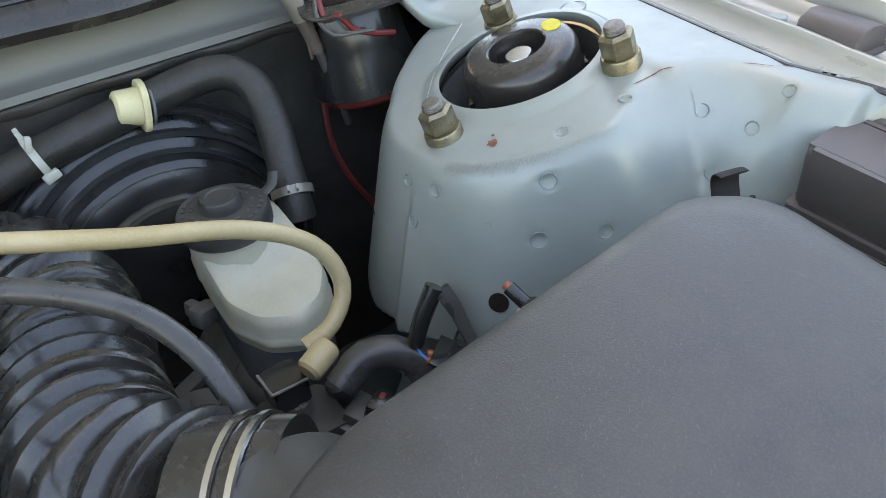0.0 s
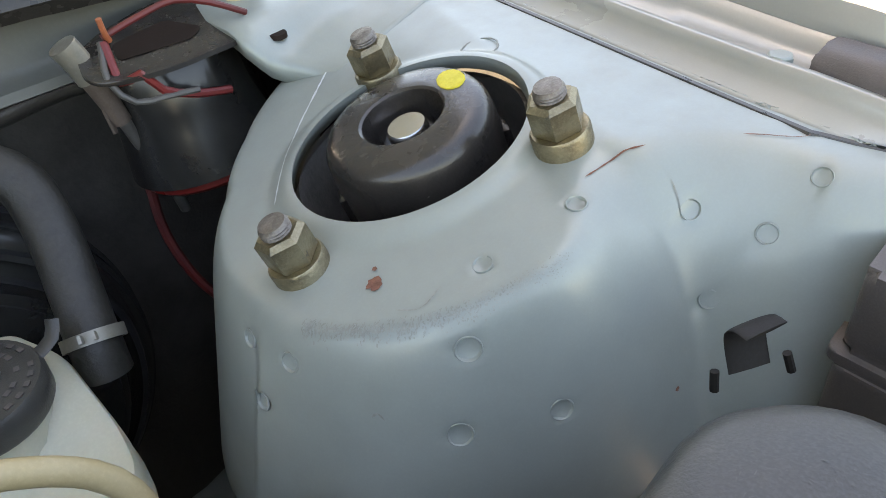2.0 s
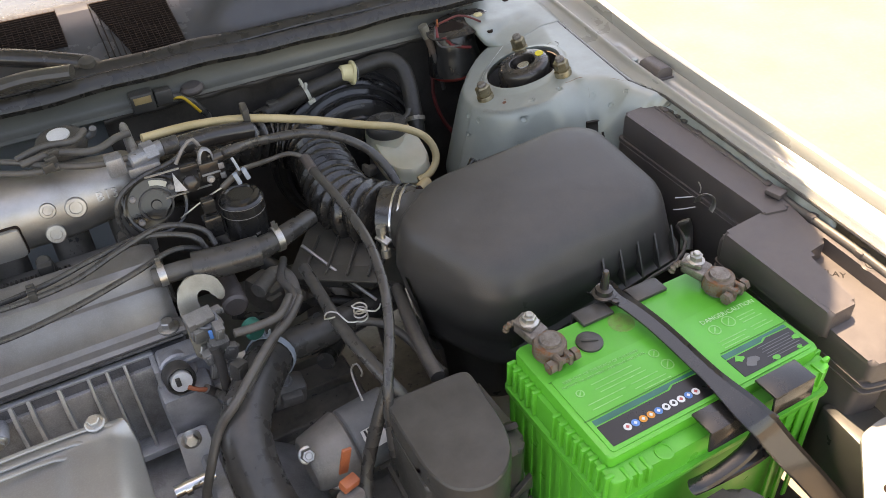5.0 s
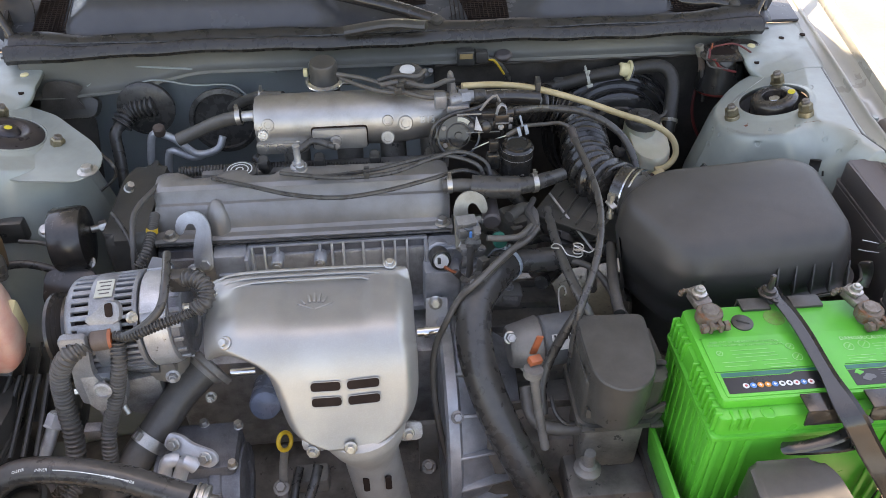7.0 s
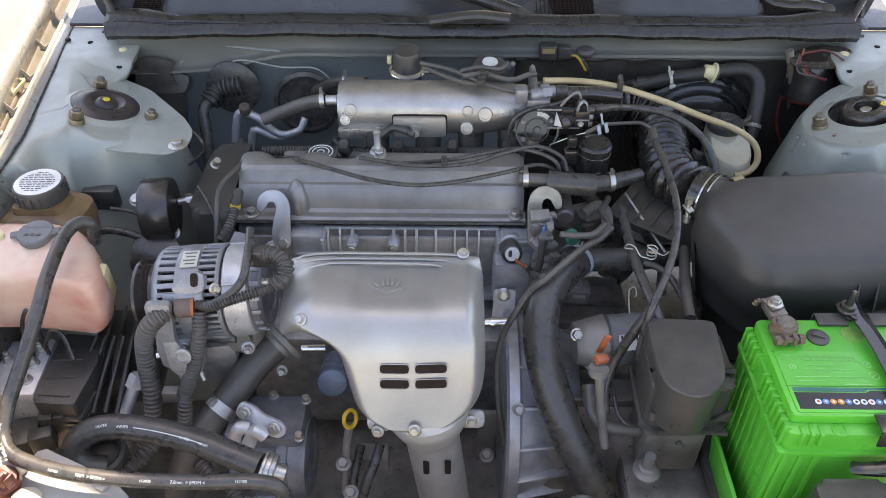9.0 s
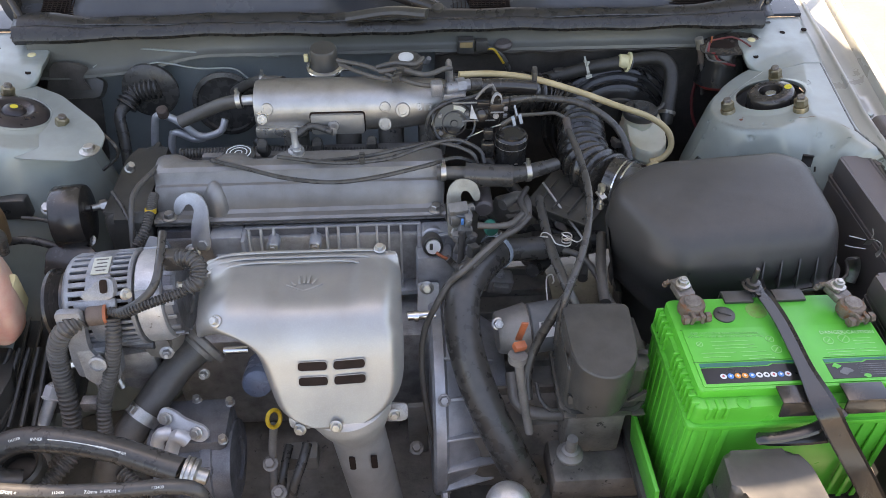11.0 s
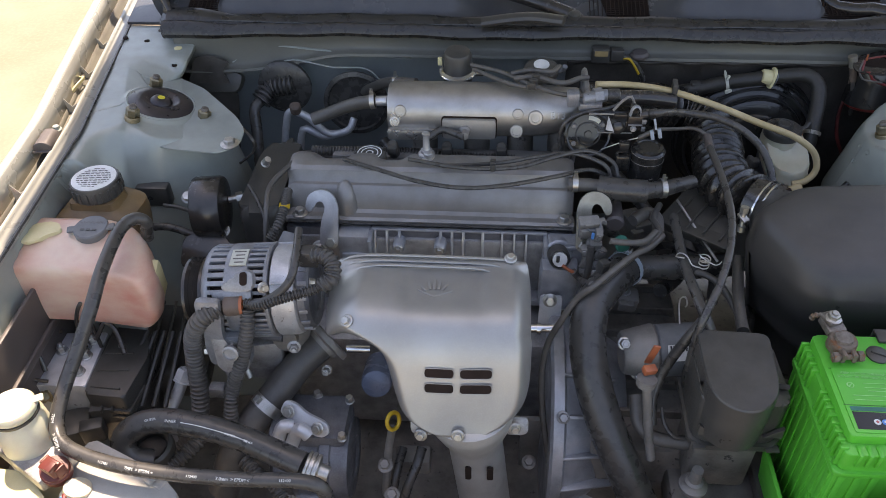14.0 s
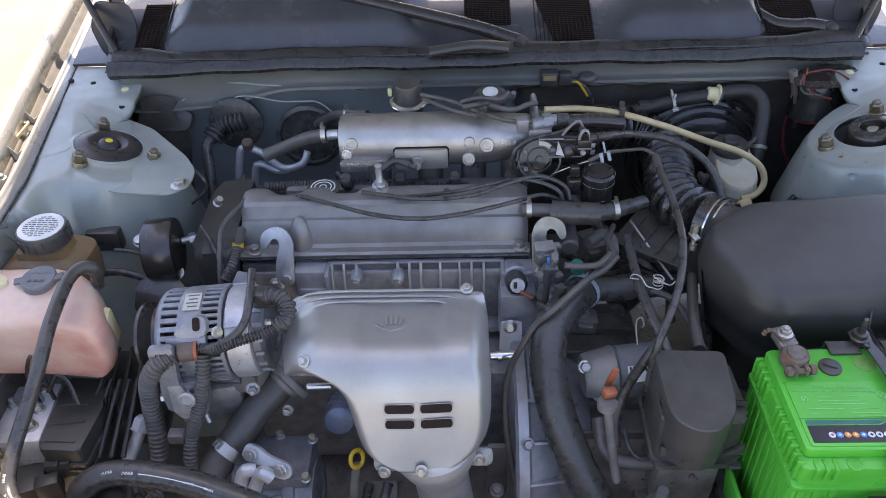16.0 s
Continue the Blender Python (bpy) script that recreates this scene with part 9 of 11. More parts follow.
hose("heater_hose", [(-0.339, 0.600, 0.826), (-0.299, 0.560, 0.864), (-0.270, 0.520, 0.890), (-0.232, 0.500, 0.899)], 0.0085, RUBBER_DULL, "black hose above the intake chamber", seg=16)
spring_clamp((-0.294, 0.437, 0.902), (1, 0, 0.1), 0.0118, STEEL, "zinc clamp on the heater hose")
spring_clamp((-0.269, 0.520, 0.890), (1, 0, 0), 0.0098, STEEL, "zinc clamp on a black hose")
bm = bmesh.new()
cyl(bm, (-0.288, 0.437, 0.902), (-0.270, 0.435, 0.904), 0.008)
single("hose_stub", bm, ALU, "small aluminium hose stub", "hose stub")
for pts in (((-0.354, 0.560, 0.794), (-0.365, 0.550, 0.775), (-0.402, 0.550, 0.767), (-0.435, 0.550, 0.800), (-0.465, 0.550, 0.811), (-0.477, 0.550, 0.783), (-0.491, 0.550, 0.715)), ((-0.393, 0.552, 0.762), (-0.414, 0.552, 0.760), (-0.442, 0.552, 0.775), (-0.452, 0.552, 0.763), (-0.462, 0.552, 0.713))):
    hose("heater_pipe", list(pts), 0.0065 if pts[0][0] < -0.27 else 0.0055, BRIGHTALU, "bent bright alloy heater pipe", "pipe", seg=14)
bm = bmesh.new()
cyl(bm, (-0.454, 0.545, 0.827), (-0.455, 0.550, 0.810), 0.010, seg=12, bev=0.002)
single("service_cap", bm, TAPE, "brown plastic service port cap", "cap")
bm = bmesh.new()
prism(bm, rounded([(-0.03, -0.02), (0.04, -0.02), (0.05, 0.01), (0.0, 0.025), (-0.03, 0.02)], 0.01), (-0.602, 0.600, 0.842), (1, 0, 0), (0, 0.5, 0.85), 0.02)
single("wall_bracket", bm, BLACK, "black bracket on the firewall", "bracket")

# front corner: washer bottle, relay cover, plugs
bm = bmesh.new()
c = Vector((-0.629, -0.119, 0.830))
lathe(bm, c, (0, 0, 1), [(0.034, -0.15), (0.031, -0.06), (0.028, -0.02), (0.0235, -0.012), (0.0235, -0.004)], 32)
w_ob = thing("washer_bottle", "cream plastic washer bottle neck with a milky cap", "washer bottle", c - Vector((0, 0, 0.15)))
part("neck", bm, MILKY, w_ob)
bm = bmesh.new()
lathe(bm, c, (0, 0, 1), [(0.0245, -0.008), (0.0255, -0.006), (0.0255, 0.0), (0.0235, 0.003), (0.001, 0.004)], 36)
box(bm, c + Vector((0.024, 0.012, 0.001)), (0.014, 0.010, 0.003), 0.001, (0, 0, 30))
part("cap", bm, MILKY, w_ob, "milky snap cap")
bm = bmesh.new()
lathe(bm, c, (0, 0, 1), [(0.0262, -0.0115), (0.0262, -0.0085)], 36)
part("seal_ring", bm, BLACK, w_ob)
bm = slab(bmesh.new(), rounded(plan((-0.586, -0.143, 0.752), (-0.567, -0.103, 0.752), (-0.469, -0.145, 0.752), (-0.437, -0.173, 0.752), (-0.454, -0.211, 0.752), (-0.566, -0.174, 0.752))[::-1], 0.006), 0.70, 0.752, 0.004, 3)
r_ob = thing("relay_box", "grey plastic relay box at the front corner", "relay box", (-0.5, -0.2, 0.70))
part("cover", bm, RELAYGREY, r_ob)
for k in range(2):
    bm = bmesh.new()
    box(bm, Vector((-0.477, -0.154, 0.754)) + Vector((0.012 * k, -0.004 * k, -0.004 * k)), (0.011, 0.013, 0.006), 0.0015, (0, 0, -30))
    part("latch", bm, RELAYGREY, r_ob)
bm = bmesh.new()
lathe(bm, (-0.583, -0.156, 0.760), (0.2, -0.3, 1), [(0.0165, 0), (0.0165, 0.012), (0.0150, 0.013), (0.0150, 0.018), (0.008, 0.019), (0.001, 0.019)], 20)
box(bm, (-0.579, -0.163, 0.782), (0.020, 0.016, 0.016), 0.002, (10, 0, -25))
box(bm, (-0.575, -0.168, 0.791), (0.010, 0.012, 0.006), 0.001, (10, 0, -25))
for e in (-1, 1):
    box(bm, (-0.579 + 0.011 * e, -0.160 - 0.005 * e, 0.778), (0.003, 0.012, 0.018), 0.0008, (0, 0, -25))
single("lamp_connector", bm, REDBROWN, "reddish brown lamp connector", "connector", "wiring connectors")
hose("lamp_wire", [(-0.564, -0.186, 0.760), (-0.567, -0.197, 0.755), (-0.575, -0.212, 0.750)], 0.003, DOTBLUE, "thin blue lamp wire", "wire", seg=8)
hose("lamp_wire", [(-0.563, -0.182, 0.760), (-0.561, -0.198, 0.757), (-0.566, -0.215, 0.750)], 0.003, REDWIRE, "thin red lamp wire", "wire", seg=8)
bm = bmesh.new()
lathe(bm, (-0.559, -0.177, 0.740), (0.3, 0.3, 1), [(0.016, -0.02), (0.016, 0.0), (0.018, 0.002), (0.018, 0.008), (0.015, 0.01), (0.015, 0.02), (0.01, 0.022)], 24)
single("bulb_boot", bm, MILKY, "cream rubber bulb boot", "bulb boot")
bm = bmesh.new()
slab(bm, rounded(plan((-0.704, -0.144, 0.750), (-0.633, -0.147, 0.750), (-0.553, -0.212, 0.740), (-0.573, -0.249, 0.740), (-0.687, -0.217, 0.740))[::-1], 0.02), 0.64, 0.745, 0.01, 3)
single("headlamp_housing", bm, CREAM2, "sunlit cream plastic headlamp housing", "headlamp")
bm = bmesh.new()
box(bm, (-0.624, -0.130, 0.760), (0.10, 0.05, 0.02), 0.004, (0, 0, -30))
single("lamp_bracket", bm, ALU_DIRTY, "dusty grey steel lamp bracket", "bracket")

# edges, covers and plugs of the brake unit
for p, q in (((-0.616, -0.012, 0.733), (-0.576, -0.014, 0.733)), ((-0.619, 0.015, 0.733), (-0.576, 0.018, 0.733)), ((-0.620, 0.045, 0.733), (-0.581, 0.047, 0.733))):
    bm = bmesh.new()
    cyl(bm, p, q, 0.0014, seg=6)
    part("cover_ridge", bm, BLACK, absu)
part("cover_screw", hexbolt(bmesh.new(), (-0.603, 0.060, 0.732), (0, 0, 1), 0.0034, 0.003, 1.4), STEEL, absu)
for p in ((-0.649, 0.072, 0.735), (-0.649, 0.050, 0.735), (-0.644, 0.007, 0.735), (-0.678, 0.043, 0.735)):
    part("pipe_nut", hexbolt(bmesh.new(), p, (0, 0, 1), 0.0062, 0.008, 1.3, 0.007), ALU_DIRTY, absu)
bm = bmesh.new()
box(bm, (-0.598, -0.014, 0.692), (0.050, 0.030, 0.030), 0.003, (0, 0, 12))
part("plug_housing", bm, BLACK, absu)
for k in range(3):
    bm = bmesh.new()
    box(bm, Vector((-0.604, -0.020, 0.708)) + Vector((0.014 * k, 0.003 * k, 0)), (0.003, 0.028, 0.006), 0.001, (0, 0, 12))
    part("plug_rib", bm, BLACK, absu)
hose("brake_pipe_loop", [(-0.684, 0.066, 0.750), (-0.711, 0.054, 0.750), (-0.713, 0.023, 0.750), (-0.693, -0.011, 0.745), (-0.674, -0.009, 0.735)], 0.0025, BLACKSTEEL, "black looped brake pipe beside the unit", "brake pipe", seg=8)
hose("brake_pipe_loop", [(-0.624, 0.045, 0.760), (-0.611, 0.058, 0.780), (-0.597, 0.053, 0.770), (-0.582, 0.031, 0.750)], 0.0034, BLACKSTEEL, "black bent brake pipe above the unit", "brake pipe", seg=8)
for k in range(5):
    hose("loom_strand", [Vector((-0.572, 0.083, 0.740)) + Vector((0.012 * k, 0, 0)), Vector((-0.582, 0.048, 0.720)) + Vector((0.014 * k, 0, 0)), Vector((-0.593, 0.002, 0.690)) + Vector((0.016 * k, -0.01, 0))], 0.0036, MATTBLACK, "black cable strand beside the brake unit", "cable", seg=8)
hose("wiring_conduit", [(-0.505, -0.079, 0.660), (-0.488, -0.060, 0.665), (-0.476, -0.040, 0.670), (-0.482, -0.013, 0.670)], 0.0095, RUBBER_DULL, "black corrugated conduit by the pump", "conduit", seg=14, rib=0.0013, pitch=0.006)
hose("wiring_conduit", [(-0.419, -0.051, 0.640), (-0.396, -0.068, 0.635), (-0.376, -0.076, 0.630), (-0.359, -0.094, 0.620)], 0.0085, RUBBER_DULL, "black corrugated conduit below the compressor", "conduit", seg=14, rib=0.0013, pitch=0.006)
# ---- between engine and air cleaner ----
# vacuum modulator with a ring bracket, and a pale topped vent valve
ob = thing("vacuum_modulator", "black vacuum modulator in a steel ring bracket", "vacuum valve", (-0.166, 0.520, 0.906))
c = Vector((-0.165, 0.520, 0.922))
bm = bmesh.new()
lathe(bm, c, (0, -0.1, 1), [(0.024, -0.03), (0.024, -0.006), (0.0225, -0.004), (0.0225, 0.022), (0.020, 0.026), (0.001, 0.027)], 36)
part("body", bm, BLACK, ob)
bm = bmesh.new()
lathe(bm, c, (0, -0.1, 1), [(0.0245, -0.014), (0.030, -0.012), (0.031, -0.010), (0.030, -0.008), (0.0245, -0.006)], 36, (False, False))
box(bm, c + Vector((0.034, 0, -0.012)), (0.02, 0.018, 0.004), 0.001)
part("ring_bracket", bm, CHROME, ob, "bright steel ring bracket")
bm = bmesh.new()
box(bm, c + Vector((-0.029, 0.002, 0.006)), (0.007, 0.008, 0.012), 0.001)
part("cap", bm, CREAM2, ob, "small cream cap")
ob = thing("vent_valve", "round black valve with a pale disc on top", "vacuum valve", (-0.032, 0.490, 0.930))
c = Vector((-0.032, 0.483, 0.938))
bm = bmesh.new()
lathe(bm, c, (0, -0.15, 1), [(0.018, -0.03), (0.026, -0.012), (0.028, -0.004), (0.0265, 0.002), (0.020, 0.006), (0.014, 0.008), (0.001, 0.008)], 40)
part("body", bm, BLACK, ob)
bm = bmesh.new()
lathe(bm, c + Vector((0, -0.0012, 0.0082)), (0, -0.15, 1), [(0.0125, -0.001), (0.012, 0.0012), (0.001, 0.0018)], 32)
part("disc", bm, WHITE, ob, "pale grey disc")
bm = bmesh.new()
tube(bm, [c + Vector((0.024, 0, -0.004)), c + Vector((0.034, -0.002, 0.0)), c + Vector((0.036, -0.006, 0.008))], 0.004, 10)
part("nipple", bm, GREYCAP, ob)

# vacuum lines across the chamber
for pts, r in ((((-0.142, 0.498, 0.935), (-0.092, 0.465, 0.940), (-0.049, 0.425, 0.942), (-0.008, 0.400, 0.942), (0.035, 0.398, 0.940)), 0.0036),
               (((-0.138, 0.494, 0.930), (-0.101, 0.448, 0.938), (-0.067, 0.424, 0.940), (-0.040, 0.416, 0.942)), 0.0034),
               (((-0.075, 0.438, 0.945), (-0.041, 0.438, 0.948), (-0.003, 0.424, 0.946), (0.024, 0.442, 0.945), (0.038, 0.448, 0.943)), 0.0042),
               (((-0.079, 0.452, 0.945), (-0.049, 0.456, 0.950), (-0.019, 0.451, 0.950), (-0.005, 0.470, 0.950)), 0.0038)):
    hose("vacuum_line", list(pts), r, RUBBER_DULL, "thin grey black vacuum line over the intake chamber", "vacuum line", seg=10)
bm = bmesh.new()
for k in range(3):
    box(bm, Vector((-0.042, 0.434, 0.950)) + Vector((-0.004 * k, -0.012 * k, -0.001 * k)), (0.012, 0.006, 0.009), 0.001, (0, 0, 20))
single("line_clip", bm, BLACK, "black clip on the vacuum lines", "clip")
hose("vacuum_line", [(-0.147, 0.376, 0.878), (-0.181, 0.396, 0.878), (-0.198, 0.385, 0.874), (-0.209, 0.380, 0.868)], 0.0055, RUBBER, "short black hose at the chamber plate", "vacuum line", seg=12)

# sensor plug on the cowl wall
ob = thing("map_sensor", "black pressure sensor with a tan label on the cowl", "sensor", (0.077, 0.600, 0.893))
bm = bmesh.new()
box(bm, (0.073, 0.600, 0.906), (0.030, 0.02, 0.026), 0.003)
part("body", bm, BLACK, ob)
bm = bmesh.new()
box(bm, Vector((0.073, 0.600, 0.911)) + Vector((0, -0.0105, 0)), (0.022, 0.001, 0.009), 0)
part("label", bm, TANLABEL, ob, "tan printed label")
bm = bmesh.new()
box(bm, (0.100, 0.598, 0.907), (0.022, 0.016, 0.020), 0.003)
part("plug", bm, BLACK, ob)
hose("sensor_wire", [(0.110, 0.595, 0.901), (0.121, 0.590, 0.902), (0.129, 0.588, 0.893), (0.140, 0.590, 0.875)], 0.0022, YELLOW, "thin yellow wire at the sensor", "wire", seg=8)
hose("sensor_loom", [(0.112, 0.597, 0.903), (0.129, 0.592, 0.896), (0.146, 0.595, 0.870), (0.154, 0.600, 0.847)], 0.0048, RUBBER, "black taped sensor loom", "cable", seg=10)
bm = bmesh.new()
cyl(bm, (0.138, 0.600, 0.911), (0.139, 0.600, 0.900), 0.016, bev=0.004)
single("cowl_bracket", bm, BROWNBLACK, "brown black bracket below the cowl seal", "bracket")

# throttle body, linkage and solenoid
ob = thing("throttle_assembly", "cast throttle assembly with a black cable quadrant", "throttle", (0.07, 0.42, 0.82))
bm = bmesh.new()
cyl(bm, (0.025, 0.447, 0.890), (0.115, 0.440, 0.868), 0.042, 0.038, seg=32, bev=0.004)
part("bore", bm, BLACKSTEEL, ob)
bm = bmesh.new()
box(bm, (0.036, 0.446, 0.890), (0.010, 0.10, 0.095), 0.006)
part("flange", bm, ALU_DIRTY, ob)
bm = bmesh.new()
q = Vector((0.038, 0.385, 0.885))
prism(bm, [(0.036 * math.cos(math.radians(a)), 0.036 * math.sin(math.radians(a))) for a in range(20, 271, 10)] + [(0.006, -0.01)], q, (1, 0, 0), (0, 0.35, 0.94), 0.010, 0.002)
quad = part("quadrant", bm, GLOSSBLACK, ob)
qn = Vector((0, -0.94, 0.35))
part("rim", lathe(bmesh.new(), q, qn, [(0.0335, 0.009), (0.0345, 0.0125), (0.0325, 0.0135), (0.0300, 0.0125), (0.0295, 0.009)], 48, (False, False)), GLOSSBLACK, quad)
part("hub_ring", lathe(bmesh.new(), q, qn, [(0.0190, 0.009), (0.0185, 0.0120), (0.0165, 0.0122), (0.0160, 0.009)], 36, (False, False)), MATTBLACK, quad)
for a in (35, 150, 215, 260):
    at = q + (Vector((1, 0, 0)) * math.cos(math.radians(a)) + Vector((0, 0.35, 0.94)) * math.sin(math.radians(a))) * 0.025 + qn * 0.010
    part("bolt", hexbolt(bmesh.new(), at, qn, 0.0028, 0.003, 1.4), DARK, quad)
bm = bmesh.new()
for k in range(7):
    a = math.radians(52 + 6 * k)
    at = q + (Vector((1, 0, 0)) * math.cos(a) + Vector((0, 0.35, 0.94)) * math.sin(a)) * 0.0245 + qn * 0.0105
    box(bm, at, (0.0030, 0.0012, 0.0060), 0, (-20, math.degrees(math.pi / 2 - a), 0))
part("scale_mark", bm, LABEL, quad, "pale curved scale print")
bm = bmesh.new()
lathe(bm, q, (0, -0.94, 0.35), [(0.010, 0), (0.010, 0.008), (0.006, 0.010), (0.005, 0.013), (0.001, 0.013)], 20)
part("spindle", bm, BLACKSTEEL, ob)
hose("throttle_cable", [(0.003, 0.375, 0.853), (-0.004, 0.375, 0.882), (0.004, 0.378, 0.908), (0.029, 0.385, 0.920), (0.067, 0.390, 0.926), (0.083, 0.390, 0.935)], 0.003, RUBBER, "black throttle cable wrapped on its quadrant", "cable", seg=8)
bm = bmesh.new()
box(bm, (0.012, 0.392, 0.940), (0.018, 0.018, 0.022), 0.003)
cyl(bm, (0.025, 0.397, 0.935), (0.065, 0.412, 0.935), 0.009, bev=0.002)
cyl(bm, (0.043, 0.406, 0.935), (0.056, 0.409, 0.935), 0.0125, seg=6)
box(bm, (0.039, 0.397, 0.925), (0.034, 0.016, 0.012), 0.002)
single("linkage_bracket", bm, ALTALU, "cast linkage bracket with a union nut", "bracket")
bm = bmesh.new()
cyl(bm, (0.064, 0.410, 0.935), (0.082, 0.411, 0.935), 0.0098, bev=0.001)
single("rubber_coupling", bm, RUBBER, "short black rubber coupling", "coupling")
hose("steel_pipe", [(0.078, 0.411, 0.930), (0.122, 0.421, 0.925), (0.167, 0.431, 0.915)], 0.012, BLACKSTEEL, "dark pipe beside the cream hose", "pipe", seg=16)
hose("linkage_rod", [(0.069, 0.370, 0.933), (0.082, 0.375, 0.947), (0.094, 0.378, 0.952), (0.100, 0.375, 0.937)], 0.0020, DARK, "bent steel linkage arm", "linkage", seg=8)
bm = bmesh.new()
box(bm, (0.100, 0.360, 0.923), (0.022, 0.016, 0.022), 0.002)
box(bm, (0.109, 0.358, 0.920), (0.010, 0.012, 0.014), 0.002)
box(bm, (0.097, 0.365, 0.938), (0.011, 0.010, 0.018), 0.002)
box(bm, (0.091, 0.358, 0.919), (0.008, 0.008, 0.010), 0.001)
box(bm, (0.088, 0.365, 0.928), (0.034, 0.006, 0.006), 0.001)
cyl(bm, (0.106, 0.360, 0.933), (0.117, 0.360, 0.935), 0.007)
sv = thing("solenoid_valve", "dark solenoid valve on a dull steel bracket", "solenoid valve", (0.100, 0.360, 0.910))
part("body", bm, BLACKSTEEL, sv)
bm = bmesh.new()
tube(bm, [(0.091, 0.356, 0.931), (0.094, 0.357, 0.944), (0.099, 0.357, 0.949), (0.105, 0.357, 0.944), (0.107, 0.356, 0.930)], 0.0032, 8, 0.002, flat=0.35)
for p in ((0.112, 0.351, 0.927), (0.112, 0.351, 0.915)):
    box(bm, p, (0.006, 0.003, 0.007), 0.0008)
box(bm, (0.100, 0.3505, 0.9215), (0.020, 0.002, 0.0022), 0.0004)
part("bracket", bm, ALTALU, sv, "dull steel bracket")
part("screw", hexbolt(bmesh.new(), (0.098, 0.351, 0.915), (0, -1, 0.2), 0.0032, 0.003, 1.4), ALU_DIRTY, sv)
bm = bmesh.new()
prism(bm, [(0, 0), (0.009, -0.022), (-0.003, -0.020)], (0.062, 0.360, 0.930), (1, 0, 0), (0, 0.4, 0.9), 0.002, 0)
box(bm, (0.052, 0.362, 0.932), (0.036, 0.0015, 0.0018), 0)
box(bm, (0.074, 0.362, 0.901), (0.050, 0.0015, 0.0016), 0)
single("linkage_plate", bm, ALU_DIRTY, "thin bright steel linkage plates", "linkage")
bm = bmesh.new()
lathe(bm, (0.078, 0.365, 0.909), (0, -1, 0.3), [(0.009, 0), (0.009, 0.006), (0.006, 0.008), (0.001, 0.008)], 18)
single("stop_screw", bm, BLACKSTEEL, "dark round stop screw", "screw")
hose("control_rod", [(0.056, 0.350, 0.879), (0.089, 0.345, 0.898), (0.118, 0.340, 0.911)], 0.0010, STEEL, "thin bright control rod", "rod", seg=8)
cl = Vector((0.126, 0.335, 0.923))
bm = bmesh.new()
cyl(bm, Vector((0.106, 0.340, 0.907)), cl, 0.0036, seg=10)
single("cable_end_boot", bm, RUBBER_DULL, "dark cable end boot", "cable end")
bm = bmesh.new()
box(bm, cl + Vector((-0.002, -0.003, 0.012)), (0.003, 0.003, 0.018), 0.0008, (0, -15, 0))
box(bm, cl + Vector((-0.004, -0.004, -0.005)), (0.005, 0.006, 0.014), 0.001, (0, -15, 0))
box(bm, cl + Vector((0.006, -0.004, -0.002)), (0.005, 0.006, 0.014), 0.001, (0, -15, 0))
single("cable_clip", bm, BLUECLIP, "pale blue plastic cable clip", "clip")
ob = thing("idle_valve", "black round idle valve with thin grey stripes", "idle valve", (0.132, 0.391, 0.820))
c = Vector((0.121, 0.335, 0.881))
bm = bmesh.new()
cyl(bm, c + Vector((0, 0, -0.04)), c + Vector((0, 0, 0.012)), 0.024, bev=0.003)
lathe(bm, c + Vector((0, 0, 0.012)), (0, 0, 1), [(0.0215, 0), (0.0210, 0.003), (0.016, 0.0045), (0.015, 0.003), (0.002, 0.003)], 24)
part("body", bm, GLOSSBLACK, ob)
for h in (-0.004, 0.008):
    bm = bmesh.new()
    lathe(bm, c + Vector((0, 0, h)), (0, 0, 1), [(0.0242, 0), (0.0246, 0.0004), (0.0242, 0.0008)], 36, (False, False))
    part("stripe", bm, LABELGREY, ob, "thin grey stripe")
bm = bmesh.new()
box(bm, (0.086, 0.335, 0.895), (0.014, 0.012, 0.016), 0.002)
box(bm, (0.085, 0.330, 0.872), (0.020, 0.016, 0.026), 0.003)
part("plug", bm, GLOSSBLACK, ob, "dusty black plug")

bm = bmesh.new()
for k, (dx, dz) in enumerate(((0.000, -0.030), (0.006, -0.026), (0.010, -0.034), (0.004, -0.038))):
    box(bm, c + Vector((dx, -0.0242, dz)), (0.0060 - 0.001 * k, 0.0012, 0.0022), 0.0003, (0, 30 * k - 40, 0))
part("worn_mark", bm, LABELGREY, ob, "pale worn marks")
# hoses over the intake duct
vac = thing("vacuum_hose", "glossy black vacuum hose over the intake duct", "hose", (0.305, 0.319, 0.835))
part("tube", tube(bmesh.new(), [(0.107, 0.372, 0.925), (0.133, 0.360, 0.937), (0.179, 0.398, 0.915), (0.219, 0.388, 0.915), (0.255, 0.376, 0.905), (0.285, 0.363, 0.885), (0.300, 0.344, 0.865), (0.304, 0.325, 0.850), (0.305, 0.319, 0.840)], 0.0055, 14), RUBBER, vac)
part("cuff", tube(bmesh.new(), [(0.107, 0.372, 0.925), (0.119, 0.366, 0.931), (0.130, 0.3615, 0.936)], 0.0068, 14), MATTBLACK, vac, "matt black end cuff")
hose("accelerator_cable", [(0.130, 0.335, 0.925), (0.169, 0.378, 0.900), (0.192, 0.371, 0.905), (0.207, 0.358, 0.900), (0.209, 0.333, 0.895)], 0.0028, RUBBER_DULL, "thin grey accelerator cable", "cable", seg=10)
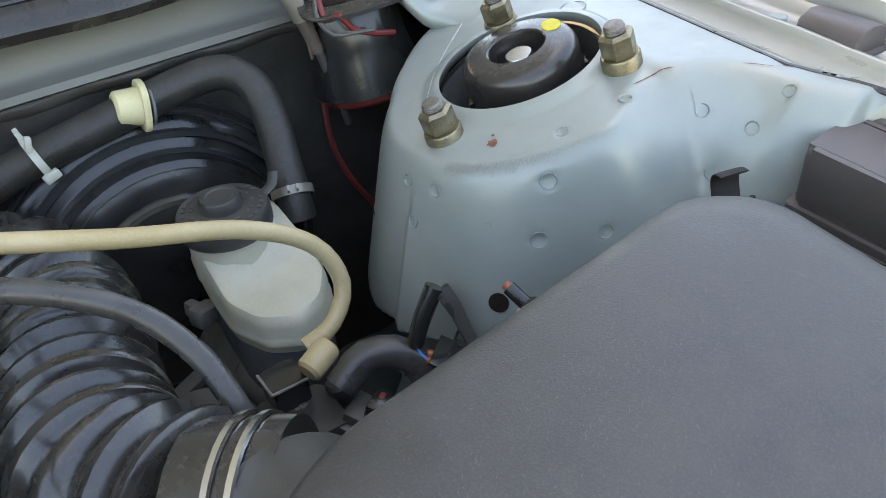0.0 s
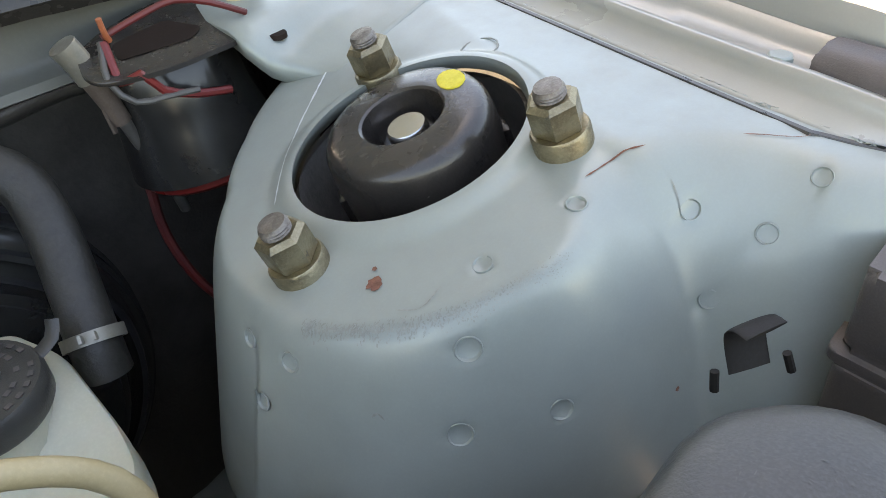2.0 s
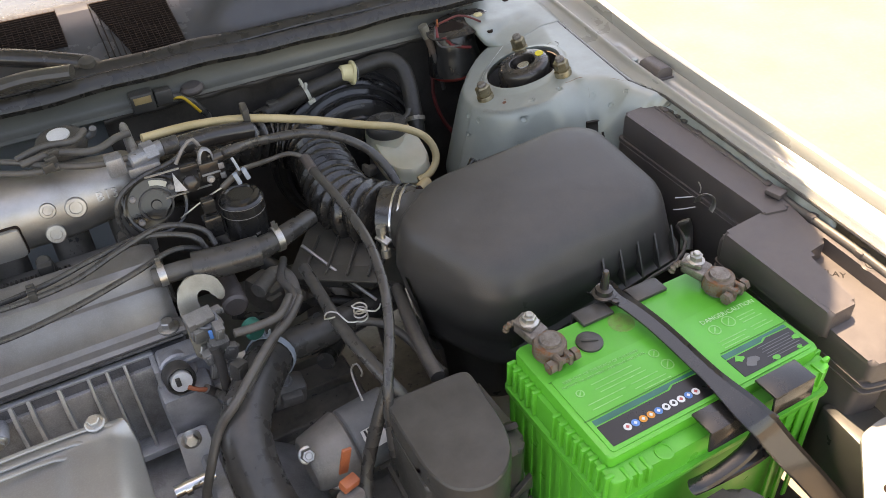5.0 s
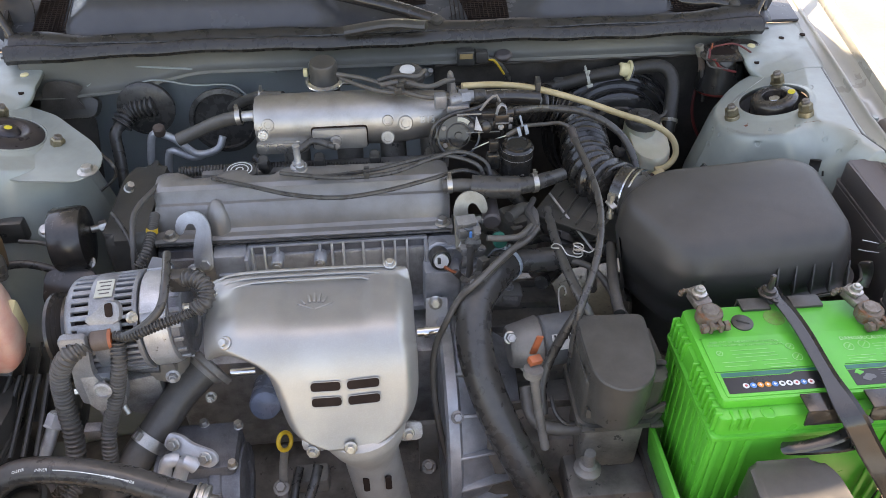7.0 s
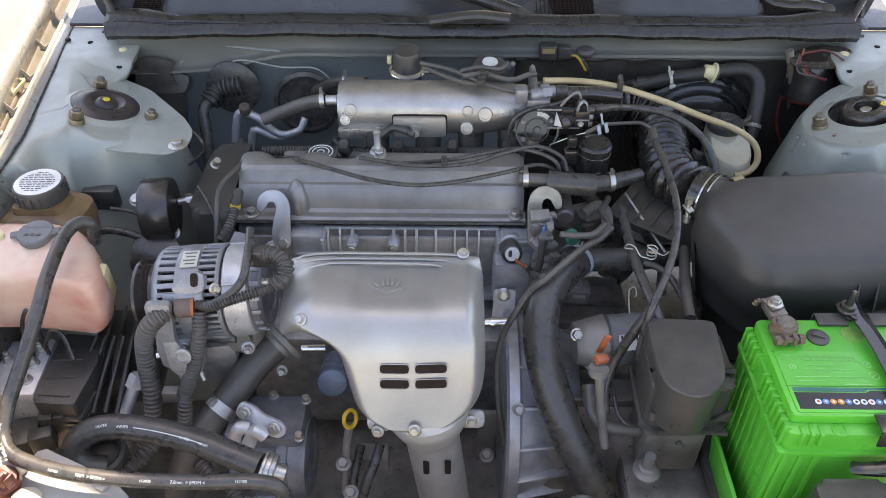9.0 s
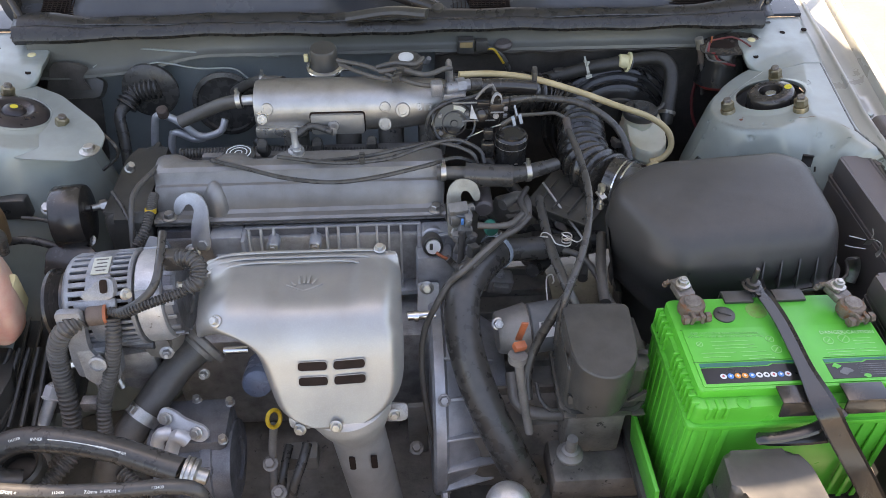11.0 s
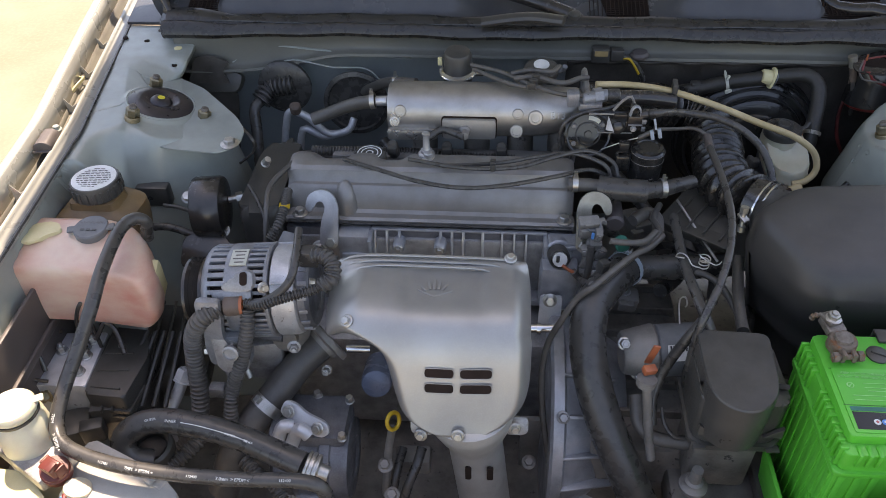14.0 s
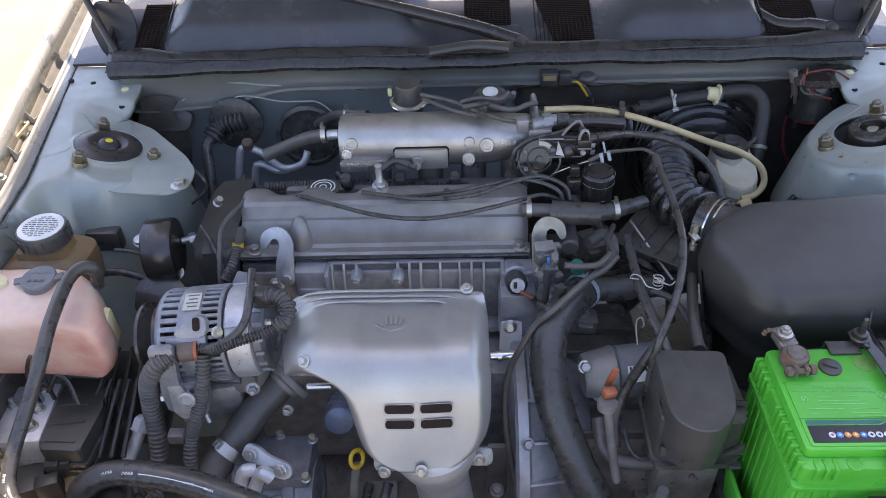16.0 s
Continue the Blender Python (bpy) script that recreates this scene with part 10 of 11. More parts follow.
hose("breather_hose", [(0.203, 0.326, 0.905), (0.206, 0.286, 0.903), (0.208, 0.244, 0.900), (0.207, 0.197, 0.898), (0.203, 0.158, 0.892), (0.193, 0.117, 0.880), (0.180, 0.086, 0.862), (0.163, 0.057, 0.842), (0.155, 0.045, 0.815), (0.152, 0.037, 0.760)], 0.0050, RUBBER, "long glossy black breather hose", seg=16)
bm = bmesh.new()
tube(bm, [(0.206, 0.355, 0.902), (0.203, 0.321, 0.905)], 0.0060, 12)
single("hose_sleeve", bm, BROWNBLACK, "grey sleeve where the hose begins", "sleeve")
# long bar with a wire spring
hose("battery_cable", [(0.156, 0.258, 0.830), (0.155, 0.197, 0.830), (0.154, 0.141, 0.835), (0.159, 0.093, 0.835), (0.165, 0.061, 0.830), (0.173, 0.052, 0.815)], 0.0066, RUBBER, "thick black cable running to the relay cover", "cable", seg=14)
hose("battery_cable", [(0.246, 0.216, 0.790), (0.229, 0.148, 0.800), (0.220, 0.102, 0.805), (0.216, 0.064, 0.805)], 0.0075, RUBBER_DULL, "black cable dropping behind the relay cover", "cable", seg=14)
hose("battery_cable", [(0.167, 0.066, 0.825), (0.148, 0.058, 0.790), (0.129, 0.050, 0.745), (0.117, 0.032, 0.710), (0.117, 0.009, 0.680)], 0.0066, RUBBER, "black cable running down to the starter", "cable", seg=14)
bm = bmesh.new()
c = Vector((0.173, 0.138, 0.845))
pts = [Vector((0.150, 0.148, 0.845)) + Vector((0, 0, 0.004)), Vector((0.141, 0.155, 0.845)), Vector((0.146, 0.160, 0.847)), Vector((0.154, 0.154, 0.848)), Vector((0.159, 0.138, 0.846))]
pts += [c + Vector((math.cos(a) * 0.0065, math.sin(a) * 0.0065, 0.0006 * k)) for k, a in enumerate([i * 0.7 + 3.6 for i in range(27)])]
pts += [Vector((0.185, 0.129, 0.855)), Vector((0.192, 0.131, 0.860))]
tube(bm, pts, 0.0009, 6, 0.004)
single("wire_spring", bm, STEEL, "bent bright wire spring with a coil", "spring")
bm = bmesh.new()
tube(bm, [(0.145, 0.087, 0.790), (0.145, 0.103, 0.800), (0.148, 0.117, 0.805), (0.155, 0.121, 0.805), (0.157, 0.113, 0.800), (0.154, 0.108, 0.800)], 0.0011, 6, 0.003)
single("wire_hook", bm, STEEL, "bent bright wire hook", "wire hook")
hose("control_rod", [(0.171, 0.310, 0.820), (0.195, 0.268, 0.800), (0.225, 0.232, 0.770)], 0.002, STEEL, "thin dusty steel rod below the duct", "rod", seg=8)

# breather hose from the cam cover with two clamps
ob = thing("pcv_hose", "thick dull black breather hose from the cam cover", "hose", (0.072, 0.304, 0.840))
bm = bmesh.new()
tube(bm, [(0.008, 0.293, 0.856), (0.037, 0.289, 0.858), (0.057, 0.286, 0.858)], 0.010, 18)
part("thin_end", bm, RUBBER_DULL, ob)
bm = bmesh.new()
tube(bm, [(0.049, 0.286, 0.858), (0.076, 0.281, 0.858), (0.117, 0.279, 0.857)], 0.0165, 22)
part("sleeve", bm, RUBBER, ob)
bm = bmesh.new()
tube(bm, [(0.113, 0.280, 0.857), (0.139, 0.287, 0.856), (0.161, 0.299, 0.854), (0.189, 0.315, 0.850)], 0.0125, 20, r_end=0.010)
part("far_end", bm, RUBBER, ob)
spring_clamp((0.017, 0.293, 0.857), (1, 0, 0), 0.0112, STEEL, "bright clamp with an arrow ear")
spring_clamp((0.141, 0.289, 0.856), (1, 0.15, 0), 0.0132, STEEL, "bright clamp with an arrow ear")

# sensor plugs beside the hook
ob = thing("sensor_connector", "dusty grey sensor connector stack by the hook", "connector", (0.045, 0.244, 0.780), "wiring connectors")
for p, s, r in (((0.038, 0.230, 0.823), (0.030, 0.018, 0.022), (20, 0, 8)), ((0.043, 0.222, 0.802), (0.018, 0.016, 0.024), (15, 10, 5)), ((0.053, 0.218, 0.792), (0.013, 0.011, 0.018), (0, 20, 0)), ((0.037, 0.215, 0.779), (0.014, 0.013, 0.022), (0, 15, 0)), ((0.047, 0.235, 0.835), (0.022, 0.009, 0.008), (0, 0, 10))):
    bm = bmesh.new()
    box(bm, p, s, 0.002, r)
    box(bm, Vector(p) + Vector((0, -s[1] * 0.5, s[2] * 0.2)), (s[0] * 0.5, 0.004, s[2] * 0.4), 0.0008, r)
    for e in (-1, 1):
        box(bm, Vector(p) + Vector((e * s[0] * 0.5, -s[1] * 0.2, 0)), (0.0025, s[1] * 0.5, s[2] * 0.8), 0.0006, r)
    part("housing", bm, LABELGREY, ob)
bm = lathe(bmesh.new(), (0.040, 0.226, 0.836), (0, -0.4, 1), [(0.0115, -0.004), (0.0115, 0.002), (0.0095, 0.003), (0.0090, -0.001), (0.001, -0.001)], 24)
part("collar", bm, GREYCAP, ob, "dark round socket")
bm = bmesh.new()
box(bm, (0.039, 0.208, 0.831), (0.004, 0.004, 0.010), 0.001)
part("blue_pin", bm, DOTBLUE, ob, "small blue pin")
ob = thing("temperature_sensor", "black ringed temperature sensor with a pale centre", "sensor", (-0.002, 0.215, 0.780))
c = Vector((-0.002, 0.215, 0.780))
bm = bmesh.new()
lathe(bm, c, (0.1, -1, 0.35), [(0.0155, -0.02), (0.0155, 0.0), (0.014, 0.002), (0.0125, 0.0), (0.0125, -0.004), (0.001, -0.004)], 32)
part("ring", bm, BLACK, ob)
bm = bmesh.new()
lathe(bm, c, (0.1, -1, 0.35), [(0.011, -0.004), (0.0105, 0.004), (0.001, 0.0045)], 24)
part("face", bm, WHITE, ob, "pale plastic face")
bm = bmesh.new()
box(bm, c + Vector((-0.003, -0.005, 0.004)), (0.005, 0.004, 0.010), 0.001)
part("slot", bm, BLACK, ob)
hose("sensor_wire", [c + Vector((0.004, -0.006, -0.006)), c + Vector((0.014, -0.010, -0.012)), (0.022, 0.205, 0.763)], 0.0024, ORANGE, "short orange brown sensor wire", "wire", seg=8)
hose("wiring_loom", [(0.135, 0.215, 0.830), (0.114, 0.189, 0.830), (0.087, 0.164, 0.835), (0.058, 0.137, 0.830), (0.035, 0.119, 0.820), (0.015, 0.116, 0.800), (-0.004, 0.103, 0.770), (-0.020, 0.094, 0.730), (-0.025, 0.076, 0.680), (-0.019, 0.044, 0.620), (-0.006, 0.011, 0.560)], 0.0045, RUBBER_DULL, "taped black wiring loom past the cylinder head", "cable", seg=14)
hose("wiring_loom", [(0.125, 0.216, 0.835), (0.105, 0.189, 0.840), (0.081, 0.183, 0.842), (0.058, 0.182, 0.845)], 0.0045, RUBBER_DULL, "grey taped wiring branch", "cable", seg=12)
hose("wiring_loom", [(0.038, 0.210, 0.811), (0.039, 0.205, 0.783), (0.036, 0.200, 0.748), (0.030, 0.190, 0.730)], 0.0052, RUBBER_DULL, "grey taped wiring branch at the sensors", "cable", seg=12)
hose("wiring_loom", [(0.018, 0.205, 0.766), (0.030, 0.200, 0.754), (0.033, 0.122, 0.820)], 0.005, RUBBER_DULL, "taped wiring branch to the sensor", "cable", seg=12)
hose("wiring_loom", [(0.144, 0.297, 0.820), (0.129, 0.259, 0.825), (0.131, 0.221, 0.830), (0.106, 0.189, 0.828), (0.072, 0.158, 0.820), (0.048, 0.137, 0.810)], 0.0046, RUBBER_DULL, "thick grey taped wiring branch", "cable", seg=12)
bm = bmesh.new()
cyl(bm, (0.078, 0.215, 0.820), (0.081, 0.198, 0.820), 0.010, bev=0.002)
single("green_cap", bm, TEAL, "dark green plastic cap among the wiring", "cap")
bm = bmesh.new()
cyl(bm, (0.079, 0.313, 0.815), (0.075, 0.253, 0.815), 0.011, 0.014, bev=0.003)
single("switch_boot", bm, BROWNBLACK, "brown black rubber switch boot", "boot")
bm = bmesh.new()
tube(bm, [(0.106, 0.283, 0.800), (0.130, 0.303, 0.800), (0.142, 0.289, 0.800), (0.139, 0.256, 0.800)], 0.009, 12)
single("coolant_elbow", bm, DARK, "dark coolant elbow beside the head", "elbow")

# distributor end and flange of the head
bm = bmesh.new()
box(bm, (0.000, 0.230, 0.720), (0.055, 0.04, 0.085), 0.008)
box(bm, (0.037, 0.250, 0.705), (0.05, 0.04, 0.07), 0.008)
single("coolant_outlet", bm, ALUMID, "stained cast coolant outlet on the head", "outlet housing")
bm = bmesh.new()
prism(bm, rounded([(-0.016, -0.026), (0.016, -0.026), (0.018, 0.022), (-0.014, 0.022)], 0.004), (-0.012, 0.195, 0.699), (1, 0, 0), (0, 0.4, 0.92), 0.008, 0.0015)
part_ob = single("small_bracket", bm, BRIGHTALU, "pale alloy bracket with a bolt", "bracket")
single("bracket_bolt", hexbolt(bmesh.new(), (-0.013, 0.185, 0.726), (0, -0.9, 0.4), 0.007, 0.006, 1.5), STEEL, "zinc bolt in a small bracket", "bolt")
bm = bmesh.new()
cyl(bm, (-0.043, 0.134, 0.720), (-0.003, 0.136, 0.720), 0.0065)
cyl(bm, (-0.033, 0.134, 0.720), (-0.027, 0.134, 0.720), 0.0085)
single("cross_shaft", bm, CHROME, "bright steel shaft beside the heat shield", "shaft")
bm = bmesh.new()
cyl(bm, (-0.295, 0.082, 0.720), (-0.262, 0.083, 0.720), 0.0055)
single("cross_shaft", bm, CHROME, "bright steel shaft behind the heat shield", "shaft")

# upper radiator hose
ob = thing("radiator_hose", "thick glossy black upper radiator hose", "hose", (0.057, 0.119, 0.650))
bm = bmesh.new()
tube(bm, [(0.094, 0.210, 0.775), (0.065, 0.167, 0.785), (0.039, 0.125, 0.785), (0.031, 0.092, 0.765), (0.034, 0.060, 0.735), (0.048, 0.026, 0.695), (0.066, -0.003, 0.660), (0.091, -0.033, 0.615), (0.120, -0.059, 0.560)], 0.0245, 26)
part("hose", bm, RUBBER, ob)
q = Vector((0.089, 0.202, 0.778))
bm = clamp_ring(bmesh.new(), q, Vector((0.065, 0.167, 0.785)) - q, 0.0255)
part("clamp", bm, BLUECLIP, ob, "pale zinc spring clamp")
bm = bmesh.new()
tube(bm, [(0.094, 0.210, 0.775), (0.150, 0.221, 0.765), (0.203, 0.237, 0.755), (0.259, 0.266, 0.735)], 0.018, 20)
single("coolant_pipe", bm, RUBBER, "dark coolant pipe behind the radiator hose", "pipe")

# gearbox bell housing
ob = thing("gearbox_housing", "dull cast aluminium gearbox bell housing with ribs", "gearbox", (0.03, 0.05, 0.42))
bm = bmesh.new()
lathe(bm, (-0.012, 0.13, 0.55), (1, 0, 0), [(0.150, 0), (0.155, 0.004), (0.155, 0.018), (0.146, 0.022), (0.128, 0.07), (0.10, 0.11), (0.05, 0.115)], 56)
part("bell", bm, ALUMID, ob)
for k in range(7):
    a = math.radians(55 + k * 22)
    bm = bmesh.new()
    d = Vector((0, math.cos(a + math.pi / 2), math.sin(a + math.pi / 2)))
    d = Vector((0, -math.sin(a - 0.6), math.cos(a - 0.6)))
    p = Vector((0.04, 0.13, 0.55)) + d * 0.138
    box(bm, (0, 0, 0), (0.074, 0.0045, 0.018), 0.0015, (0, 12, 0))
    m = Matrix((Vector((1, 0, 0)), d.cross(Vector((1, 0, 0))), d)).transposed().to_4x4()
    m.translation = p
    bmesh.ops.transform(bm, verts=bm.verts, matrix=m)
    part("rib", bm, ALUMID, ob)
    if k in (1, 4):
        bm = bmesh.new()
        hexbolt(bm, Vector((0.004, 0.13, 0.55)) + d * 0.155, d, 0.0065, 0.008, 1.4)
        part("bolt", bm, ALU_DIRTY, ob)
bm = bmesh.new()
box(bm, (0.12, 0.17, 0.55), (0.16, 0.34, 0.16), 0.02)
part("case", bm, GRIME, ob)
for k in range(6):
    bm = bmesh.new()
    box(bm, (0.12, 0.06 + k * 0.05, 0.634), (0.14, 0.006, 0.02), 0.002)
    part("case_rib", bm, GRIME, ob)

# starter motor with label, and the orange handled dipstick
ob = thing("starter_motor", "grey starter motor with a printed label", "starter motor", (0.142, 0.152, 0.660))
a, b = Vector((0.081, 0.100, 0.715)), Vector((0.183, 0.109, 0.720))
bm = bmesh.new()
cyl(bm, a, a + (b - a) * 0.45, 0.030, 0.038, seg=28, bev=0.003)
part("nose", bm, DARK, ob)
bm = bmesh.new()
cyl(bm, a + (b - a) * 0.45, b, 0.036, seg=32, bev=0.003)
body = part("barrel", bm, GREYCAP, ob)
w = (b - a).normalized()
d = (Vector((0, -0.75, 0.66)) - w * w.dot(Vector((0, -0.75, 0.66)))).normalized()
m = Matrix((w, d.cross(w), d)).transposed().to_4x4()
m.translation = a + (b - a) * 0.74 + d * 0.0362
bm = bmesh.new()
box(bm, (0, 0, 0), (0.040, 0.022, 0.0008), 0)
bmesh.ops.transform(bm, verts=bm.verts, matrix=m)
lab = part("label", bm, WHITE, ob, "pale printed label")
for k in range(9):
    bm = bmesh.new()
    box(bm, (-0.016 + k * 0.004, 0.006, 0.0007), (0.0022, 0.008, 0.0004), 0)
    bmesh.ops.transform(bm, verts=bm.verts, matrix=m)
    part("print_bar", bm, STICKER, lab, "small dark print bar")
for px in ((0.093, 0.088, 0.700), (0.105, 0.086, 0.690), (0.082, 0.094, 0.740)):
    single("gearbox_bolt", hexbolt(bmesh.new(), px, (0, -0.7, 0.7), 0.007, 0.012, 1.3, 0.004), STEEL, "dull steel bolt on the gearbox", "bolt", "gearbox bolts")
ob = thing("gearbox_dipstick", "orange handled gearbox dipstick on a white collar", "dipstick", (0.110, 0.049, 0.700))
bm = bmesh.new()
box(bm, (0.102, 0.028, 0.795), (0.009, 0.003, 0.040), 0.0010, (10, 8, 0))
box(bm, (0.098, 0.012, 0.785), (0.017, 0.011, 0.010), 0.002, (10, 8, 20))
part("handle", bm, ORANGE, ob)
bm = bmesh.new()
lathe(bm, (0.095, 0.003, 0.777), (0.1, 0.2, 1), [(0.008, -0.012), (0.0115, -0.009), (0.0125, -0.003), (0.0125, 0.002)], 20)
part("collar", bm, LABELGREY, ob, "stained white collar")
bm = bmesh.new()
tube(bm, [(0.097, 0.003, 0.765), (0.107, -0.005, 0.700), (0.118, -0.016, 0.640)], 0.006, 12)
part("guide_tube", bm, DARK, ob)

# cable round the bracket and fittings in front
hose("shift_cable", [(0.097, 0.040, 0.700), (0.101, 0.009, 0.680), (0.123, -0.006, 0.670), (0.167, -0.007, 0.665)], 0.0095, RUBBER_DULL, "thick black shift cable", "cable", seg=14)
hose("ground_wire", [(0.128, 0.021, 0.700), (0.131, 0.002, 0.690), (0.143, -0.009, 0.680), (0.159, -0.007, 0.675)], 0.003, RUBBER, "thin black ground wire", "wire", seg=8)
bm = bmesh.new()
c = Vector((0.168, -0.050, 0.640))
lathe(bm, c, (0, 0, 1), [(0.018, -0.006), (0.018, -0.002), (0.013, 0.002), (0.012, 0.006), (0.008, 0.008), (0.007, 0.03)], 24)
single("mount_stud", bm, DARK, "grimy steel mount stud with a washer", "stud")
bm = bmesh.new()
box(bm, (0.213, -0.022, 0.570), (0.13, 0.09, 0.05), 0.008)
single("gearbox_mount", bm, GRIME, "dark steel gearbox mount in front", "mount")
for k in range(2):
    bm = bmesh.new()
    c = Vector((0.178, -0.025, 0.715)) + Vector((0.07 * k, 0, 0))
    tube(bm, [c + Vector((math.cos(i * 0.8) * 0.008, math.sin(i * 0.8) * 0.008, 0.0008 * i)) for i in range(26)], 0.0016, 6, 0.004)
    single("coil_spring", bm, DARK, "small dark coil spring below the relay cover", "spring", "coil springs")

# under the heat shield: oil filter, dipstick ring, brackets
bm = bmesh.new()
c = Vector((-0.256, 0.069, 0.665))
lathe(bm, c, (0.05, -0.7, 0.35), [(0.022, -0.06), (0.022, 0.0), (0.020, 0.005), (0.013, 0.008), (0.001, 0.008)], 36)
single("oil_filter", bm, BLUE, "dark blue enamelled oil filter", "oil filter")
ob = thing("oil_dipstick", "yellow ringed engine oil dipstick", "dipstick", (-0.230, 0.002, 0.620))
c = Vector((-0.219, -0.020, 0.700))
bm = bmesh.new()
u, v, w = axes((0.75, -0.6, 0.3))
tube(bm, [c + (u * math.cos(a) * 0.010 + v * math.sin(a) * 0.0125) for a in (i * math.pi / 10 for i in range(21))], 0.0028, 10, 0.003)
part("ring", bm, YELLOW, ob)
bm = bmesh.new()
tube(bm, [c + Vector((-0.002, 0, -0.014)), (-0.230, -0.023, 0.630), (-0.237, -0.035, 0.550)], 0.0055, 12)
part("guide_tube", bm, DARK, ob)
hose("lower_hose", [(-0.186, -0.004, 0.620), (-0.192, -0.025, 0.610), (-0.206, -0.051, 0.580), (-0.213, -0.071, 0.540)], 0.007, RUBBER, "black hose below the heat shield", seg=12)
hose("lower_hose", [(-0.214, 0.008, 0.600), (-0.220, -0.023, 0.590), (-0.225, -0.049, 0.560)], 0.006, RUBBER, "black hose by the dipstick", seg=12)
for px in ((-0.221, -0.066, 0.600), (-0.036, 0.028, 0.550), (-0.233, -0.034, 0.620)):
    single("frame_bolt", hexbolt(bmesh.new(), px, (0, -0.4, 0.9), 0.007, 0.008, 1.5), DARK, "dull steel flange bolt low in the bay", "bolt", "frame bolts")
bm = bmesh.new()
box(bm, (-0.033, 0.084, 0.520), (0.03, 0.01, 0.12), 0.003)
single("frame_bracket", bm, DARK, "dark upright steel bracket low in the bay", "bracket")
bm = bmesh.new()
box(bm, (-0.201, 0.010, 0.570), (0.05, 0.03, 0.03), 0.005)
single("frame_bracket", bm, DARK, "dark steel bracket low in the bay", "bracket")
bm = bmesh.new()
box(bm, (MID, -0.17, 0.47), (0.98, 0.06, 0.145), 0.01)
single("cross_member", bm, DARK, "dark steel cross member under the engine", "cross member")
bm = bmesh.new()
lathe(bm, (0.076, -0.131, 0.660), (0, -0.3, 1), [(0.03, -0.05), (0.03, -0.012), (0.024, -0.002), (0.012, 0.004), (0.001, 0.004)], 28)
single("radiator_filler", bm, ALU, "dull aluminium radiator filler neck with its lid", "radiator filler")

# looms, hoses and brackets deep in the bay behind the engine
for k, (pts, r, m, label) in enumerate((
        ([(0.10, 0.50, 0.74), (0.16, 0.44, 0.70), (0.20, 0.36, 0.69), (0.19, 0.28, 0.70), (0.15, 0.22, 0.72)], 0.011, RUBBER, "black hose low beside the gearbox"),
        ([(0.24, 0.52, 0.70), (0.23, 0.42, 0.68), (0.25, 0.32, 0.69), (0.23, 0.22, 0.70)], 0.008, RUBBER_DULL, "grey black hose low beside the gearbox"),
        ([(0.08, 0.34, 0.73), (0.13, 0.30, 0.735), (0.18, 0.31, 0.73), (0.24, 0.28, 0.72)], 0.006, RUBBER, "taped loom crossing behind the engine"),
        ([(0.10, 0.26, 0.75), (0.16, 0.23, 0.76), (0.22, 0.20, 0.76), (0.25, 0.12, 0.74)], 0.005, RUBBER_DULL, "thin taped loom beside the air cleaner"),
        ([(-0.30, 0.54, 0.76), (-0.26, 0.50, 0.74), (-0.20, 0.50, 0.73), (-0.10, 0.51, 0.73), (0.0, 0.50, 0.72)], 0.010, RUBBER, "black hose behind the intake chamber"),
        ([(-0.45, 0.52, 0.74), (-0.40, 0.49, 0.76), (-0.34, 0.47, 0.76), (-0.28, 0.46, 0.74)], 0.008, RUBBER_DULL, "black hose low behind the engine"))):
    hose("hose" if k < 2 or k > 3 else "wiring_loom", pts, r, m, label, "hose" if k < 2 or k > 3 else "cable", seg=12)
for p, s, a in (((0.17, 0.30, 0.69), (0.05, 0.03, 0.04), 20), ((0.21, 0.38, 0.66), (0.06, 0.04, 0.05), -15), ((0.14, 0.42, 0.68), (0.04, 0.05, 0.04), 30), ((0.10, 0.22, 0.70), (0.04, 0.03, 0.03), 0)):
    bm = bmesh.new()
    box(bm, p, s, 0.006, (5, 8, a))
    box(bm, (p[0], p[1] - s[1] * 0.6, p[2] + 0.004), (s[0] * 0.6, 0.012, s[2] * 0.5), 0.003, (5, 8, a))
    single("gearbox_bracket", bm, DARK, "dark cast bracket on the gearbox", "bracket", "gearbox brackets")
    single("gearbox_bolt", hexbolt(bmesh.new(), (p[0], p[1], p[2] + s[2] / 2), (0, -0.2, 1), 0.006, 0.007, 1.4), ALU_DIRTY, "dull steel bolt on the gearbox", "bolt", "gearbox bolts")
# plugs and clips on the connector stack
for p, s, r, m in (((0.034, 0.228, 0.839), (0.028, 0.016, 0.012), (20, 0, 8), LABELGREY), ((0.047, 0.214, 0.828), (0.010, 0.014, 0.016), (10, 10, 5), LABELGREY), ((0.031, 0.212, 0.800), (0.010, 0.012, 0.014), (0, -10, 0), LABELGREY), ((0.046, 0.208, 0.778), (0.016, 0.012, 0.010), (0, 10, 0), GREYCAP), ((0.051, 0.164, 0.815), (0.014, 0.012, 0.018), (0, 10, 30), BLACK)):
    bm = bmesh.new()
    box(bm, p, s, 0.0015, r)
    box(bm, Vector(p) + Vector((0, -s[1] * 0.55, 0)), (s[0] * 0.4, 0.003, s[2] * 0.7), 0.0006, r)
    single("wiring_connector", bm, m, "small dusty grey wiring plug by the head", "connector", "wiring connectors")
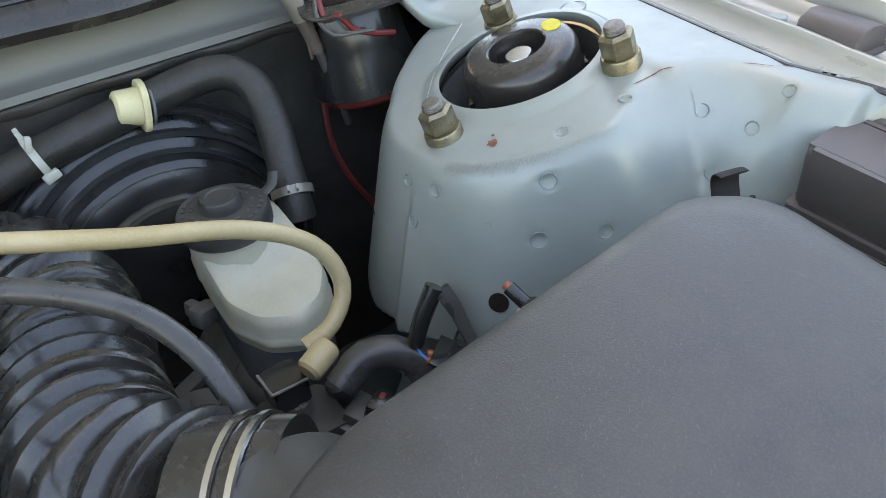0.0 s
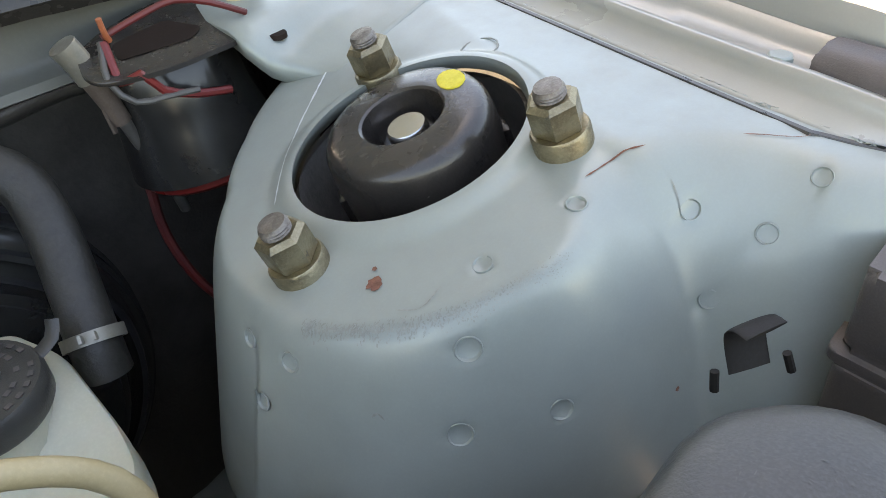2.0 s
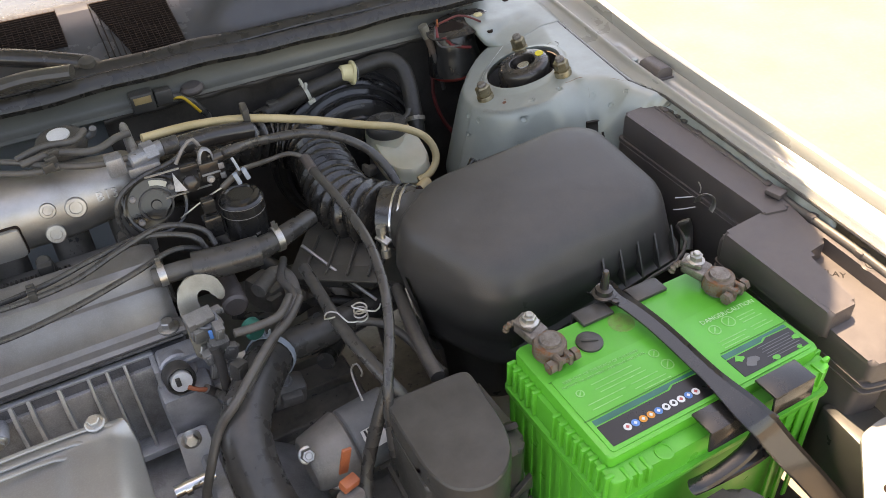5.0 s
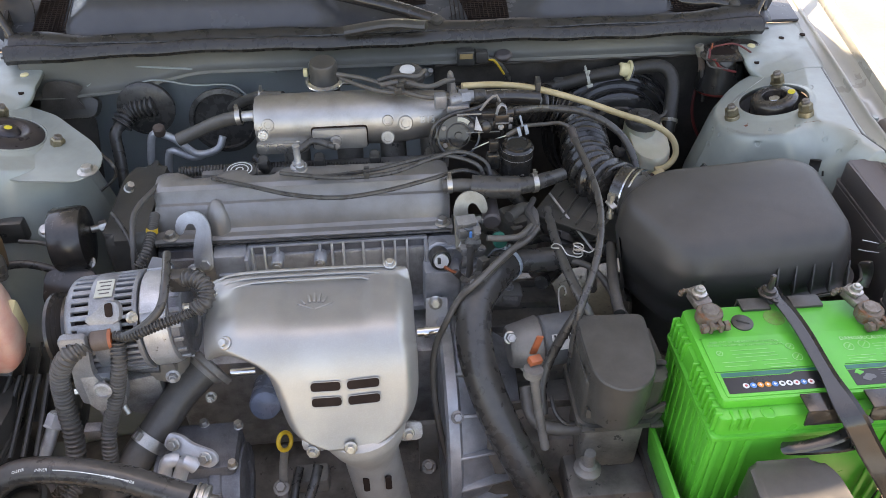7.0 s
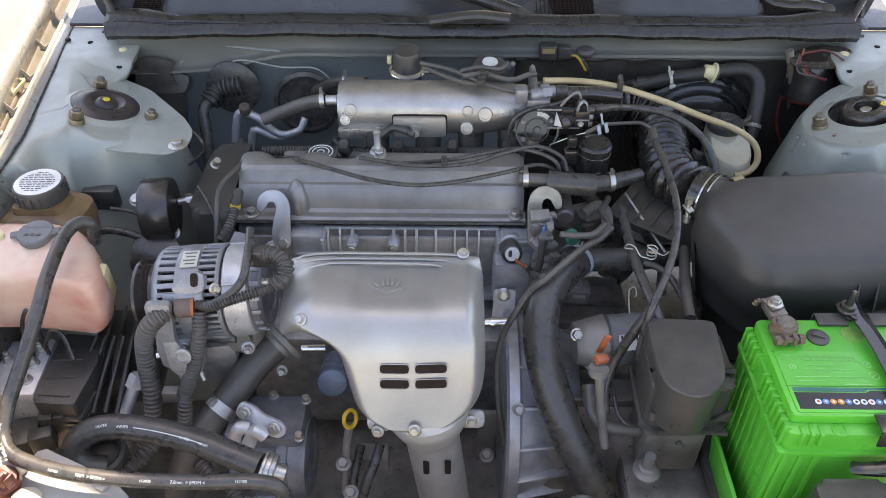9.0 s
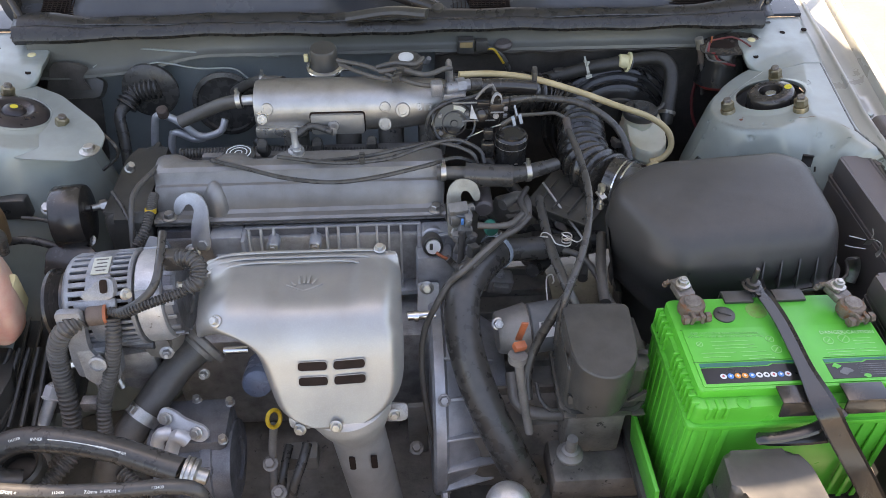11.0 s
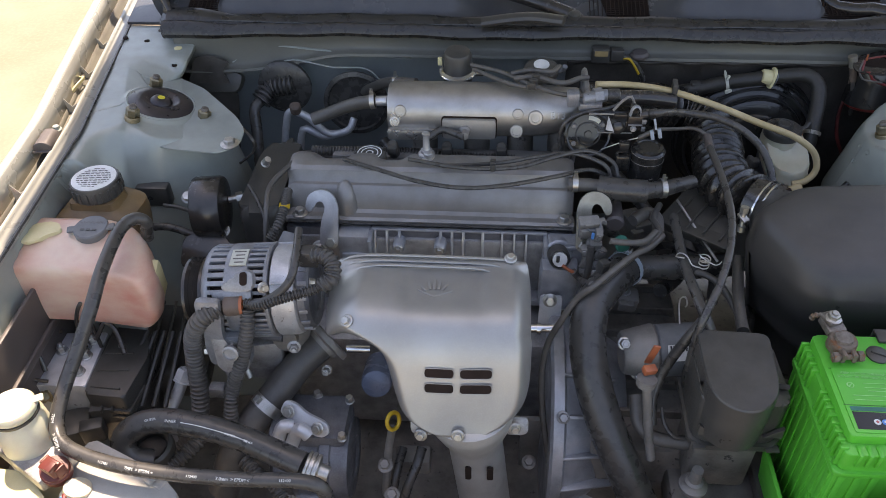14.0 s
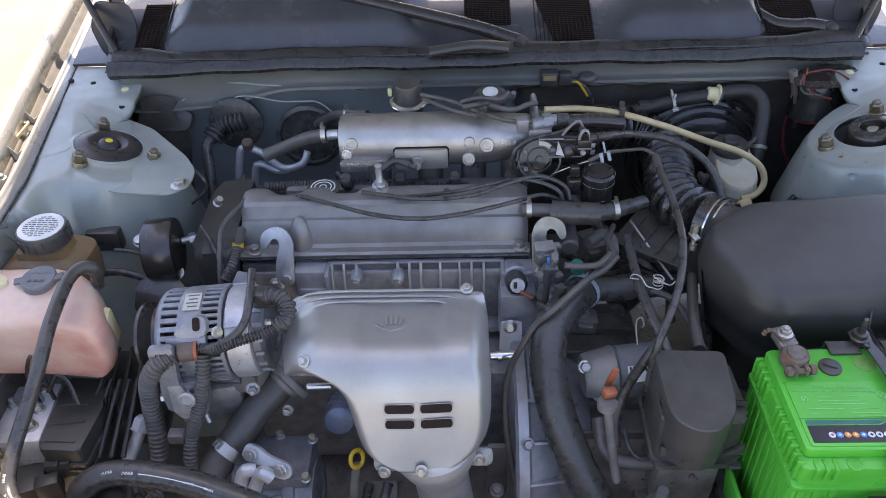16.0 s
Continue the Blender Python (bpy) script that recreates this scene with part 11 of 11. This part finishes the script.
# ---- fine scuffs on the air cleaner lid ----
airlid = next(o for o in bpy.data.objects["air_cleaner"].children if o.name.startswith("lid"))
bpy.context.view_layer.update()
bm = bmesh.new()
for cx, cy, sx, sy, count, lean in ((0.395, 0.200, 0.030, 0.020, 420, 0.3), (0.345, 0.150, 0.035, 0.028, 260, 0.8), (0.455, 0.225, 0.035, 0.020, 260, 0.1), (0.480, 0.120, 0.030, 0.030, 200, 0.5), (0.430, 0.090, 0.050, 0.014, 160, 0.2), (0.330, 0.215, 0.015, 0.022, 140, 1.1)):
    for k in range(count):
        x, y = random.gauss(cx, sx), random.gauss(cy, sy)
        at = airlid.matrix_world.inverted() @ Vector((x, y, 1.1))
        ok, p, n, _ = airlid.ray_cast(at, Vector((0, 0, -1)))
        if not ok or n.z < 0.35:
            continue
        u, v, w = axes(n)
        a = random.gauss(0.7 + 0.2 * lean, 0.25)
        d = u * math.cos(a) + v * math.sin(a)
        e = w.cross(d)
        ln, wd = abs(random.gauss(0.0003, 0.0004)) + 0.0002, random.uniform(0.00008, 0.00018)
        bm.faces.new([bm.verts.new(p + w * 0.00025 + d * i * ln + e * j * wd) for i, j in ((-1, -0.4), (0, -1), (1, -0.3), (0.9, 0.4), (-0.2, 1), (-1, 0.5))])
me = bpy.data.meshes.new("scuffing")
bm.to_mesh(me)
bm.free()
me.materials.append(BOXSCUFF)
scuffs = new("scuffing", me)
scuffs.parent = airlid
tagged(scuffs, "fine pale scuffing on the lid", kind="stuff")
# ---- small marks on the tower ----
tower = bpy.data.objects["strut_tower"]
part("wire_hole", lathe(bmesh.new(), (0.4572, 0.3346, 0.8105), (-0.76, -0.59, 0.28), [(0.0058, -0.001), (0.0058, 0.0008), (0.0052, 0.0009), (0.0003, 0.0009)], 26), SLOT, tower, "dark round wire hole")
for xy, r in DIMPLES:
    p, n = on_tower(xy)
    part("weld_dimple", lathe(bmesh.new(), p, n, [(r * 0.84, -0.0004), (r * 0.80, 0.00010), (r * 0.76, 0.00012), (r * 0.70, -0.0003), (r * 0.66, -0.0012)], 26, (False, False)), PAINT, tower, "shallow round weld dimple")
for xy, r in (((0.4846, 0.3696), 0.0030), ((0.4891, 0.3749), 0.0010), ((0.4832, 0.3952), 0.0008), ((0.5534, 0.2894), 0.0009)):
    p, n = on_tower(xy)
    u, v, w = axes(n)
    bm = bmesh.new()
    ring = [p + w * 0.0004 + (u * math.cos(a) + v * math.sin(a)) * r * (0.75 + 0.5 * random.random()) for a in (2 * math.pi * i / 16 for i in range(16))]
    bm.faces.new([bm.verts.new(q) for q in ring])
    part("rust_spot", bm, RUST, tower, "small red brown rust spot")


def scratch(pts, width, material, label):
    """A thin line along the painted surface: worn paint, and one painted highlight."""
    pos = [on_tower(q) for q in pts]
    path = spline([p for p, _ in pos], 0.002)
    bm = bmesh.new()
    rows = []
    for i, q in enumerate(path):
        q, n = on_tower((q.x, q.y))
        w = (path[min(i + 1, len(path) - 1)] - path[max(0, i - 1)]).normalized()
        s = n.cross(w).normalized() * width * (0.35 + 0.9 * random.random()) * (0.2 if i in (0, len(path) - 1) else 1)
        rows.append([q + n * 0.00035 - s, q + n * 0.00035 + s])
    rings(bm, rows, False)
    part("scratch", bm, material, tower, label)


scratch([(0.5547, 0.3358), (0.5690, 0.3331), (0.5775, 0.3275)], 0.00035, RUST, "brown chipped crease in the paint")
scratch([(0.6044, 0.3055), (0.6140, 0.2908), (0.6230, 0.2870)], 0.00022, RUST, "fine brown crack in the paint")
scratch([(0.5767, 0.3156), (0.5757, 0.3112), (0.5744, 0.3088)], 0.0004, GREYMARK, "dark curved scratch")
scratch([(0.4802, 0.3542), (0.4850, 0.3469), (0.4947, 0.3472)], 0.0003, GREYMARK, "fine curved scratch")
scratch([(0.4614, 0.3499), (0.4629, 0.3484), (0.4637, 0.3460)], 0.0005, GREYMARK, "small dark chip")
# Not wear: this pale line paints the highlight of the pressed crease.
scratch([(0.5769, 0.5069), (0.5521, 0.4913), (0.5264, 0.4740), (0.5016, 0.4510), (0.4922, 0.4420)], 0.00055, CREASELIGHT, "pale line painted for the highlight on the deck's crease")
ring_at, ring_n = on_tower((0.6026, 0.4314))
part("inspection_ring", lathe(bmesh.new(), ring_at, ring_n, [(0.0090, -0.0002), (0.0090, 0.0003), (0.0084, 0.0003), (0.0084, -0.0002)], 32, (False, False)), GREYMARK, tower, "faint drawn inspection ring")
# scuffed band along the front edge of the deck
bm = bmesh.new()
for k in range(900):
    t = random.random()
    a, b, c = Vector((0.4597, 0.3800)), Vector((0.4740, 0.3340)), Vector((0.5248, 0.3186))
    xy = (a * (1 - t) + b * t) * (1 - t) + (b * (1 - t) + c * t) * t
    xy = xy + Vector((random.gauss(0, 0.0011), random.gauss(0, 0.0013)))
    p, n = on_tower(xy)
    u, v, w = axes(n)
    d = (u * random.uniform(-0.5, 0.5) + v).normalized()
    s = w.cross(d)
    ln, wd = random.uniform(0.0003, 0.0009) * (1.2 - t), random.uniform(0.00010, 0.00028)
    bm.faces.new([bm.verts.new(p + w * 0.0004 + d * i * ln + s * j * wd) for i, j in ((-1, -1), (1, -1), (1, 1), (-1, 1))])
part("scuff_marks", bm, GREYMARK, tower, "band of fine dark scuff marks")["kind"] = "stuff"

# stamped warning emblem on the heat shield
bm = bmesh.new()
e = Vector((-0.166, 0.050, 0.8690))
for p, s, r in (((0, -0.012, 0), (0.034, 0.0035, 0.0016), 0), ((-0.010, -0.004, 0), (0.026, 0.0028, 0.0016), -28), ((0.010, -0.004, 0), (0.026, 0.0028, 0.0016), 28), ((-0.007, 0.009, 0), (0.0032, 0.014, 0.0016), 8), ((-0.001, 0.011, 0), (0.0032, 0.016, 0.0016), 0), ((0.005, 0.010, 0), (0.0032, 0.014, 0.0016), -8), ((0.011, 0.007, 0), (0.0032, 0.011, 0.0016), -25), ((-0.014, 0.004, 0), (0.0032, 0.010, 0.0016), 35)):
    box(bm, e + Vector(p), s, 0.0006, (0, 0, r))
part("stamped_emblem", bm, SHIELD, shield, "stamped hot surface emblem")
